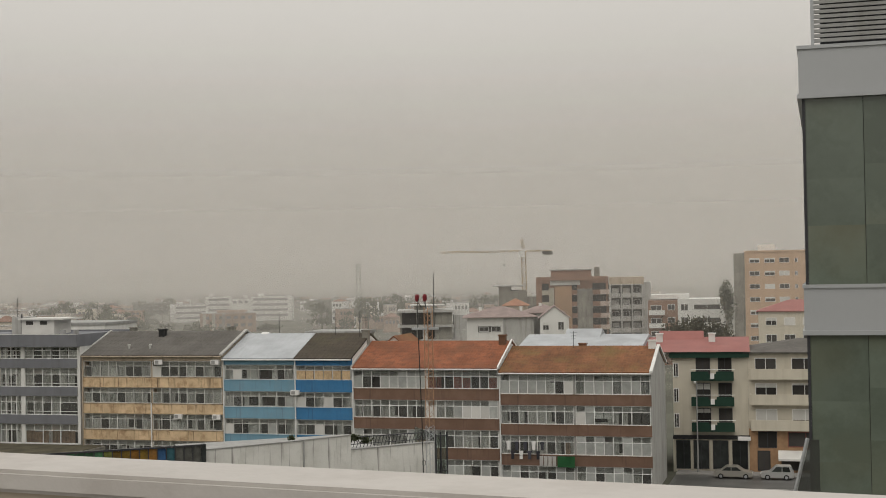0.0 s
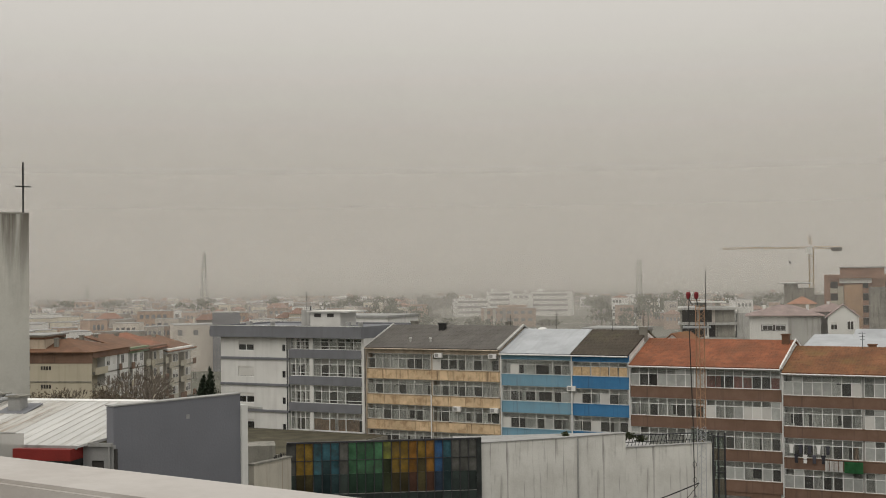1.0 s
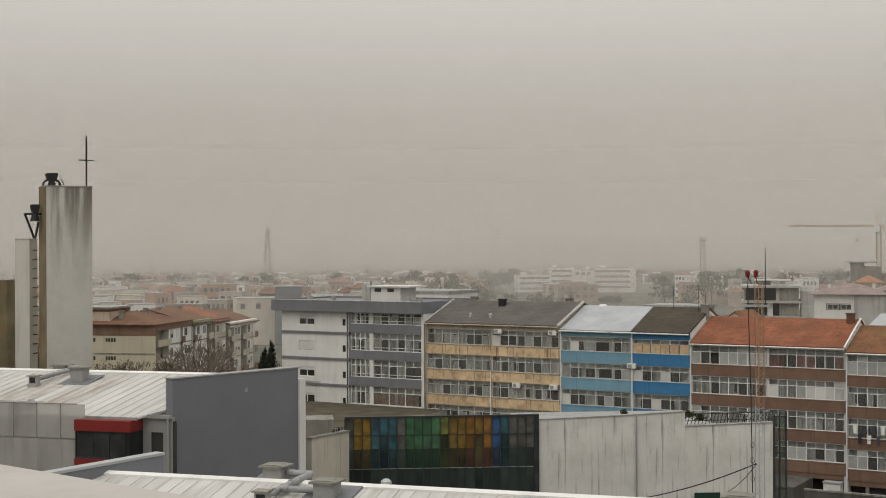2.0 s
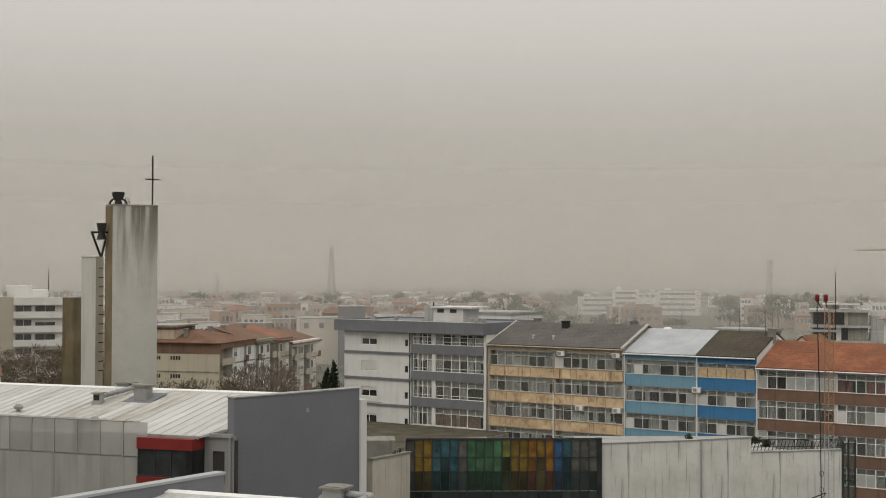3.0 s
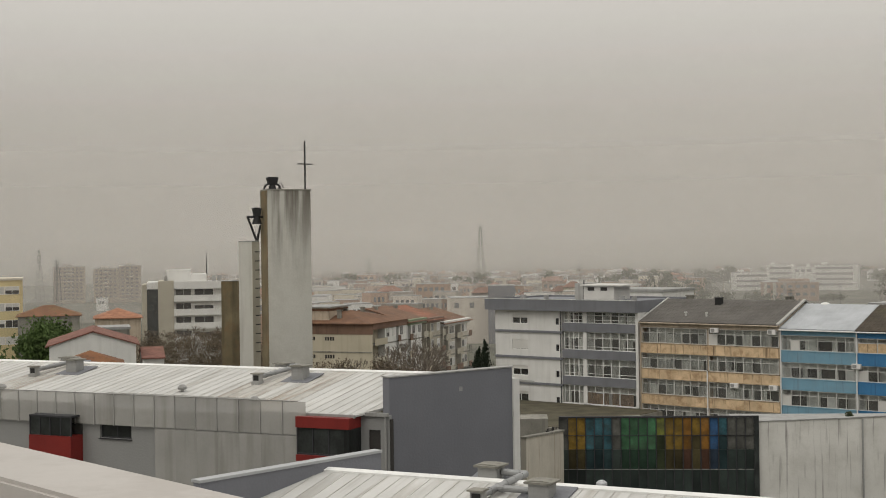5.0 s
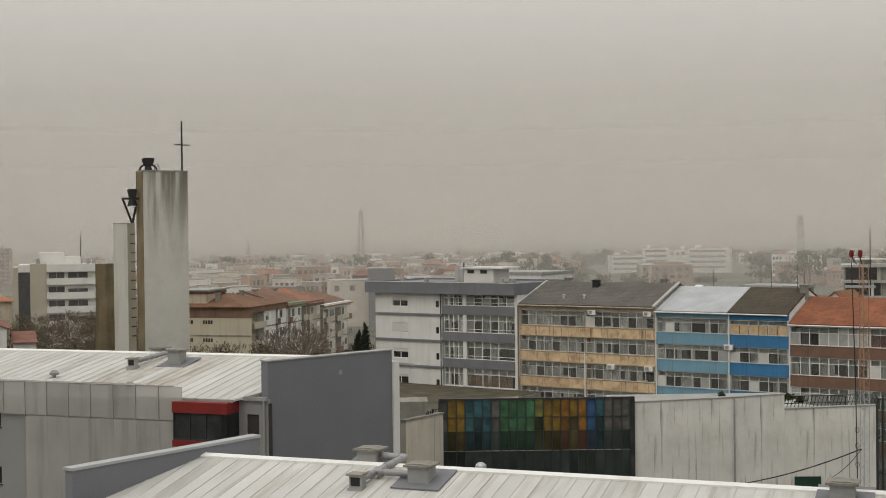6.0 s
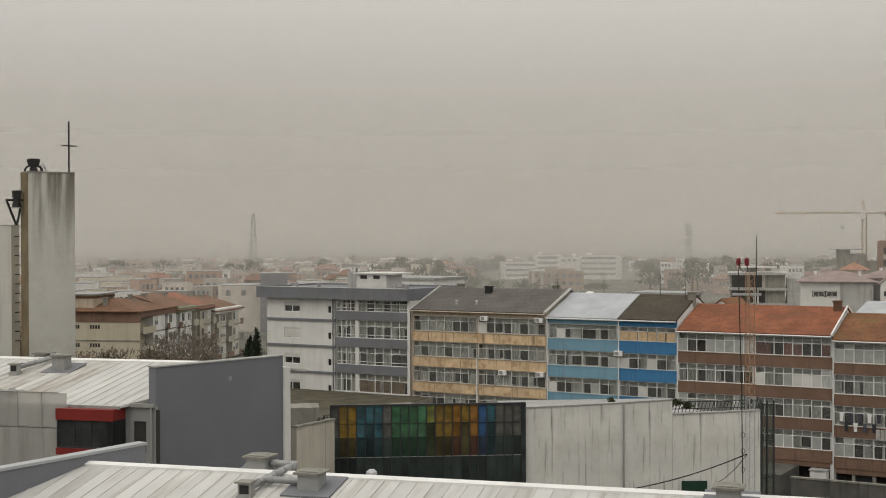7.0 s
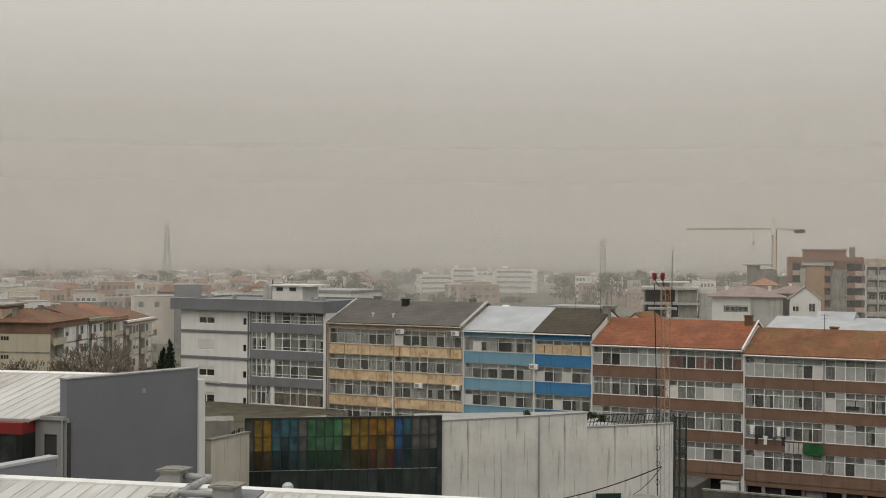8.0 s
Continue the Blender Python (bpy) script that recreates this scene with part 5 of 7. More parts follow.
# ---------------------------------------------------------------- church
def church():
    b = thing("church", "modern church with streaked concrete walls and a stained-glass front", "church", pose(-48.2, 69.1, 0, 0, 0, 35.3))
    W, top, n = 12.12, 8.78, 22
    cw = W / n
    front = part("stained_glass", bmesh.new(), "dark_alu", b, "dark steel frame of coloured glass")
    bm = bmesh.new()
    box(bm, 0, W, -0.09, 0.1, top - 0.04, top + 0.06)
    bm.to_mesh(front.data)
    bm.free()
    for i in range(n + 1):
        piece("mullion", "dark_alu", front, 0.055, 0.12, top - G - 0.05, i * cw - 0.028, -0.07, G)
    zs = [8.74, 7.63, 6.75, 5.5, 3.8, 2.1, 0.4]
    for z in (7.63, 5.5, 3.8, 2.1):
        piece("transom", "cowl" if z == 5.5 else "dark_alu", front, W, 0.05, 0.03, 0, -0.045, z - 0.015)
    hues = ["grey", "amber", "amber", "teal", "teal", "teal", "grey", "green", "green", "green", "green", "lime", "amber", "amber", "orange", "amber", "orange", "blue", "teal", "grey", "grey", "grey"]
    for i in range(n):
        for k, (za, zc) in enumerate(zip(zs, zs[1:])):
            # downward fade is painted in: lower panes take dimmed copies of the hue
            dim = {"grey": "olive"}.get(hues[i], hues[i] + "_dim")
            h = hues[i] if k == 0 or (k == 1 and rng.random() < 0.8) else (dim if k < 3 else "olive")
            gap = 0.008 if k in (1, 2) else 0.03
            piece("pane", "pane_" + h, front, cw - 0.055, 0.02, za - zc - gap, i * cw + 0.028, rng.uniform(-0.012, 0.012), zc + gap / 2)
    one("nave", "dirty_concrete", b, 0.0, W, 0.12, 9.0, G, 6.8)
    one("corner_post", "pane_dark", b, W - 0.02, W + 0.28, -0.12, 0.3, G, 8.85)
    # curved concrete side in three straight stretches
    pts = [(-38.2, 76.25), (-33.27, 80.8), (-30.9, 83.4), (-26.0, 86.6)]
    inv = Matrix.Rotation(radians(-35.3), 3, "Z")
    loc = [inv @ Vector((p[0] + 48.2, p[1] - 69.1, 0)) for p in pts]
    for (a, c), (za, zc) in zip(zip(loc, loc[1:]), ((8.44, 8.56), (8.57, 8.63), (7.66, 7.86))):
        d = c - a
        bm = bmesh.new()
        prism(bm, [(0.006, G), (d.length - 0.006, G), (d.length - 0.006, zc), (0.006, za)], "y", 0.0, 0.35)
        w = part("wall", bm, "concrete", b, "pale concrete wall with dark rain streaks")
        w.location, w.rotation_euler = a, (0, 0, math.atan2(d.y, d.x))
        bm = bmesh.new()
        prism(bm, [(0.0, za), (d.length, zc), (d.length, zc + 0.06), (0.0, za + 0.06)], "y", -0.05, 0.4)
        cp = part("coping", bm, "cowl", b)
        cp.location, cp.rotation_euler = w.location, w.rotation_euler
    a, c = loc[2], loc[3]
    d = c - a
    th = math.atan2(d.y, d.x)
    r = part("railing", bmesh.new(), "dark_alu", b, "dark trellis railing on the wall")
    bm = bmesh.new()
    rod(bm, (0, 0.6, 8.42), (d.length, 0.6, 8.5), 0.04), rod(bm, (0, 0.6, 7.95), (d.length, 0.6, 8.05), 0.03)
    for i in range(24):
        x = i * d.length / 24
        rod(bm, (x, 0.6, 7.6), (x + 0.25, 0.6, 8.45), 0.025, 5)
    bm.to_mesh(r.data)
    bm.free()
    r.location, r.rotation_euler = a, (0, 0, th)
    s = part("side_glazing", bmesh.new(), "green_glass", b, "greenish glazed corner with steel posts")
    bm = bmesh.new()
    box(bm, d.length + 0.01, d.length + 0.06, 0.02, 5.0, G, 8.4)
    bm.to_mesh(s.data)
    bm.free()
    s.location, s.rotation_euler = a, (0, 0, th)
    for k in range(4):
        q = piece("post", "dark_alu", s, 0.1, 0.1, 10.4, d.length + 0.07, 0.02 + 1.2 * k, G)
    e2 = part("end_glazing", bmesh.new(), "green_glass", b, "greenish glazed strip at the wall's end")
    bm = bmesh.new()
    box(bm, d.length + 0.1, d.length + 0.95, 0.35, 0.42, G, 8.3)
    bm.to_mesh(e2.data)
    bm.free()
    e2.location, e2.rotation_euler = a, (0, 0, th)
    for x in (0.0, 0.45, 0.9):
        piece("post", "dark_alu", e2, 0.08, 0.12, 10.5, d.length + 0.05 + x, 0.25, G)
    for z in (1.0, 3.4, 5.8, 8.2):
        piece("transom", "dark_alu", e2, 1.0, 0.1, 0.07, d.length + 0.05, 0.28, z)
    h = part("hatch", bmesh.new(), "green_paint", b, "dark green metal hatch")
    bm = bmesh.new()
    box(bm, 0.6, 2.3, -0.06, 0.1, 1.2, 3.3)
    bm.to_mesh(h.data)
    bm.free()
    h.location, h.rotation_euler = a, (0, 0, th)
    bm = bmesh.new()
    rod(bm, (*(loc[1] + Vector((0, -0.07, 0))).xy, G), (*(loc[1] + Vector((0, -0.07, 0))).xy, 8.5), 0.06)
    part("downpipe", bm, "cowl", b)
    one("nave_roof", "cowl", b, 12.4, 25.5, 3.0, 14.0, G, 7.2)

    # low wall between school and church, and the mossy roof behind it
    lw = thing("low_wall", "rust-streaked pale wall between school and church", "wall", pose(-45.28, 61.12, 0, 0, 0, 108), kind="structure")
    bm = bmesh.new()
    prism(bm, [(0, G), (7.4, G), (7.4, 8.05), (0, 8.65)], "y", -0.3, 0.0)
    part("wall", bm, "rust_wall", lw)
    bm = bmesh.new()
    prism(bm, [(-0.05, 8.64), (7.45, 8.06), (7.45, 8.16), (-0.05, 8.74)], "y", -0.36, 0.06)
    part("coping", bm, "dirty_concrete", lw)
    for i in range(9):
        piece("barb", "iron", lw, 0.05, 0.05, rng.uniform(0.15, 0.3), rng.uniform(0.4, 7), -0.15, 8.3)
    lo = thing("low_building", "low concrete annex with a mossy flat roof", "building", pose(-104.0, 108.0, 0))
    one("wall", "dirty_concrete", lo, 0, 30, 0, 17.5, G, 1.65)
    one("roof", "moss_roof", lo, 0.2, 29.8, 0.2, 17.4, 1.654, 1.72, label="mossy flat roof")
    st = thing("stair_house", "weathered dark concrete stair head", "building", pose(-54.9, 73.2, 0, 0, 0, 37))
    one("wall", "dirty_concrete", st, 0, 2.4, 0, 2.5, G, 7.75)
    one("parapet", "dirty_concrete", st, -1.2, 0.1, 2.51, 9.0, G, 7.95)
    rp = thing("ramp", "grey concrete ramp edge beside the low annex", "ramp", pose(-70.3, 103.4, 0, 0, 0, 33))
    bm = bmesh.new()
    prism(bm, [(0, G), (6.0, G), (6.0, 3.7), (0, 3.3)], "y", 0, 1.2)
    part("slab", bm, "dirty_concrete", rp)


def tower():
    t = thing("church_tower", "tall rain-streaked concrete bell tower with bells and an iron cross", "church tower", pose(-71.05, 67.45, 0, 0, 0, 62))
    bm = bmesh.new()
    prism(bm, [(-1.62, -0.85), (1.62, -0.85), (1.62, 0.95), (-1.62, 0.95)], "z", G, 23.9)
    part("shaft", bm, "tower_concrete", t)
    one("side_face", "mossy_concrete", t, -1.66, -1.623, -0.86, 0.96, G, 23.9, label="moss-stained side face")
    one("top_cap", "dirty_concrete", t, -1.66, 1.65, -0.88, 0.98, 23.903, 24.0)
    bm = bmesh.new()
    rod(bm, (1.3, -0.6, 23.9), (1.3, -0.6, 27.55), 0.065)
    part("cross_post", bm, "iron", t)
    bm = bmesh.new()
    rod(bm, (0.72, -0.75, 25.85), (1.9, -0.45, 25.85), 0.05)
    part("cross_arm", bm, "iron", t)

    def bell(x, y, z, s=1.0):
        bm = bmesh.new()
        lathe(bm, [(0.42 * s, 0), (0.34 * s, 0.12 * s), (0.26 * s, 0.45 * s), (0.22 * s, 0.62 * s), (0.08 * s, 0.7 * s)], 16, (x, y, z))
        return part("bell", bm, "iron", t, "dark bronze bell")
    def yoke(x, y, z, w0, w1, h):
        bm = bmesh.new()
        prism(bm, [(x - w0 / 2, z), (x + w0 / 2, z), (x + w1 / 2, z + h), (x + w1 * 0.4, z + h + 0.06), (x - w1 * 0.4, z + h + 0.06), (x - w1 / 2, z + h)], "y", y - 0.22, y + 0.22)
        part("bell_yoke", bm, "iron", t, "dark flared bell yoke")
    bell(-1.0, 0.0, 24.0, 0.8), yoke(-1.0, 0.0, 24.35, 0.55, 0.85, 0.5)
    for s in (-1, 1):
        bm = bmesh.new()
        tube_along(bm, [(-1.0 + s * 0.62, 0, 24.0), (-1.0 + s * 0.58, 0, 24.2), (-1.0 + s * 0.45, 0, 24.35), (-1.0 + s * 0.22, 0, 24.42)], 0.075)
        part("bell_frame", bm, "iron", t)
    bm = bmesh.new()
    tube_along(bm, [(-0.55, 0, 24.0), (-0.5, 0, 24.45), (-0.35, 0, 24.55), (-0.15, 0, 24.1)], 0.03)
    part("striker", bm, "iron", t)
    bell(-2.1, 0.3, 21.5, 0.95), yoke(-2.1, 0.3, 22.08, 0.4, 0.62, 0.55)
    for p, q in (((-1.66, 0.3, 22.02), (-2.85, 0.3, 22.02)), ((-2.8, 0.3, 22.02), (-2.15, 0.3, 20.3)), ((-1.85, 0.3, 21.45), (-2.1, 0.3, 20.3))):
        bm = bmesh.new()
        rod(bm, p, q, 0.085)
        part("bell_bracket", bm, "iron", t)

    def slab(x, y, rz, w, d, z1, light, dark, name):
        s = thing("tower_slab", name, "church tower", pose(x, y, 0, 0, 0, rz), "church tower slabs")
        one("shaft", light, s, -w / 2, w / 2, -d / 2, d / 2, G, z1)
        one("side_face", dark, s, w / 2 + 0.002, w / 2 + 0.03, -d / 2 - 0.01, d / 2 + 0.01, G, z1)
        one("cap", "cowl", s, -w / 2 - 0.02, w / 2 + 0.05, -d / 2 - 0.03, d / 2 + 0.03, z1 + 0.003, z1 + 0.06)
        return s
    s = slab(-75.2, 67.5, 18, 1.15, 1.05, 20.25, "slab_concrete", "cream_side", "slim pale concrete tower slab with iron steps")
    for k in range(12):
        bm = bmesh.new()
        tube_along(bm, [(0.58, 0.25, 12 + k * 0.68), (0.8, 0.25, 12 + k * 0.68), (0.8, -0.1, 12 + k * 0.68), (0.58, -0.1, 12 + k * 0.68)], 0.035, 5)
        part("step_iron", bm, "iron", s)
    slab(-79.9, 69.7, 15, 0.95, 1.05, 17.2, "mossy_concrete", "mossy_concrete", "mossy green-brown concrete tower slab")


church(), tower()

# ---------------------------------------------------------------- other houses
def window_part(b, x, z, w, h, y=0.0, frame="white_alu", back="interior_shade", blind=0.0):
    key = ("frame", round(w, 2), round(h, 2), frame)
    if key not in CACHE:
        bm = bmesh.new()
        lattice(bm, [(0, w, 0, 0.07), (0, w, h - 0.07, h), (0, 0.07, 0, h), (w - 0.07, w, 0, h), (w / 2 - 0.03, w / 2 + 0.03, 0, h)], -0.06, 0.0)
        me = bpy.data.meshes.new("window")
        bm.to_mesh(me)
        bm.free()
        me.materials.append(M[frame])
        CACHE[key] = me
    o = new("window", CACHE[key])
    o.parent, o.location = b, (x, y, z)
    # opaque pane; by default the room's shade is in its near-black colour
    piece("pane", back, o, w - 0.14, 0.02, h - 0.14, 0.07, -0.022, 0.07)
    if blind:
        piece("shutter", "shutter", o, w - 0.14, 0.02, (h - 0.14) * blind, 0.07, -0.048, h - 0.07 - (h - 0.14) * blind)
    return o


def balcony(b, x, z, w, m="white_render", h=1.0, d=1.0):
    bm = bmesh.new()
    box(bm, x, x + w, -d, 0, z - 0.15, z), box(bm, x, x + w, -d, -d + 0.1, z, z + h), box(bm, x, x + 0.1, -d + 0.1, 0, z, z + h), box(bm, x + w - 0.1, x + w, -d + 0.1, 0, z, z + h)
    return part("balcony", bm, m, b)


def house(name, label, m, w, d, z1, wallm, roof="flat", roofm="red_tiles", ridge=2.0, cols=(), rows=(), win=(1.2, 1.2), group="", over=0.35, far=False, cat="house", blinds=0.3, base=G):
    b = thing(name, label, cat, m, group)
    bm = bmesh.new()
    if roof == "gable_front":
        prism(bm, [(0, base), (w, base), (w, z1), (w / 2, z1 + ridge), (0, z1)], "y", 0, d)
    elif roof == "gable":
        prism(bm, [(0, base), (d, base), (d, z1), (d / 2, z1 + ridge), (0, z1)], "x", 0, w)
    else:
        box(bm, 0, w, 0, d, base, z1)
    part("wall", bm, wallm, b)
    th = 0.15
    if roof == "flat":
        bm = bmesh.new()
        o, h = (0.02, 0.16) if far else (0.15, 0.35)
        box(bm, -o, w + o, -o, d + o, z1 + 0.004, z1 + h)
        part("roof", bm, roofm, b)
    elif roof == "gable_front":
        for s in (0, 1):
            bm = bmesh.new()
            k = ridge / (w / 2)
            pts = [(-over, z1 - over * k + 0.02), (w / 2, z1 + ridge + 0.02), (w / 2, z1 + ridge + th), (-over, z1 - over * k + th)]
            prism(bm, [(w - p[0], p[1]) for p in pts] if s else pts, "y", -over * 0.5, d + over)
            part("roof", bm, roofm, b)
    elif roof == "gable":
        for s in (0, 1):
            bm = bmesh.new()
            k = ridge / (d / 2)
            pts = [(-over, z1 - over * k + 0.02), (d / 2, z1 + ridge + 0.02), (d / 2, z1 + ridge + th), (-over, z1 - over * k + th)]
            prism(bm, [(d - p[0], p[1]) for p in pts] if s else pts, "x", -over * 0.3, w + over * 0.3)
            part("roof", bm, roofm, b)
    elif roof == "hip":
        bm = bmesh.new()
        i = min(w, d) / 2
        lo = [bm.verts.new(p) for p in ((-over, -over, z1), (w + over, -over, z1), (w + over, d + over, z1), (-over, d + over, z1))]
        l2 = [bm.verts.new((v.co.x, v.co.y, z1 + 0.12)) for v in lo]
        hi = [bm.verts.new(p) for p in (((i, d / 2, z1 + ridge), (w - i, d / 2, z1 + ridge)) if w > d + 0.1 else ((w / 2, i, z1 + ridge), (w / 2, d - i, z1 + ridge)))]
        bm.faces.new(lo[::-1])
        for q in range(4):
            bm.faces.new((lo[q], lo[(q + 1) % 4], l2[(q + 1) % 4], l2[q]))
        if w > d + 0.1:
            for f in ((l2[0], l2[1], hi[1], hi[0]), (l2[1], l2[2], hi[1]), (l2[2], l2[3], hi[0], hi[1]), (l2[3], l2[0], hi[0])):
                bm.faces.new(f)
        else:
            for f in ((l2[0], l2[1], hi[0]), (l2[1], l2[2], hi[1], hi[0]), (l2[2], l2[3], hi[1]), (l2[3], l2[0], hi[0], hi[1])):
                bm.faces.new(f)
        part("roof", bm, roofm, b)
    for z in rows:
        for x in cols:
            if far:
                piece("window", "far_window", b, win[0], 0.08, win[1], x, -0.05, z)
            else:
                window_part(b, x, z, *win, blind=rng.choice((0, 0, 0.4, 1.0)) if rng.random() < blinds * 2 else 0)
    return b


# street to the side of the terrace
tagged(one("road", "wet_asphalt", None, -15.4, 60, 131.5, 138.9, G - 0.01, G + 0.02), "dark asphalt street beside the terrace", "road", kind="structure")
tagged(one("pavement", "paving", None, -15.4, 60, 138.9, 141.4, G, G + 0.15), "pale paved footway along the shops", "pavement", kind="structure")
sw = thing("street_wall", "low weathered concrete wall along the street", "wall", pose(-15.5, 129.6, 0), kind="structure")
one("wall", "dirty_concrete", sw, 0, 40, 0, 0.3, G, -1.85)
one("coping", "cowl", sw, 0, 40, -0.05, 0.35, -1.847, -1.75)


def cream_flats():
    b = house("apartment_building", "cream apartment building with dark green balconies and a red metal roof", pose(-15.75, 141.4, 0, 0, 0, 4), 7.75, 11, 10.5, "cream", "none", cat="apartment building")
    one("green_eave", "green_paint", b, -0.3, 7.9, -0.5, 0.0, 10.0, 10.62, label="dark green eave board")
    bm = bmesh.new()
    prism(bm, [(-0.7, 10.63), (11.5, 10.63), (5.5, 11.9)], "x", -8.8, 8.0)
    part("roof", bm, "red_metal", b, "red ribbed metal roof")
    bm = bmesh.new()
    prism(bm, [(3.2, 11.0), (9.0, 11.0), (6.0, 12.55)], "x", -1.6, 3.2)
    part("raised_roof", bm, "red_metal", b)
    for x, y in ((-1.5, 3.6), (4.1, 3.6)):
        chimney(b, x, y, 11.6, 0.7, 0.7, "white_render")
    for k in range(3):
        z = 7.75 - 2.66 * k
        bm = bmesh.new()
        box(bm, 1.9, 6.3, -1.0, 0.0, z - 0.12, z)
        box(bm, 1.9, 3.7, -1.0, -0.92, z, z + 0.85), box(bm, 4.5, 6.3, -1.0, -0.92, z, z + 0.85), box(bm, 3.7, 4.5, -1.0, -0.92, z, z + 0.6)
        bal = part("balcony", bm, "green_paint", b, "dark green balcony")
        bm = bmesh.new()
        rod(bm, (1.9, -0.96, z + 1.05), (6.4, -0.96, z + 1.05), 0.03)
        part("rail", bm, "white_alu", bal)
        piece("air_unit", "cloth_white", bal, 0.4, 0.3, 0.55, 3.9, -1.32, z + 0.1)
        window_part(b, 2.4, z + 0.05, 1.5, 2.2, frame="dark_alu", blind=(0, 0.3, 0.2)[k]), window_part(b, 4.7, z + 0.05, 1.4, 2.2, frame="dark_alu")
        window_part(b, -0.0 + 0.05, z + 0.2, 0.55, 1.5)
    one("shop_band", "iron", b, -0.1, 7.85, -0.25, 0.0, 1.45, 1.85, label="dark shop canopy")
    one("shop_sign", "cloth_white", b, 6.6, 7.9, -0.5, -0.26, 1.35, 1.75)
    for x in (0.2, 2.0, 4.0, 6.0):
        window_part(b, x, G + 0.3, 1.6, 3.0, frame="dark_alu", back="pane_dark")
        one("shop_pier", "cream_side", b, x - 0.3, x - 0.02, -0.3, 0.0, G, 1.4)
    c = house("apartment_building", "cream apartment building with plain balconies above a shop", pose(-8.0, 141.9, 0, 0, 0, 2), 11, 11, 10.45, "cream", "hip", "grey_tiles", 1.3, cat="apartment building", over=0.5)
    for k in range(3):
        z = 7.9 - 2.66 * k
        balcony(c, 0.2, z, 10.6, "cream", 0.95, 0.8)
        window_part(c, 0.7, z + 0.1, 2.2, 1.95, blind=(0, 0.2, 0.9)[k]), window_part(c, 4.4, z + 0.75, 2.6, 1.3, blind=(0, 0.1, 0.9)[k]), window_part(c, 8.4, z + 0.75, 2.0, 1.3)
    one("shop_front", "ochre_tile", c, 0, 11, -0.08, 0.0, G, 2.55, label="ochre tiled shop front")
    window_part(c, 0.9, 0.6, 1.9, 1.7, -0.08, "dark_alu"), window_part(c, 3.9, 0.7, 3.6, 1.6, -0.08, "red_alu"), window_part(c, 0.8, G + 0.2, 1.3, 2.1, -0.08, "dark_alu"), window_part(c, 3.2, G + 0.3, 3.8, 2.0, -0.08, "dark_alu")
    bm = bmesh.new()
    prism(bm, [(-0.1, 0.35), (-1.6, -0.35), (-1.6, -0.55), (-1.55, -0.55), (-0.1, 0.28)], "x", 2.9, 7.4)
    part("awning", bm, "awning", c, "white shop awning")


M["ochre_tile"] = mat("ochre_tile", (0.34, 0.21, 0.12), 0.7, var=0.15, scale=1.5)
M["red_metal"] = mat("red_metal", (0.27, 0.105, 0.092), 0.6, 0.1, var=0.1, scale=0.6, stain=(0.25, 0.09, 0.07), amount=0.4, streak=False)
M["red_alu"] = mat("red_alu", (0.25, 0.09, 0.07), 0.6, var=0.1)
cream_flats()


def car(label, m, L, H, body, hatch):
    c = thing("car", label, "car", m, "parked cars")
    W = 1.7
    top = [(0.0, 0.35), (0.05, 0.75), (0.95, 0.9), (1.65, H), (L - (0.35 if hatch else 1.35), H), (L - (0.1 if hatch else 0.75), 0.92), (L - 0.03, 0.85), (L, 0.35), (L - 0.1, 0.22), (0.1, 0.22)]
    bm = bmesh.new()
    prism(bm, top, "y", 0, W)
    bmesh.ops.bevel(bm, geom=bm.edges[:], offset=0.05, segments=2, affect="EDGES")
    part("body", bm, body, c)
    for y in (-0.012, W - 0.008):
        for a, e in (((1.2, 1.72), (2.3, 2.3)), ((2.38, 2.38), (L - (0.5 if hatch else 1.45), L - (0.35 if hatch else 0.95)))):
            bm = bmesh.new()
            prism(bm, [(a[0], 0.93), (a[1], H - 0.08), (e[0], H - 0.08), (e[1], 0.93)], "y", y, y + 0.02)
            part("window", bm, "pane_dark", c)
    for x in (0.75, L - 0.8):
        for y in (-0.02, W - 0.16):
            bm = bmesh.new()
            rod(bm, (x, y, 0.3), (x, y + 0.18, 0.3), 0.3, 16)
            w = part("wheel", bm, "tyre", c)
            bm = bmesh.new()
            rod(bm, (x, y - 0.01, 0.3), (x, y + 0.19, 0.3), 0.18, 12)
            part("rim", bm, "steel", w)
    for y in (0.2, W - 0.45):
        piece("headlight", "cloth_white", c, 0.05, 0.25, 0.14, -0.015, y, 0.62)


car("beige-silver saloon car parked at the kerb", pose(-7.5, 138.5, G + 0.02, 0, 0, 180) @ Matrix.Scale(0.9, 4), 4.3, 1.4, "car_silver", False)
car("light grey hatchback parked at the kerb", pose(-6.7, 136.9, G + 0.02) @ Matrix.Scale(0.9, 4), 3.6, 1.55, "car_grey", True)

lp = thing("street_lamp", "tall slim grey street lamp post", "street lamp", pose(-13.2, 140.3, G + 0.15))
bm = bmesh.new()
rod(bm, (0, 0, 0), (0, 0, 9.3), 0.09, 8, 0.05)
part("pole", bm, "cowl", lp)
bm = bmesh.new()
rod(bm, (0, 0, 9.2), (0, -1.4, 9.5), 0.04, 6)
part("arm", bm, "cowl", lp)
one("lamp_head", "alu", lp, -0.12, 0.12, -1.9, -1.3, 9.44, 9.56)

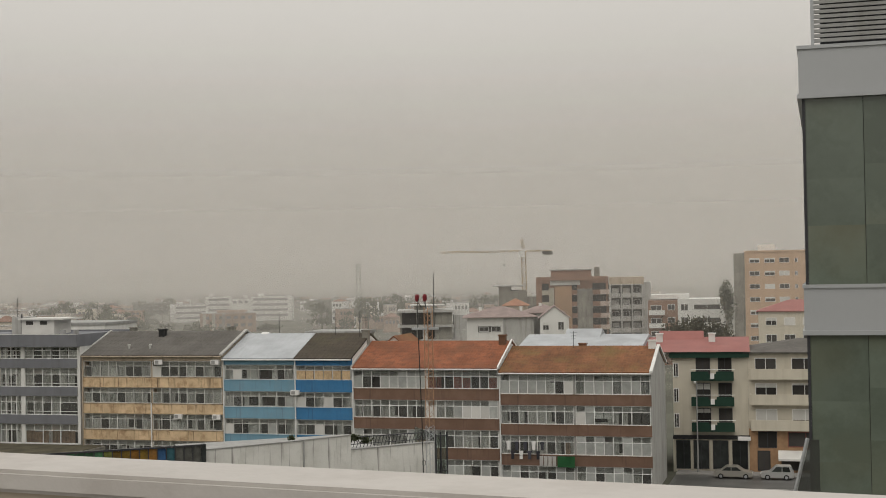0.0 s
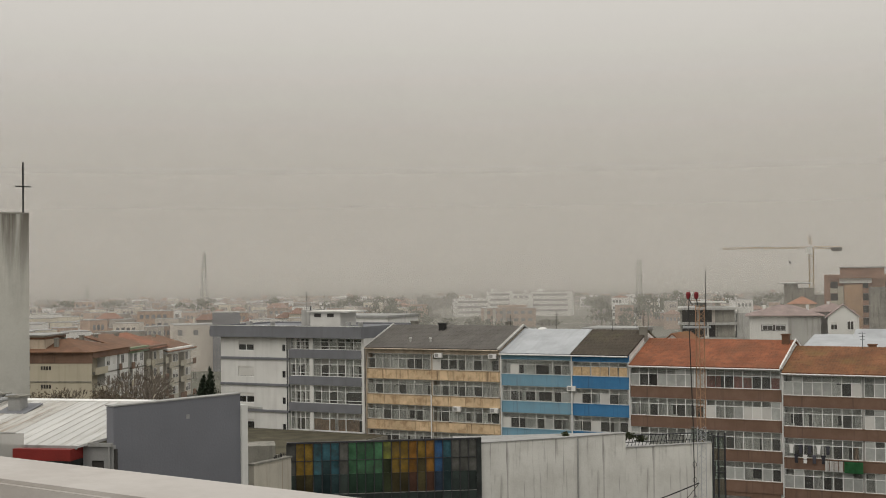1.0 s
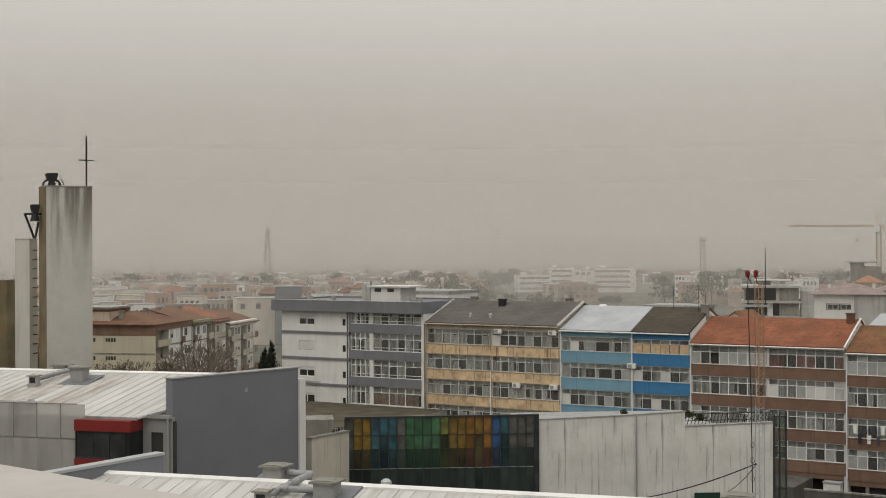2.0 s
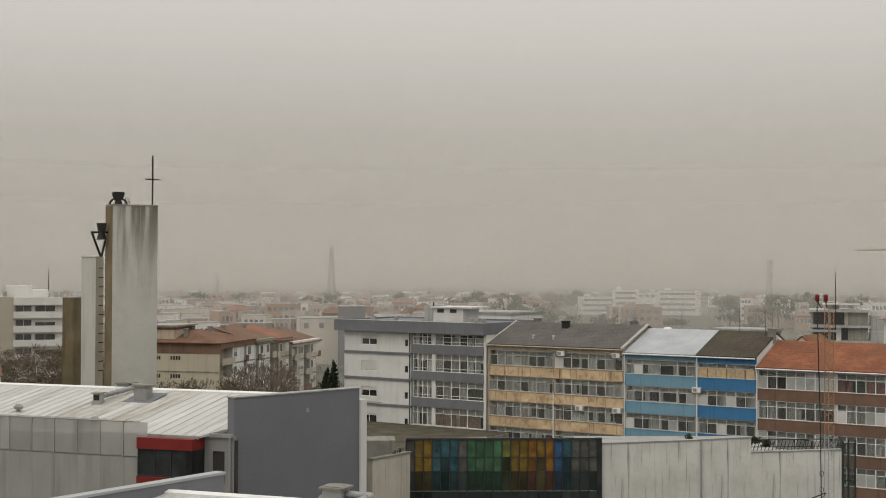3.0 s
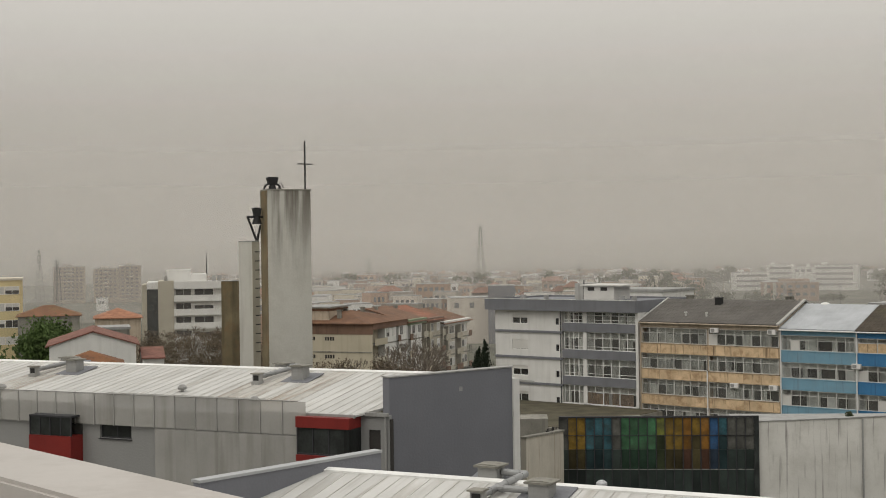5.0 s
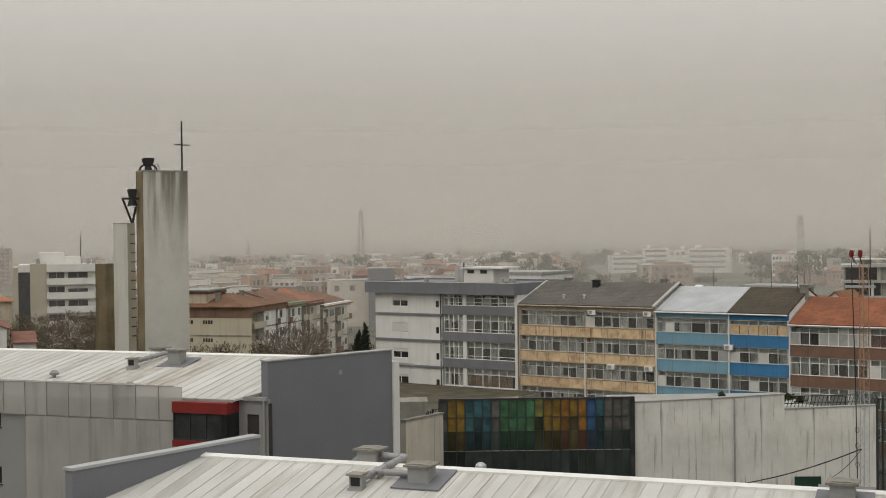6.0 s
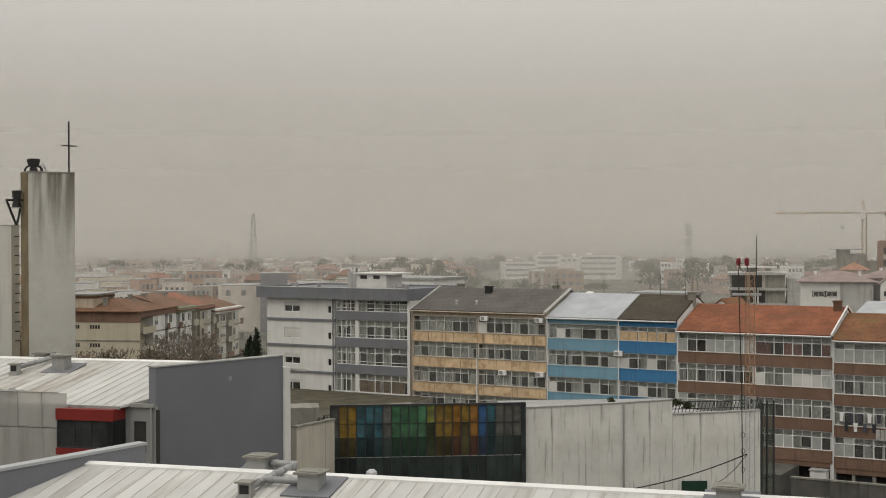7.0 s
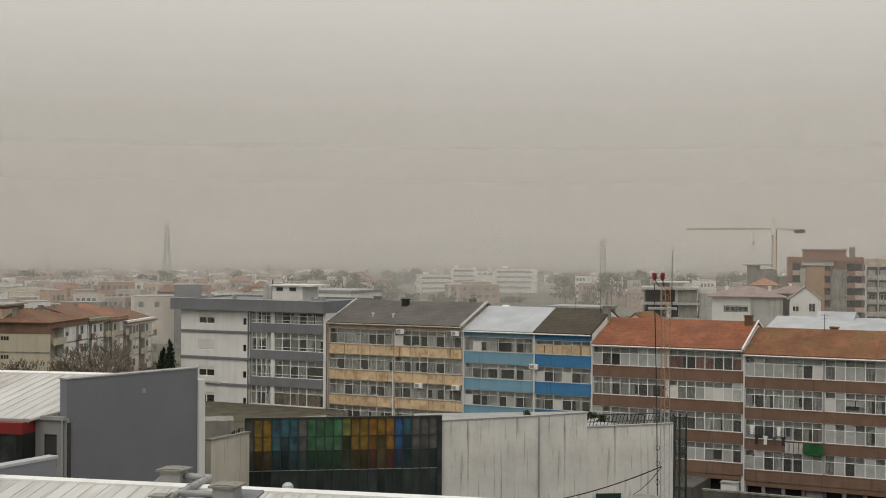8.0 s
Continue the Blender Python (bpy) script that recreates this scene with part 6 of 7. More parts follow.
# yard at the foot of the terrace
tagged(one("yard", "asphalt", None, -46.4, -16.0, 105.1, 125.8, PIT - 0.01, PIT + 0.03), "dark tarmac yard before the terrace", "yard", kind="structure")
yw_ = thing("yard_wall", "low grey wall with a pale coping in the yard", "wall", pose(-32.5, 117.5, 0), kind="structure")
one("wall", "dark_concrete", yw_, 0, 16.4, 0, 0.25, PIT, -2.1)
one("coping", "dirty_concrete", yw_, -0.05, 16.4, -0.06, 0.31, -2.097, -1.95)
sh = thing("shed", "small white utility box in the yard", "shed", pose(-32.2, 122.6, 0))
one("body", "white_render", sh, 0, 1.5, 0, 1.0, PIT, -2.2)
one("lid", "cowl", sh, -0.08, 1.58, -0.08, 1.08, -2.197, -2.1)
tagged(one("annex", "dark_concrete", None, -45.5, -34.0, 119.5, 125.7, PIT, -2.3), "low dark concrete annex at the foot of the flats", "building")

# sheds and roofs behind the terrace
zb = thing("workshop", "long workshop with a pale zinc roof behind the terrace", "building", pose(-32.0, 139.5, 0))
one("wall", "white_render", zb, 0, 13, 0.2, 14, G, 11.0)
bm = bmesh.new()
prism(bm, [(0, 11.05), (14, 11.05), (7, 12.3)], "x", -0.3, 13.2)
part("roof", bm, "zinc", zb)
bm = bmesh.new()
prism(bm, [(5, 11.8), (10, 11.8), (7.2, 12.9)], "x", 4, 8.0)
part("roof_lantern", bm, "zinc", zb)
house("house", "white gable of a small house behind the terrace", pose(-47.6, 139.5, 0), 3.0, 6, 11.2, "white_render", "gable_front", "brown_tiles", 1.2)
house("house", "flat-roofed grey house behind the blue flats", pose(-57.5, 142, 0), 6.5, 5, 12.6, "dirty_concrete", "flat", "cowl")
house("house", "pale flat-roofed house behind the yellow flats", pose(-98.0, 148, 0), 11.0, 8, 13.6, "white_render", "flat", "cowl")


# rooftop antennas of the terrace
def antenna(x, y, z, h, kind=0):
    a = thing("antenna", "thin rooftop television antenna", "antenna", pose(x, y, z, 0, 0, rng.uniform(0, 90)), "roof antennas")
    bm = bmesh.new()
    rod(bm, (0, 0, -0.8), (0, 0, h), 0.03, 5)
    part("pole", bm, "iron", a)
    for k in range(3):
        bm = bmesh.new()
        rod(bm, (-0.45 + 0.1 * k, 0, h - 0.15 - 0.3 * k), (0.45 - 0.1 * k, 0, h - 0.15 - 0.3 * k), 0.018, 4)
        part("rod", bm, "iron", a)


for x, y, z, h in ((-56.8, 132.5, 12.9, 2.3), (-50.0, 131.5, 12.8, 2.6), (-47.1, 131.0, 12.6, 3.0), (-46.6, 131.6, 12.6, 2.4), (-62.5, 133, 13.2, 1.5), (-24.5, 131.5, 11.4, 1.9), (-89.5, 133, 15.0, 2.4)):
    antenna(x, y, z, h)
for x in (-72.0, -69.5):
    v = thing("roof_pipe", "short grey vent pipe on the roof", "vent pipe", pose(x, YF + 1.3, 11.7), "roof pipes")
    bm = bmesh.new()
    lathe(bm, [(0.1, -0.1), (0.1, 0.5), (0.17, 0.52), (0.15, 0.66)], 10)
    part("pipe", bm, "alu", v)
tk = thing("water_tank", "small white water tank on the roof ridge", "water tank", pose(-58.3, 132.2, 12.85))
bm = bmesh.new()
lathe(bm, [(0.5, 0), (0.5, 0.35), (0.35, 0.48), (0.1, 0.52)], 16)
part("tank", bm, "trim", tk)


# washing on the lines, and air units of the terrace
def washing():
    for x, w, h, m, z in [(-26.95 + 0.42 * i, 0.36, 1.0, "cloth_white", 0.55) for i in range(4)] + [(-25.2, 1.7, 1.05, "cloth_green", 0.5)]:
        c = thing("towel", {"cloth_white": "white towel drying on a balcony line", "cloth_green": "green blanket drying on a balcony line"}[m], "laundry", pose(x, YF - 0.42, z), "washing on the line")
        bm = bmesh.new()
        g = [[bm.verts.new((w * i / 4, 0.03 * math.sin(i * 2.1 + j), -h * j / 4 + h)) for i in range(5)] for j in range(5)]
        for p, q in zip(g, g[1:]):
            for i in range(4):
                bm.faces.new((p[i], q[i], q[i + 1], p[i + 1]))
        bmesh.ops.solidify(bm, geom=bm.faces[:], thickness=0.02)
        part("cloth", bm, m, c)
    for i in range(9):
        c = thing("garment", "dark garment hanging from a balcony line", "laundry", pose(-30.2 + 0.42 * i, YF - 0.35, 2.1 - 0.9 * (i % 2)), "washing on the line")
        bm = bmesh.new()
        prism(bm, [(0, 0), (0.3, 0), (0.3, 0.5), (0.38, 0.8), (-0.08, 0.8), (0, 0.5)], "y", 0, 0.04)
        part("cloth", bm, "cloth_dark" if i % 3 else "cloth_white", c)
    ln = thing("washing_line", "thin washing line on brackets along a balcony", "washing line", pose(0, 0, 0))
    bm = bmesh.new()
    rod(bm, (-30.4, YF - 0.4, 1.56), (-21.5, YF - 0.4, 1.56), 0.012, 4)
    part("line", bm, "iron", ln)
    for x, z in ((-68.2, 10.3), (-61.7, 10.3), (-66.0, 4.6), (-61.6, 4.6), (-52.8, 7.2)):
        u = thing("air_conditioner", "white air conditioner box on the facade", "air conditioner", pose(x, YF - 0.35, z), "air conditioners")
        one("case", "cloth_white", u, 0, 0.9, 0, 0.3, 0, 0.5)
        one("grille", "cowl", u, 0.1, 0.5, -0.02, -0.002, 0.08, 0.42)


washing()

# ---------------------------------------------------------------- trees
def crown(bm, c, rx, rz, n, s):
    for _ in range(n):
        u, v, w = rng.gauss(0, 0.42), rng.gauss(0, 0.42), rng.gauss(0, 0.42)
        p = Vector((c[0] + rx * u, c[1] + rx * v, c[2] + rz * w))
        q = Euler((rng.uniform(0, 6), rng.uniform(0, 6), rng.uniform(0, 6))).to_matrix()
        k = s * rng.uniform(0.6, 1.4)
        vs = [bm.verts.new(p + q @ Vector(o) * k) for o in ((-0.5, 0, 0), (0, -0.28, 0.08), (0.5, 0, 0), (0, 0.28, 0.08))]
        bm.faces.new(vs)


def tree(label, x, y, z, h, r, leafm="green_leaf", n=2600, s=0.42):
    t = thing("tree", label, "tree", pose(x, y, z), "trees")
    bm = bmesh.new()
    rod(bm, (0, 0, 0), (0.15, 0, h * 0.5), 0.22, 8, 0.13)
    tips = []
    for i in range(7):
        a = i * 0.9 + rng.uniform(0, 0.5)
        e = (math.cos(a) * r * 0.6, math.sin(a) * r * 0.6, h * rng.uniform(0.55, 0.85))
        rod(bm, (0.1, 0, h * rng.uniform(0.3, 0.5)), e, 0.1, 6, 0.03)
        tips.append(e)
    part("trunk", bm, "bark", t)
    bm = bmesh.new()
    for e in tips + [(0, 0, h * 0.82)]:
        crown(bm, e, r * 0.7, h * 0.17, n // 6, s)
    part("crown", bm, leafm, t)


def bare_tree(x, y, z, h, spread, depth=5):
    t = thing("bare_tree", "leafless winter tree with fine grey-brown twigs", "tree", pose(x, y, z), "bare trees")
    bt, bw = bmesh.new(), bmesh.new()

    def grow(p, d, L, r, k):
        q = p + d * L
        r = max(r, 0.026)
        rod(bt if k > 2 else bw, p, q, r, 5 if k > 2 else 3, r * 0.7)
        if k == 0:
            return
        for _ in range(3 if k > 1 else 4):
            e = (d + Vector((rng.gauss(0, spread), rng.gauss(0, spread), rng.gauss(0.12, spread * 0.6)))).normalized()
            grow(q, e, L * rng.uniform(0.6, 0.82), r * 0.62, k - 1)
    grow(Vector((0, 0, 0)), Vector((0, 0, 1)), h * 0.3, 0.16, depth)
    part("trunk", bt, "bark", t)
    tagged(part("twig_crown", bw, "bark", t), kind="stuff")


def hedge(x0, y0, x1, y1, z0, z1, n, m="bark_leaf"):
    h = thing("shrubs", "tangled brown winter shrubs", "shrub", pose(0, 0, 0), kind="stuff")
    bm = bmesh.new()
    for i in range(n):
        u = rng.random()
        crown(bm, (x0 + (x1 - x0) * u, y0 + (y1 - y0) * u + rng.uniform(-2, 2), z0 + (z1 - z0) * rng.random() ** 1.5), 1.3, 0.9, 110, 0.26)
    part("twig_mass", bm, m, h)


M["bark_leaf"] = mat("bark_leaf", (0.15, 0.12, 0.085), 0.95, var=0.35, scale=1.2)

# ---------------------------------------------------------------- old houses and flats beyond the school
def beige_row():
    """A row of old houses with deep loggias, projecting bays and broad tiled roofs."""
    u = Vector((math.cos(radians(109.8)), math.sin(radians(109.8)), 0))
    back = Matrix.Rotation(radians(109.8), 3, "Z") @ Vector((0, 1.2, 0))
    at = Vector((-135.9, 146.2, 0))
    rows = ((14.3, 8.35, "sand_wall", "brown_panel", ((0.3, 4.6), (5.0, 9.6), (10.6, 14.0)), "beige three-storey house with brown tiled roof and deep loggias"),
            (8.5, 8.2, "white_render", "green_band", ((1.6, 6.4),), "pale house with a green eave board and balconies"),
            (8.3, 8.0, "cream_side", "brown_panel", ((1.8, 6.8),), "grey-beige house with a brown eave board and balconies"),
            (14.0, 7.0, "rust_wall", "white_render", ((2.5, 6.0), (9.0, 12.5)), "rust-stained house with a wide white eave"))
    for i, (L, eave, wm, em, bays, lab) in enumerate(rows):
        p = at + back
        b = house("apartment_building", lab, pose(p.x, p.y, 0, 0, 0, 109.8), L - 0.05, 11.8, eave, wm, "hip" if i == 0 else "gable", ("old_brown", "old_brown", "old_orange", "old_brown")[i], 1.75, group="old houses", cat="apartment building", over=1.75 if i else 0.6)
        one("eave_board", em, b, -0.02, L - 0.07, -1.45, -0.03, eave - 0.85, eave - 0.004)
        if i == 0:
            one("eave_tiles", "old_brown", b, -0.3, L - 0.07, -1.6, -0.62, eave - 0.003, eave + 0.12)
        one("end_cheek", wm, b, 0.0, 0.25, -1.25, -0.003, G, eave - 0.853)
        for z in (eave - 3.1, eave - 5.85, eave - 8.6):
            one("floor_slab", "dirty_concrete", b, 0.26, L - 0.08, -1.3, -0.003, z - 0.2, z)
            x = 0.3
            for x0, x1 in bays if i else bays[1:]:
                one("bay", wm if i else "white_render", b, x0, x1, -1.25, -0.003, z + 0.003, z + 2.52)
                window_part(b, x0 + 0.5, z + 0.8, 1.1, 1.35, -1.25, frame="alu", blind=rng.choice((0, 0, 0.5)))
                window_part(b, x1 - 1.7, z + 0.8, 1.2, 1.35, -1.25, frame="white_alu", blind=rng.choice((1, 0.6, 0)))
                if x0 - x > 0.8:
                    one("balcony_front", rng.choice(("brown_panel", "sand_wall", "cream_side")), b, x, x0 - 0.02, -1.7, -1.58, z - 0.15, z + 0.85)
                    one("balcony_floor", "dirty_concrete", b, x, x0 - 0.02, -1.577, -1.303, z - 0.15, z)
                    window_part(b, x + (x0 - x) * 0.25, z + 0.05, min(1.6, (x0 - x) * 0.6), 2.1, frame="dark_alu", blind=rng.choice((0, 0.3, 0)))
                x = x1 + 0.02
            if L - 0.1 - x > 0.6:
                one("balcony_front", rng.choice(("brown_panel", "cream_side", "dirty_concrete")), b, x, L - 0.1, -1.7, -1.58, z - 0.15, z + 0.85)
                one("balcony_floor", "dirty_concrete", b, x, L - 0.1, -1.577, -1.303, z - 0.15, z)
        if i == 0:
            one("end_band", "brown_panel", b, -0.06, -0.003, -1.4, 11.7, eave - 1.55, eave - 0.05, label="brown tiled band under the eave")
            one("end_ledge", "dirty_concrete", b, -0.08, -0.003, -1.2, 11.7, eave - 4.3, eave - 4.15)
            for z in (eave - 2.5, eave - 5.2):
                for yy in (5.0, 8.2):
                    for k in range(4):
                        piece("vent_slot", "interior_shade", b, 0.03, 0.3, 0.55, -0.034, yy + 0.42 * k, z)
            one("roof_house", "beige_wall", b, 1.0, 8.0, 6.3, 11.8, eave, eave + 2.4)
            one("roof_house_band", "old_brown", b, 0.95, 8.05, 6.25, 11.85, eave + 1.9, eave + 2.2)
            one("roof_house_eave", "cowl", b, 0.6, 8.4, 5.9, 12.2, eave + 2.403, eave + 2.6)
        for k in range(3 if L > 10 else 2):
            chimney(b, 2.0 + k * L / 3.2, 5.0 + (k % 2), eave + 1.45, 0.5, 0.5, "dirty_concrete")
        at = at + u * L


M["sand_wall"] = mat("sand_wall", (0.46, 0.415, 0.32), 0.9, var=0.06, scale=0.3, stain=(0.3, 0.26, 0.19), amount=0.3)
M["green_band"] = mat("green_band", (0.20, 0.25, 0.16), 0.85, var=0.1, stain=(0.14, 0.16, 0.1), amount=0.4)
M["old_orange"] = mat("old_orange", (0.23, 0.095, 0.055), 0.9, var=0.25, scale=0.6, fine=6, stain=(0.12, 0.07, 0.045), amount=0.7, streak=False)
M["red_old"] = mat("red_old", (0.18, 0.085, 0.066), 0.9, var=0.3, scale=1.2, fine=6, stain=(0.15, 0.08, 0.05), amount=0.6, streak=False)
beige_row()

for x, y, h in ((-90.5, 104, 8.6), (-95, 106, 8.2), (-101, 114, 8.5), (-105, 110, 6.4)):
    bare_tree(x, y, G, h + 4.6, 0.42)
hedge(-113, 99, -96, 113, G + 4, 6.6, 190)
# paler leaf with distance haze mixed into its colour
M["haze_leaf"] = mat("haze_leaf", (0.10, 0.105, 0.075), 0.9, var=0.3)
M["dull_leaf"] = mat("dull_leaf", (0.07, 0.066, 0.045), 0.9, var=0.35)
M["dark_leaf"] = mat("dark_leaf", (0.022, 0.032, 0.018), 0.9, var=0.3)
cy = thing("cypress", "dark green cypress with two pointed tips", "tree", pose(-98.6, 125.3, G))
for dx, top, wid in ((-0.55, 9.3, 2.2), (0.55, 10.3, 2.0)):
    bm = bmesh.new()
    rod(bm, (dx, 0, 0), (dx, 0, top * 0.6), 0.15, 6, 0.06)
    part("trunk", bm, "bark", cy)
    bm = bmesh.new()
    for k in range(28):
        v = k / 27
        crown(bm, (dx + rng.uniform(-0.15, 0.15), rng.uniform(-0.1, 0.1), 0.8 + v * (top - 0.9)), wid * (1 - v ** 1.5) + 0.12, 0.45, 150, 0.26)
    part("crown", bm, "dark_leaf", cy)


def white_slab():
    m = pose(-201.5, 154.1, 0, 0, 0, 50.5)
    b = thing("apartment_building", "white banded apartment slab with a grey-brown stair tower", "apartment building", m)
    one("wall", "shutter", b, 5.9, 15.2, 0.3, 12, G, 13.9)
    one("stair_tower", "cream_side", b, 3.0, 5.9, -0.2, 12, G, 14.2, label="grey-brown stair tower")
    one("glass_strip", "pane_dark", b, 0.95, 3.0, 0.3, 12, G, 12.7, label="dark glazed strip")
    one("edge_wall", "cream_side", b, 0.0, 0.95, 0.0, 12, G, 13.6)
    one("top_band", "white_render", b, 0.95, 3.0, 0.1, 12, 12.703, 14.0)
    for z0, z1 in ((12.7, 14.1), (10.35, 11.5), (7.75, 8.9), (5.2, 6.35), (2.6, 3.8)):
        one("balcony_band", "white_render", b, 5.903, 15.3, -0.7, 0.3, z0, z1, label="white rendered balcony band")
    for k in range(4):
        z = 11.5 - 2.58 * k - 0.05
        window_part(b, 6.2, z + 0.0, 2.9, 1.2, 0.3, "alu"), window_part(b, 9.6, z + 0.0, 3.6, 1.2, 0.3, "alu", blind=(0, 0.4, 0, 0.3)[k])
    one("roof_house", "white_render", b, 4.5, 9.0, 4, 9, 13.9, 16.2), one("roof_house", "white_render", b, 9.02, 12.0, 4, 9, 13.9, 15.4)
    bm = bmesh.new()
    rod(bm, (12, 5, 13.9), (12, 5, 19.5), 0.12, 6, 0.04)
    part("roof_mast", bm, "iron", b)
    for x in (4.0, 13.0, 14.0):
        one("roof_unit", "cowl", b, x, x + 0.7, 2.0, 3.0, 14.2 if x < 5 else 13.9, 15.1)


white_slab()
bare_tree(-178, 146, G, 11, 0.45), bare_tree(-172, 148, G, 10, 0.45)
hedge(-173, 131, -155, 144, G + 1, 6.6, 240)

M["orange_tiles"] = mat("orange_tiles", (0.31, 0.15, 0.09), 0.85, var=0.25, scale=1.3, fine=6, stain=(0.17, 0.09, 0.06), amount=0.7, streak=False)
h1 = house("house", "white gabled house with a red tiled roof", pose(-117.4, 78.2, 0, 0, 0, 54.5), 8.6, 11, 10.1, "white_render", "gable_front", "red_old", 1.35, over=0.4)
house("house", "small cream annex with a red tiled roof", pose(-112.0, 85.7, 0, 0, 0, 54.5), 2.2, 8, 8.6, "white_render", "gable", "red_old", 0.8)
house("house", "small house with a weathered brown hip roof", pose(-88.0, 59.5, 0, 0, 0, 55), 4.6, 4.6, 10.75, "white_render", "hip", "brown_tiles", 1.15)
house("house", "house with a bright orange tiled roof", pose(-171.0, 122.0, 0, 0, 0, 54), 6.8, 8, 9.5, "beige_wall", "hip", "orange_tiles", 1.5)
house("house", "old house with a dark tiled roof", pose(-186.5, 118.5, 0, 0, 0, 56), 9.5, 8, 9.6, "dirty_concrete", "hip", "brown_tiles", 1.7)
house("house", "old house with a flat grey annex roof", pose(-150.5, 108.0, 0, 0, 0, 55), 4.0, 6, 9.2, "dirty_concrete", "flat", "cowl")
hedge(-150, 108, -140, 122, G + 1, 7.2, 150)
yw = house("apartment_building", "yellow rendered apartment building with window bands", pose(-207.0, 104.0, 0, 0, 0, 57), 24, 12, 15.3, "yellow_wall", "flat", "cream", cat="apartment building")
for k in range(4):
    for i in range(10):
        window_part(yw, 0.6 + i * 2.3, 13.0 - 2.75 * k, 2.25, 1.3, blind=rng.choice((0, 0.5, 1)))
for x, y, h, r in ((-146.5, 97.0, 13.5, 3.0), (-149.0, 89.5, 11.5, 3.2), (-155, 88, 11, 3.0)):
    tree("green leafy tree beside old houses", x, y, G, h, r, n=6000, s=0.5)

# ---------------------------------------------------------------- towards the crane
fb = thing("apartment_building", "unfinished concrete apartment frame with open floors", "apartment building", pose(-80.5, 248.0, 0, 0, 0, 17))
for z in (12.1, 9.2, 6.3, 3.4):
    one("floor_slab", "gable_render", fb, -0.3, 10.8, -0.6, 10, z - 0.45, z)
    for x in (0.2, 3.4, 6.8, 10.1):
        one("column", "dirty_concrete", fb, x, x + 0.35, 0.2, 0.6, z - 2.9, z - 0.453)
    # near-black sheet paints the shade of the open floor
    one("inner_wall", "interior_shade", fb, 0.3, 10.3, 3.0, 3.2, z - 2.9, z - 0.453)
    one("side_wall", "dirty_concrete", fb, 7.2, 10.3, 0.25, 0.5, z - 2.88, z - 0.453)
one("roof_canopy", "shutter", fb, 2.2, 9.0, 1.5, 6.0, 12.95, 13.15), one("roof_core", "dirty_concrete", fb, 3.0, 5.2, 2.0, 5.0, 12.0, 12.947)
one("partition", "shutter", fb, 4.6, 5.6, 0.3, 3.0, 6.3, 8.75), one("partition", "far_wall", fb, 6.2, 7.0, 0.3, 3.0, 9.2, 11.6)
for z, x1 in ((11.0, 13.4), (8.1, 14.2), (5.2, 14.2)):
    one("side_terrace", "gable_render", fb, 10.83, x1, 0.6, 9, z - 2.85, z), one("terrace_rail", "alu", fb, 10.9, x1, 0.62, 0.66, z + 0.003, z + 0.9)

M["ochre_wall"] = mat("ochre_wall", (0.36, 0.235, 0.145), 0.9, var=0.12, stain=(0.25, 0.15, 0.09), amount=0.4)
M["pink_render"] = mat("pink_render", (0.44, 0.36, 0.31), 0.9, var=0.1)
M["pink_tiles"] = mat("pink_tiles", (0.25, 0.195, 0.18), 0.9, var=0.15, scale=0.8, fine=6)
wh = house("house", "large white house with a grey-pink hip roof", pose(-62.5, 232.0, 0, 0, 0, 14), 12.0, 10, 11.1, "white_render", "hip", "pink_tiles", 1.9, cat="house", over=0.8, cols=(2.2, 4.4), rows=(8.6,), win=(1.8, 0.9))
house("house", "white gabled house front with tall windows", pose(-49.2, 233.0, 0, 0, 0, 12), 5.2, 8, 11.0, "white_render", "gable_front", "pink_tiles", 2.0, cols=(0.5, 3.2), rows=(8.8, 5.8), win=(1.1, 1.5))
for x, y in ((2.5, 4.0), (7.0, 5.2), (10.0, 6.0)):
    chimney(wh, x, y, 12.1, 0.5, 0.7, "white_render")
one("wing_wall", "gable_render", wh, 6.6, 12.1, -0.25, -0.003, G, 11.0), one("glazed_strip", "interior_shade", wh, 2.0, 6.2, -0.05, -0.003, 8.5, 9.6)
hw = house("house", "white side wing with a grey-pink hip roof and dormers", pose(-53.5, 240.0, 0, 0, 0, 14), 7.0, 8, 11.6, "white_render", "hip", "pink_tiles", 1.6, over=0.6, cols=(3.4, 5.2), rows=(9.4, 6.6), win=(1.2, 1.4))
chimney(hw, 3.0, 3.0, 12.6, 0.5, 0.7, "white_render")
house("pavilion", "small pavilion with an orange pyramid roof", pose(-70.0, 292, 0, 0, 0, 12), 5.6, 5.6, 11.6, "beige_wall", "hip", "orange_tiles", 1.7, cat="pavilion")
sc = thing("building_shell", "raw concrete building shell with stepped top", "building", pose(-78.2, 322, 0, 0, 0, 12))
for x, w, z in ((0, 3.0, 15.6), (3.02, 4.0, 14.6), (7.04, 3.5, 13.0)):
    one("wall", "dirty_concrete", sc, x, x + w, 0, 10, G, z)
one("slab", "cowl", sc, -1.2, 6.0, -0.4, 10, 15.6, 15.9)

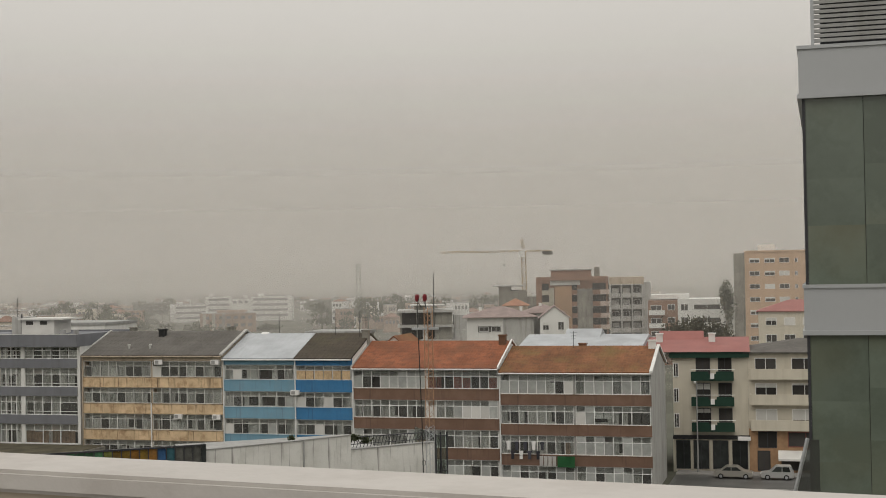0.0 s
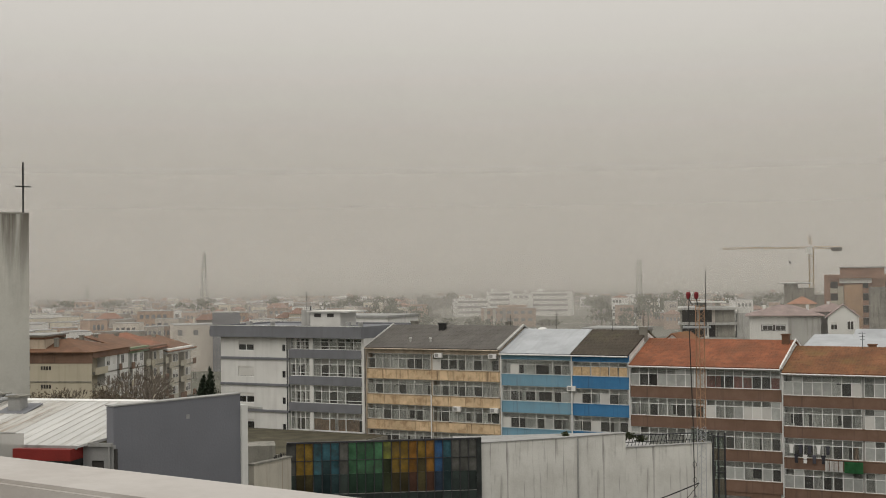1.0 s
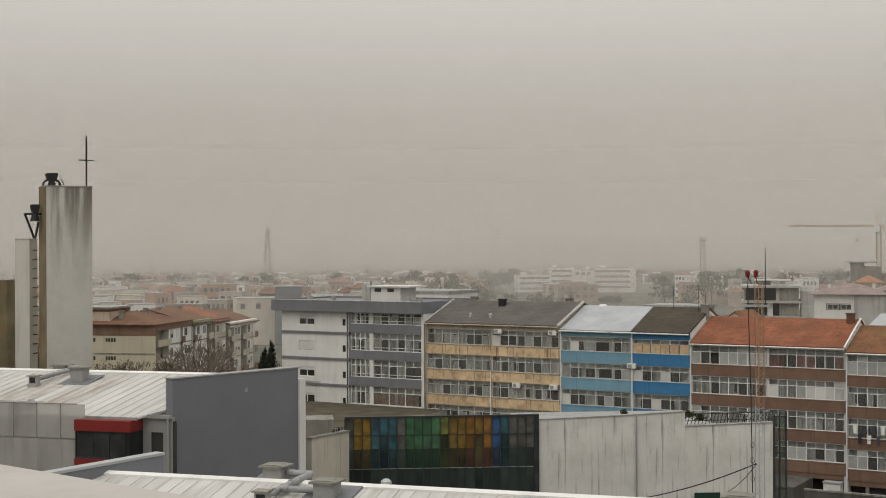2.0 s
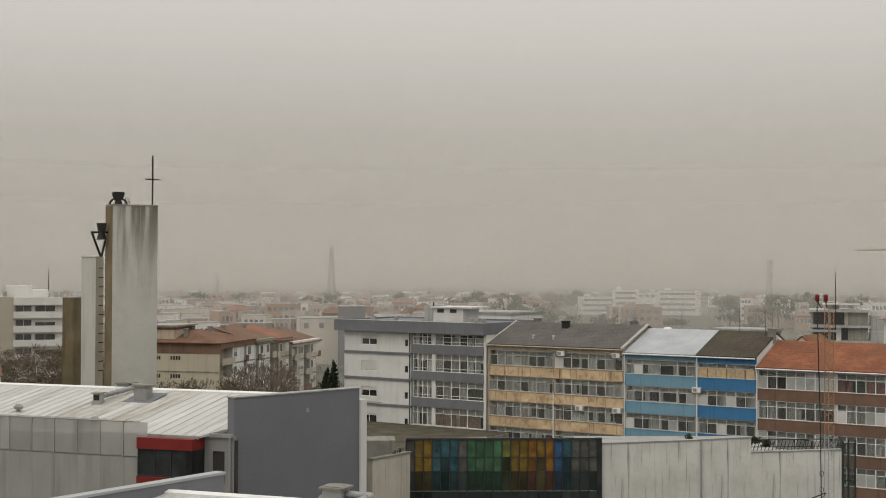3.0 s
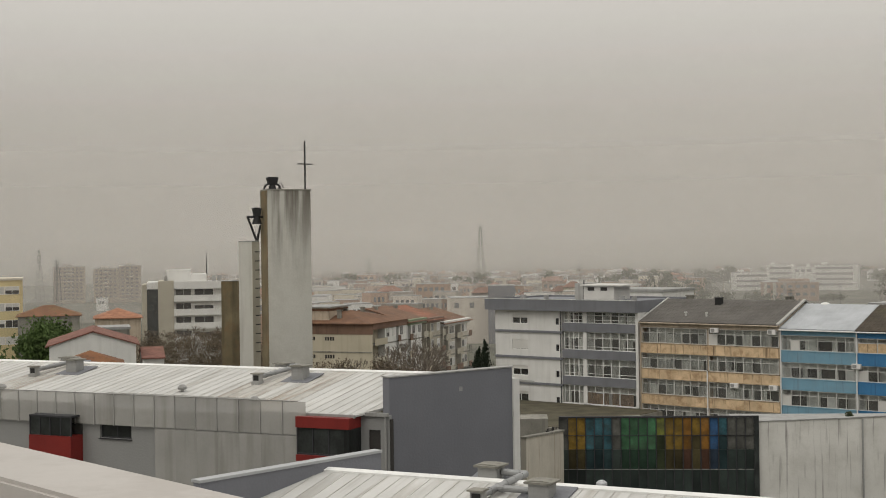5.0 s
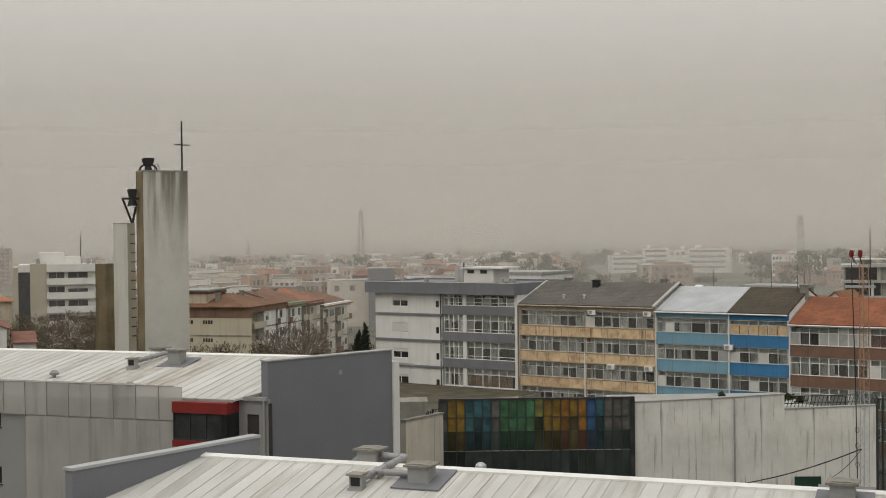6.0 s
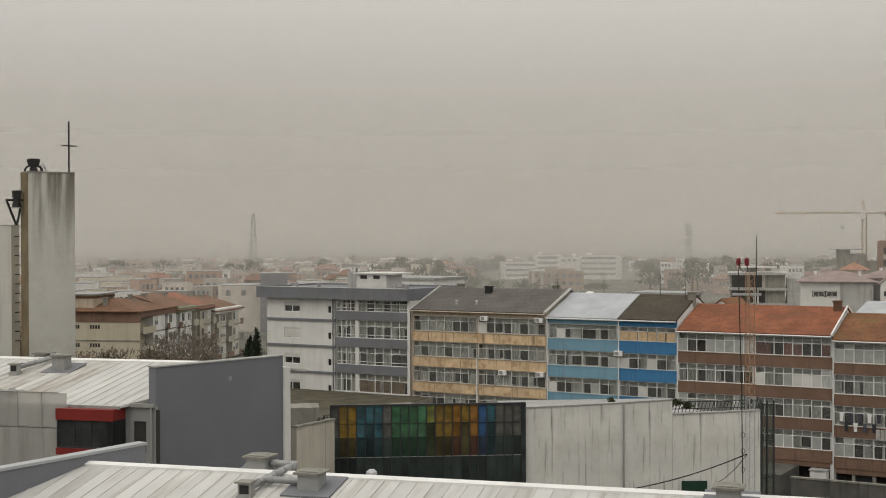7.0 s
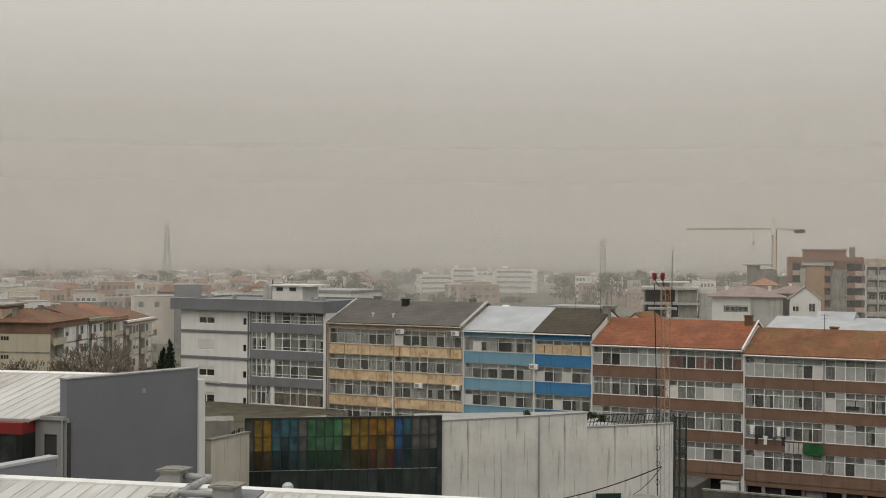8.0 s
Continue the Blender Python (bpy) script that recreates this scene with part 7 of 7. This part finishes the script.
bb = thing("apartment_building", "brick and ochre apartment block under construction", "apartment building", pose(-66.0, 309.5, 0, 0, 0, 11))
one("wall", "brick", bb, 0, 17, 1.6, 18, G, 17.8)
one("penthouse", "brick", bb, 3.5, 13.2, 4, 12, 17.8, 19.4), one("penthouse_roof", "cowl", bb, 3.2, 13.5, 3.7, 12.3, 19.403, 19.65)
one("roof_plant", "dirty_concrete", bb, 14.0, 15.2, 5, 8, 17.8, 20.2)
one("terrace_box", "shutter", bb, 3.3, 10.4, 0.3, 3, 15.9, 17.3, label="pale boxed-in roof terrace")
for x0, x1, z1, wm in ((0.0, 1.3, 17.0, "brick"), (3.0, 4.2, 15.2, "cream_side"), (4.4, 8.4, 15.6, "ochre_wall"), (9.7, 13.3, 15.0, "dirty_concrete"), (16.5, 17.0, 17.4, "brick")):
    one("front_wall", wm, bb, x0, x1, -0.2, 1.597, G, z1)
one("parapet", "brick", bb, 0, 17, -0.2, 0.2, 17.0, 17.9)
for k in range(6):
    z = 14.0 - 2.75 * k
    for x, w, wm in ((1.35, 1.6, "cream_side"), (8.45, 1.2, "brick"), (13.35, 1.7, "brick"), (15.1, 2.1, "pink_render")):
        # near-black sheet paints the shade behind the balcony
        one("recess", "interior_shade", bb, x, x + w, 1.45, 1.595, z - 0.2, z + 2.3)
        balcony(bb, x, z - 0.2, w, wm, 0.95, 1.3)
    one("floor_slab", "gable_render", bb, 8.42, 9.68, -0.1, 1.4, z - 0.45, z - 0.36), one("floor_slab", "gable_render", bb, 13.32, 16.48, -0.1, 1.4, z - 0.45, z - 0.36)
gb = thing("apartment_building", "grey apartment block with balcony bays and a brown top storey", "apartment building", pose(-48.8, 312.5, 0, 0, 0, 9))
# the set-back wall's dark colour holds the shade of the balcony bays
one("wall", "dark_concrete", gb, 0, 7.6, 1.3, 14, G, 15.6), one("side_wall", "gable_render", gb, 7.602, 9.5, 0.3, 14, G, 16.4), one("top_storey", "beige_wall", gb, -0.3, 7.9, -0.2, 14, 15.9, 17.6)
for x in (-0.1, 2.45, 4.95, 7.35):
    one("pier", "gable_render", gb, x, x + 0.35, -0.25, 1.297, G, 15.895)
for k in range(6):
    z = 13.0 - 2.75 * k
    one("floor_slab", "gable_render", gb, 0.25, 7.35, 0.0, 1.297, z - 0.3, z - 0.05)
    for x in (0.28, 2.83, 5.33):
        one("balcony_front", "gable_render", gb, x, x + 2.0, -0.15, 0.0, z - 0.2, z + 0.85)
        window_part(gb, x + 0.2, z, 1.5, 2.0, 1.297, blind=rng.choice((0, 0.5, 1)))


def tower_crane():
    c = thing("tower_crane", "yellow tower crane with a long lattice jib", "tower crane", pose(-80.5, 362, 0, 0, 0, 14))

    def truss(a, b, w, n, name):
        a, b = Vector(a), Vector(b)
        q = (b - a).to_track_quat("Z", "Y")
        cs = [q @ Vector((sx * w / 2, sy * w / 2, 0)) for sx, sy in ((-1, -1), (1, -1), (1, 1), (-1, 1))]
        bm = bmesh.new()
        for o in cs:
            rod(bm, a + o, b + o, 0.1 if w > 1 else 0.055, 4)
        for i in range(n):
            p, r = a.lerp(b, i / n), a.lerp(b, (i + 1) / n)
            for k in range(4):
                rod(bm, p + cs[k], r + cs[(k + 1) % 4], 0.05 if w > 1 else 0.02, 3), rod(bm, p + cs[k], p + cs[(k + 1) % 4], 0.04 if w > 1 else 0.02, 3)
        part(name, bm, "crane_yellow", c)
    truss((0, 0, G), (0, 0, 25), 1.15, 22, "mast"), truss((-23.3, 0, 25.0), (-0.8, 0, 25.0), 0.36, 30, "jib"), truss((0.8, 0, 25.0), (8.0, 0, 24.8), 0.45, 9, "counter_jib"), truss((0, 0, 25.8), (-0.6, 0, 28.2), 0.6, 4, "peak")
    one("counterweight", "dark_concrete", c, 5.2, 8.0, -0.6, 0.6, 23.9, 24.9), one("cab", "white_render", c, -1.2, 0.2, -1.9, -0.8, 23.3, 25.0)
    bm = bmesh.new()
    rod(bm, (-0.6, 0, 28.2), (-14, 0, 25.5), 0.009, 4), rod(bm, (-0.6, 0, 28.2), (6.5, 0, 25.2), 0.012, 4)
    part("stay", bm, "iron", c)
    bm = bmesh.new()
    rod(bm, (-5.5, 0, 24.7), (-5.5, 0, 21.4), 0.03, 4), box(bm, -5.8, -5.2, -0.3, 0.3, 20.8, 21.4)
    part("hook", bm, "iron", c)


tower_crane()
mb = thing("apartment_building", "modern brick and white apartment building with set-back top", "apartment building", pose(-38.0, 297, 0, 0, 0, 5))
one("wall", "brick", mb, 0, 6.5, 0, 12, G, 12.3), one("white_wall", "white_render", mb, 6.52, 17.0, 0, 12, G, 12.6), one("top_storey", "white_render", mb, 0.5, 9.0, 3, 12, 12.61, 13.6)
for k in range(4):
    z = 10.2 - 2.9 * k
    balcony(mb, 0.2, z - 0.9, 3.5, "white_render", 0.9, 1.0), window_part(mb, 0.6, z - 0.7, 2.4, 1.8), window_part(mb, 4.3, z, 1.6, 1.3), window_part(mb, 7.2, z - 0.2, 1.6, 1.5), window_part(mb, 10.0, z, 5.8, 1.2)

ot = thing("apartment_tower", "orange-beige apartment tower with a grey side strip", "apartment building", pose(-18.6, 288.5, 0, 0, 0, 2))
one("side_strip", "dirty_concrete", ot, 0, 2.3, 0.6, 14, G, 22.4), one("wall", "orange_wall", ot, 2.303, 18, 0, 14, G, 22.5)
one("roof_house", "white_render", ot, 5.0, 8.6, 4, 9, 22.5, 24.2), one("roof_edge", "orange_wall", ot, 2.3, 18.1, -0.1, 14, 22.503, 22.9)
for k in range(8):
    z = 20.3 - 2.75 * k
    for x in (3.3, 6.4, 9.4):
        window_part(ot, x, z, 2.1, 1.0, blind=rng.choice((0, 0.3, 1, 0)))
    window_part(ot, 12.6, z, 0.6, 0.9)
house("apartment_building", "cream flats with a bright red roof", pose(-10.9, 229, 0, 0, 0, 0), 12, 10, 11.9, "cream", "hip", "red_metal", 1.9, cols=(1.2, 4.2, 7.2), rows=(9.6, 6.8, 4.0), win=(1.8, 1.3), cat="apartment building")
tree("tall dark eucalyptus beside the tower", -19.6, 281, G, 18.5, 1.3, "haze_leaf", 1700, 0.5)
for x, y, h, r in ((-20.6, 222, 13.6, 3.0), (-17.6, 225, 12.6, 2.6), (-23.6, 226, 12.6, 2.6)):
    tree("dull brown-green rounded tree", x, y, G, h, r, "dull_leaf", 3200, 0.5)

# ---------------------------------------------------------------- the far town
def lattice_mast(label, yaw, d, top, w0, w1, thick=1.0):
    a = radians(yaw)
    t = thing("lattice_mast", label, "mast", pose(d * math.sin(a), d * math.cos(a), 0, 0, 0, 20), "far masts")
    bm = bmesh.new()
    n = 14
    for i in range(n):
        z0, z1 = G + (top - G) * i / n, G + (top - G) * (i + 1) / n
        a0, a1 = w0 + (w1 - w0) * i / n, w0 + (w1 - w0) * (i + 1) / n
        c = [(-1, -1), (1, -1), (1, 1), (-1, 1)]
        for k in range(4):
            p, q = c[k], c[(k + 1) % 4]
            rod(bm, (p[0] * a0, p[1] * a0, z0), (p[0] * a1, p[1] * a1, z1), 0.22 * thick, 4), rod(bm, (p[0] * a0, p[1] * a0, z0), (q[0] * a1, q[1] * a1, z1), 0.12 * thick, 3)
    part("lattice", bm, "mast_iron", t)
    return t


lattice_mast("tall slim lattice mast in the mist", -38.2, 880, 33.5, 2.4, 0.6, 0.95)
pyl = lattice_mast("steel radio tower with platforms in the mist", -19.64, 900, 25.6, 1.9, 1.3)
for z in (12.5, 15.5, 18.3, 21.0, 23.6, 25.6):
    one("platform", "mast_iron", pyl, -2.3, 2.3, -2.3, 2.3, z, z + 0.45)
lattice_mast("slim lattice mast on a far roof", -43.02, 700, 14.8, 1.4, 0.3, 0.5)
lattice_mast("slim lattice mast by the far towers", -56.7, 640, 21.5, 1.6, 0.3, 0.5)
lattice_mast("short steel pylon by the far towers", -56.0, 520, 17.5, 1.3, 0.4, 0.5)


M["far_tower"] = mat("far_tower", (0.36, 0.305, 0.25), 0.9, var=0.08, rnd=0.06)
M["apricot"] = mat("apricot", (0.52, 0.37, 0.26), 0.9, var=0.08)
M["far_roof"] = mat("far_roof", (0.20, 0.115, 0.085), 0.9, var=0.2, rnd=0.25)


def far_block(yaw, d, w, dep, z1, m, label, floors, cols, turn=0.0, roof="flat", group="far town", fill=0.6, cap=2.0, fh=2.9):
    a = radians(yaw)
    b = house("town_building", label, pose(d * math.sin(a), d * math.cos(a), 0, 0, 0, -yaw + turn), w, dep, z1, m, roof, {"flat": "cowl", "hip": "far_roof"}[roof], 1.6, group=group, far=True, cat="building",
              cols=[0.8 + i * (w - 1.2) / cols for i in range(cols)], rows=[z1 - fh * (0.76 + k) for k in range(floors)], win=(min(cap, (w - 1.2) / cols * fill), fh * 0.41))
    return b


for yaw, d, w, z1, floors, cols in ((-56.15, 600, 13.4, 13.9, 9, 7), (-54.55, 600, 11.0, 12.9, 8, 5), (-53.49, 600, 9.2, 14.0, 9, 4)):
    tb = far_block(yaw, d, w, 12, z1, "far_tower", "far beige residential tower in mist", floors, cols, fh=1.62, fill=0.5)
    one("roof_house", "far_wall", tb, w * 0.3, w * 0.6, 3, 7, z1 + 0.16, z1 + 1.1)
    for k in range(floors):
        one("balcony_band", "far_wall", tb, w * 0.36, w * 0.62, -0.5, 0.0, z1 - 1.62 * (k + 1), z1 - 1.62 * (k + 1) + 0.45)
# the long white hospital-like wings
for yaw, w, z1, floors, turn in ((-27.46, 15.9, 6.3, 3, 8), (-26.1, 11.2, 9.8, 4, 3), (-24.24, 18.2, 9.5, 4, -5)):
    wb = far_block(yaw, 640, w * 1.067, 14, z1, "white_render", "far long white banded building in mist", floors, 1, turn, fill=0.93, cap=40.0, fh=2.5)
    one("roof_house", "white_render", wb, w * 0.15, w * 0.3, 4, 9, z1 + 0.16, z1 + 1.3)
    one("end_pier", "white_render", wb, w - 0.9, w + 0.1, -0.6, 3, G, z1 + 0.36)
ws = far_block(-25.07, 637, 9.2, 14, 8.7, "white_render", "far white stair block with a dark slot window", 1, 3)
one("roof_house", "shutter", ws, 5.8, 7.6, 2, 6, 8.86, 10.5)
bk = far_block(-26.29, 515, 20.2, 16, 5.2, "far_brick", "far brick apartment block with bays", 2, 7, 4)
for x in (0.0, 3.4, 7.2):
    one("bay", "far_wall", bk, x, x + 1.2, -0.9, 0, G, 5.0)
one("roof_house", "far_brick", bk, 6.0, 17.0, 2, 9, 5.36, 6.3)
far_block(-43.8, 610, 11.8, 12, 8.0, "far_brick", "far brick apartment block in mist", 3, 4, 4), far_block(-40.0, 470, 7, 12, 7.0, "white_render", "far pale apartment block in mist", 3, 3), far_block(-39.5, 300, 11.5, 10, 8.3, "far_wall", "pale grey house with dark roof storey", 1, 3, 5, fill=0.3)
far_block(-37.9, 299, 6, 6, 11.0, "grey_panel", "dark grey box on a roof", 0, 1)
far_block(-33.6, 330, 7.5, 8, 9.6, "apricot", "apricot rendered house in the haze", 1, 3, 10), far_block(-41.0, 420, 10, 9, 8.4, "far_brick", "brick-red apartment block in the haze", 2, 5, -8), far_block(-45.6, 430, 12, 9, 7.6, "white_render", "long pale house in the haze", 2, 5, 6)
TOWN = {"far_wall": "far grey-beige town building in mist", "white_render": "far white town building in mist", "far_brick": "far brick-red town building in mist", "cream": "far cream town building in mist"}
lots = []
for i in range(3400):
    yaw, d = rng.uniform(-61, -7), rng.uniform(470, 1150)
    z1 = 19.5 - d * max(0.0168, 0.0315 - 0.0125 * (d - 470) / 680 + rng.uniform(-0.009, 0.003))
    if yaw < -50.5 and ((19.5 - z1) / d < 0.0325 or rng.random() < 0.3):
        continue
    if yaw > -31 and (rng.random() < 0.6 or d < 450):
        continue
    if -29 < yaw < -21.5 and d < 760:
        continue
    if z1 < G + 3:
        z1 = G + rng.uniform(3, 7)
        if (19.5 - z1) / d < 0.0165:
            continue
    lots.append((d, yaw, z1, rng.uniform(3, 7), rng.uniform(3, 6), rng.choice(("far_wall", "far_wall", "far_brick", "far_brick", "white_render", "cream")), rng.choice((3, 4, 4)), rng.uniform(-30, 30), "hip" if rng.random() < 0.07 else "flat"))
for i in range(170):
    yaw, d = rng.uniform(-52, -34), rng.uniform(255, 470)
    if -42 < yaw < -35 and d < 330:
        continue
    z1 = max(G + 3, 19.5 - d * (0.0445 - 0.011 * (d - 255) / 215 + rng.uniform(-0.009, 0.004)))
    lots.append((d, yaw, z1, rng.uniform(4, 7), rng.uniform(3, 6), rng.choice(("far_wall", "cream", "white_render", "far_brick", "far_brick")), rng.choice((3, 4, 4)), rng.uniform(-30, 30), "hip" if rng.random() < 0.1 else "flat"))
lots.sort()
for d, yaw, z1, w, dep, m, cols, turn, roof in lots[:290]:
    far_block(yaw, d, w, dep, z1, m, TOWN[m], max(1, min(2, int((z1 - G) / 2.9 * 0.6))), cols, turn, roof)
# the misty rest of the town, in one piece
ft = thing("distant_town", "crowded pale and brick-red houses lost in mist", "town", kind="stuff")
walls, hips, flat_tops, panes = {k: bmesh.new() for k in TOWN}, bmesh.new(), bmesh.new(), bmesh.new()
for d, yaw, z1, w, dep, m, cols, turn, roof in lots[290:]:
    a = radians(yaw)
    mt = Matrix.Translation((d * math.sin(a), d * math.cos(a), 0)) @ Matrix.Rotation(radians(-yaw + turn), 4, "Z")

    def put(bm, *q):
        one_box = bmesh.new()
        box(one_box, *q)
        vs = [bm.verts.new(mt @ v.co) for v in one_box.verts]
        for f in ((0, 3, 2, 1), (4, 5, 6, 7), (0, 1, 5, 4), (1, 2, 6, 5), (2, 3, 7, 6), (3, 0, 4, 7)):
            bm.faces.new([vs[i] for i in f])
        one_box.free()
    put(walls[m], 0, w, 0, dep, G, z1)
    for k in range(3):
        for c in range(cols):
            put(panes, 0.6 + c * (w - 0.8) / cols, 0.6 + (c + 0.6) * (w - 0.8) / cols, -0.08, 0.02, z1 - 2.2 - 2.9 * k, z1 - 1.0 - 2.9 * k)
    tops = hips if roof == "hip" else flat_tops
    q = [tops.verts.new(mt @ Vector(p)) for p in ((-0.1, -0.1, z1 + 0.01), (w + 0.1, -0.1, z1 + 0.01), (w + 0.1, dep + 0.1, z1 + 0.01), (-0.1, dep + 0.1, z1 + 0.01), (w * 0.45, dep / 2, z1 + (1.1 if roof == "hip" else 0.15)))]
    for e in range(4):
        tops.faces.new((q[e], q[(e + 1) % 4], q[4]))
for k, bm in walls.items():
    part("wall", bm, k, ft)
part("roof", hips, "far_roof", ft), part("roof", flat_tops, "cowl", ft), part("window", panes, "far_window", ft)

wd = thing("woods", "misty dark woods between far houses", "woods", kind="stuff")
bm = bmesh.new()
for i in range(420):
    u = rng.random()
    yaw = rng.uniform(-33, -13) if u < 0.8 else rng.uniform(-50, -33)
    d = rng.uniform(480, 1000)
    a = radians(yaw)
    low = -28.4 < yaw < -21.5 and d < 720
    top = 19.5 - d * (rng.uniform(0.0345, 0.040) if low else rng.uniform(0.0165, 0.032))
    if top < G + 2.2 or (low and d > 600):
        continue
    x, y = d * math.sin(a), d * math.cos(a)
    rod(bm, (x, y, G), (x, y, top - 2), 0.3, 4, 0.15)
    for k in range(12):
        crown(bm, (x + rng.uniform(-3.5, 3.5), y + rng.uniform(-3.5, 3.5), max(G + 1.0, top - 8 * rng.random() ** 0.8)), 2.2, 1.2, 22, 1.2)
part("crown_mass", bm, "leaf", wd)
# single trees that stand out on the skyline
for yaw, rise, d, r in ((-31.2, 0.0195, 640, 3.2), (-30.1, 0.0188, 650, 4.2), (-29.2, 0.0205, 640, 4.5), (-28.5, 0.0195, 660, 3.0), (-27.65, 0.0160, 660, 2.4), (-27.95, 0.0185, 640, 2.4), (-21.5, 0.0190, 640, 5.0), (-20.9, 0.0205, 640, 3.6), (-18.6, 0.0215, 600, 4.5), (-17.6, 0.0225, 580, 4.0), (-16.4, 0.0215, 600, 3.4)):
    a, h = radians(yaw), 19.5 - d * rise - G
    tree("dark round tree in the mist", d * math.sin(a), d * math.cos(a), G, h * 1.02, r, "leaf", 1500, 0.9)

iv = thing("ivy", "green ivy creeping over the church wall", "plant", kind="stuff")
bm = bmesh.new()
for x, y, z, r in ((-30.9, 84.0, 8.4, 0.45), (-30.3, 84.6, 8.2, 0.4), (-34.2, 81.0, 8.62, 0.2)):
    crown(bm, (x, y, z), r, 0.25, 160, 0.2)
part("leafage", bm, "leaf", iv)

# hills on the horizon
bm = bmesh.new()
prev = None
for i in range(70):
    yaw = radians(-80 + i * 1.6)
    h = 30 + 16 * noise.noise(Vector((i * 0.13, 2.0, 0))) + 8 * noise.noise(Vector((i * 0.5, 7.0, 0))) + (10 if i < 24 else 0)
    cur = [bm.verts.new((r * math.sin(yaw), r * math.cos(yaw), z)) for r, z in ((2400, G - 1), (2800, h), (3400, G - 1))]
    if prev:
        bm.faces.new((prev[0], cur[0], cur[1], prev[1])), bm.faces.new((prev[1], cur[1], cur[2], prev[2]))
    prev = cur
tagged(part("backdrop_hills", bm, "hill"), "faint low hills lost in mist", "hills", kind="structure")

# banks of mist over the far town
for r, a, top in ((215, 0.07, 60), (275, 0.13, 70), (430, 0.24, 95), (620, 0.30, 140), (950, 0.38, 220), (1500, 0.45, 340), (2000, 0.45, 460)):
    bm = bmesh.new()
    prev = None
    for i in range(46):
        yaw = radians(-85 + i * 2.4)
        cur = [bm.verts.new((r * math.sin(yaw), r * math.cos(yaw), z)) for z in (G, 40 + r * 0.36)]
        if prev:
            bm.faces.new((prev[0], cur[0], cur[1], prev[1]))
        prev = cur
    key = "mist_%d" % r
    M[key] = veil(key, a, (0.773, 0.743, 0.704), top)
    ob = tagged(part("mist_bank", bm, key), "thin grey mist over the far town", "mist", kind="stuff")
    ob.visible_shadow = False
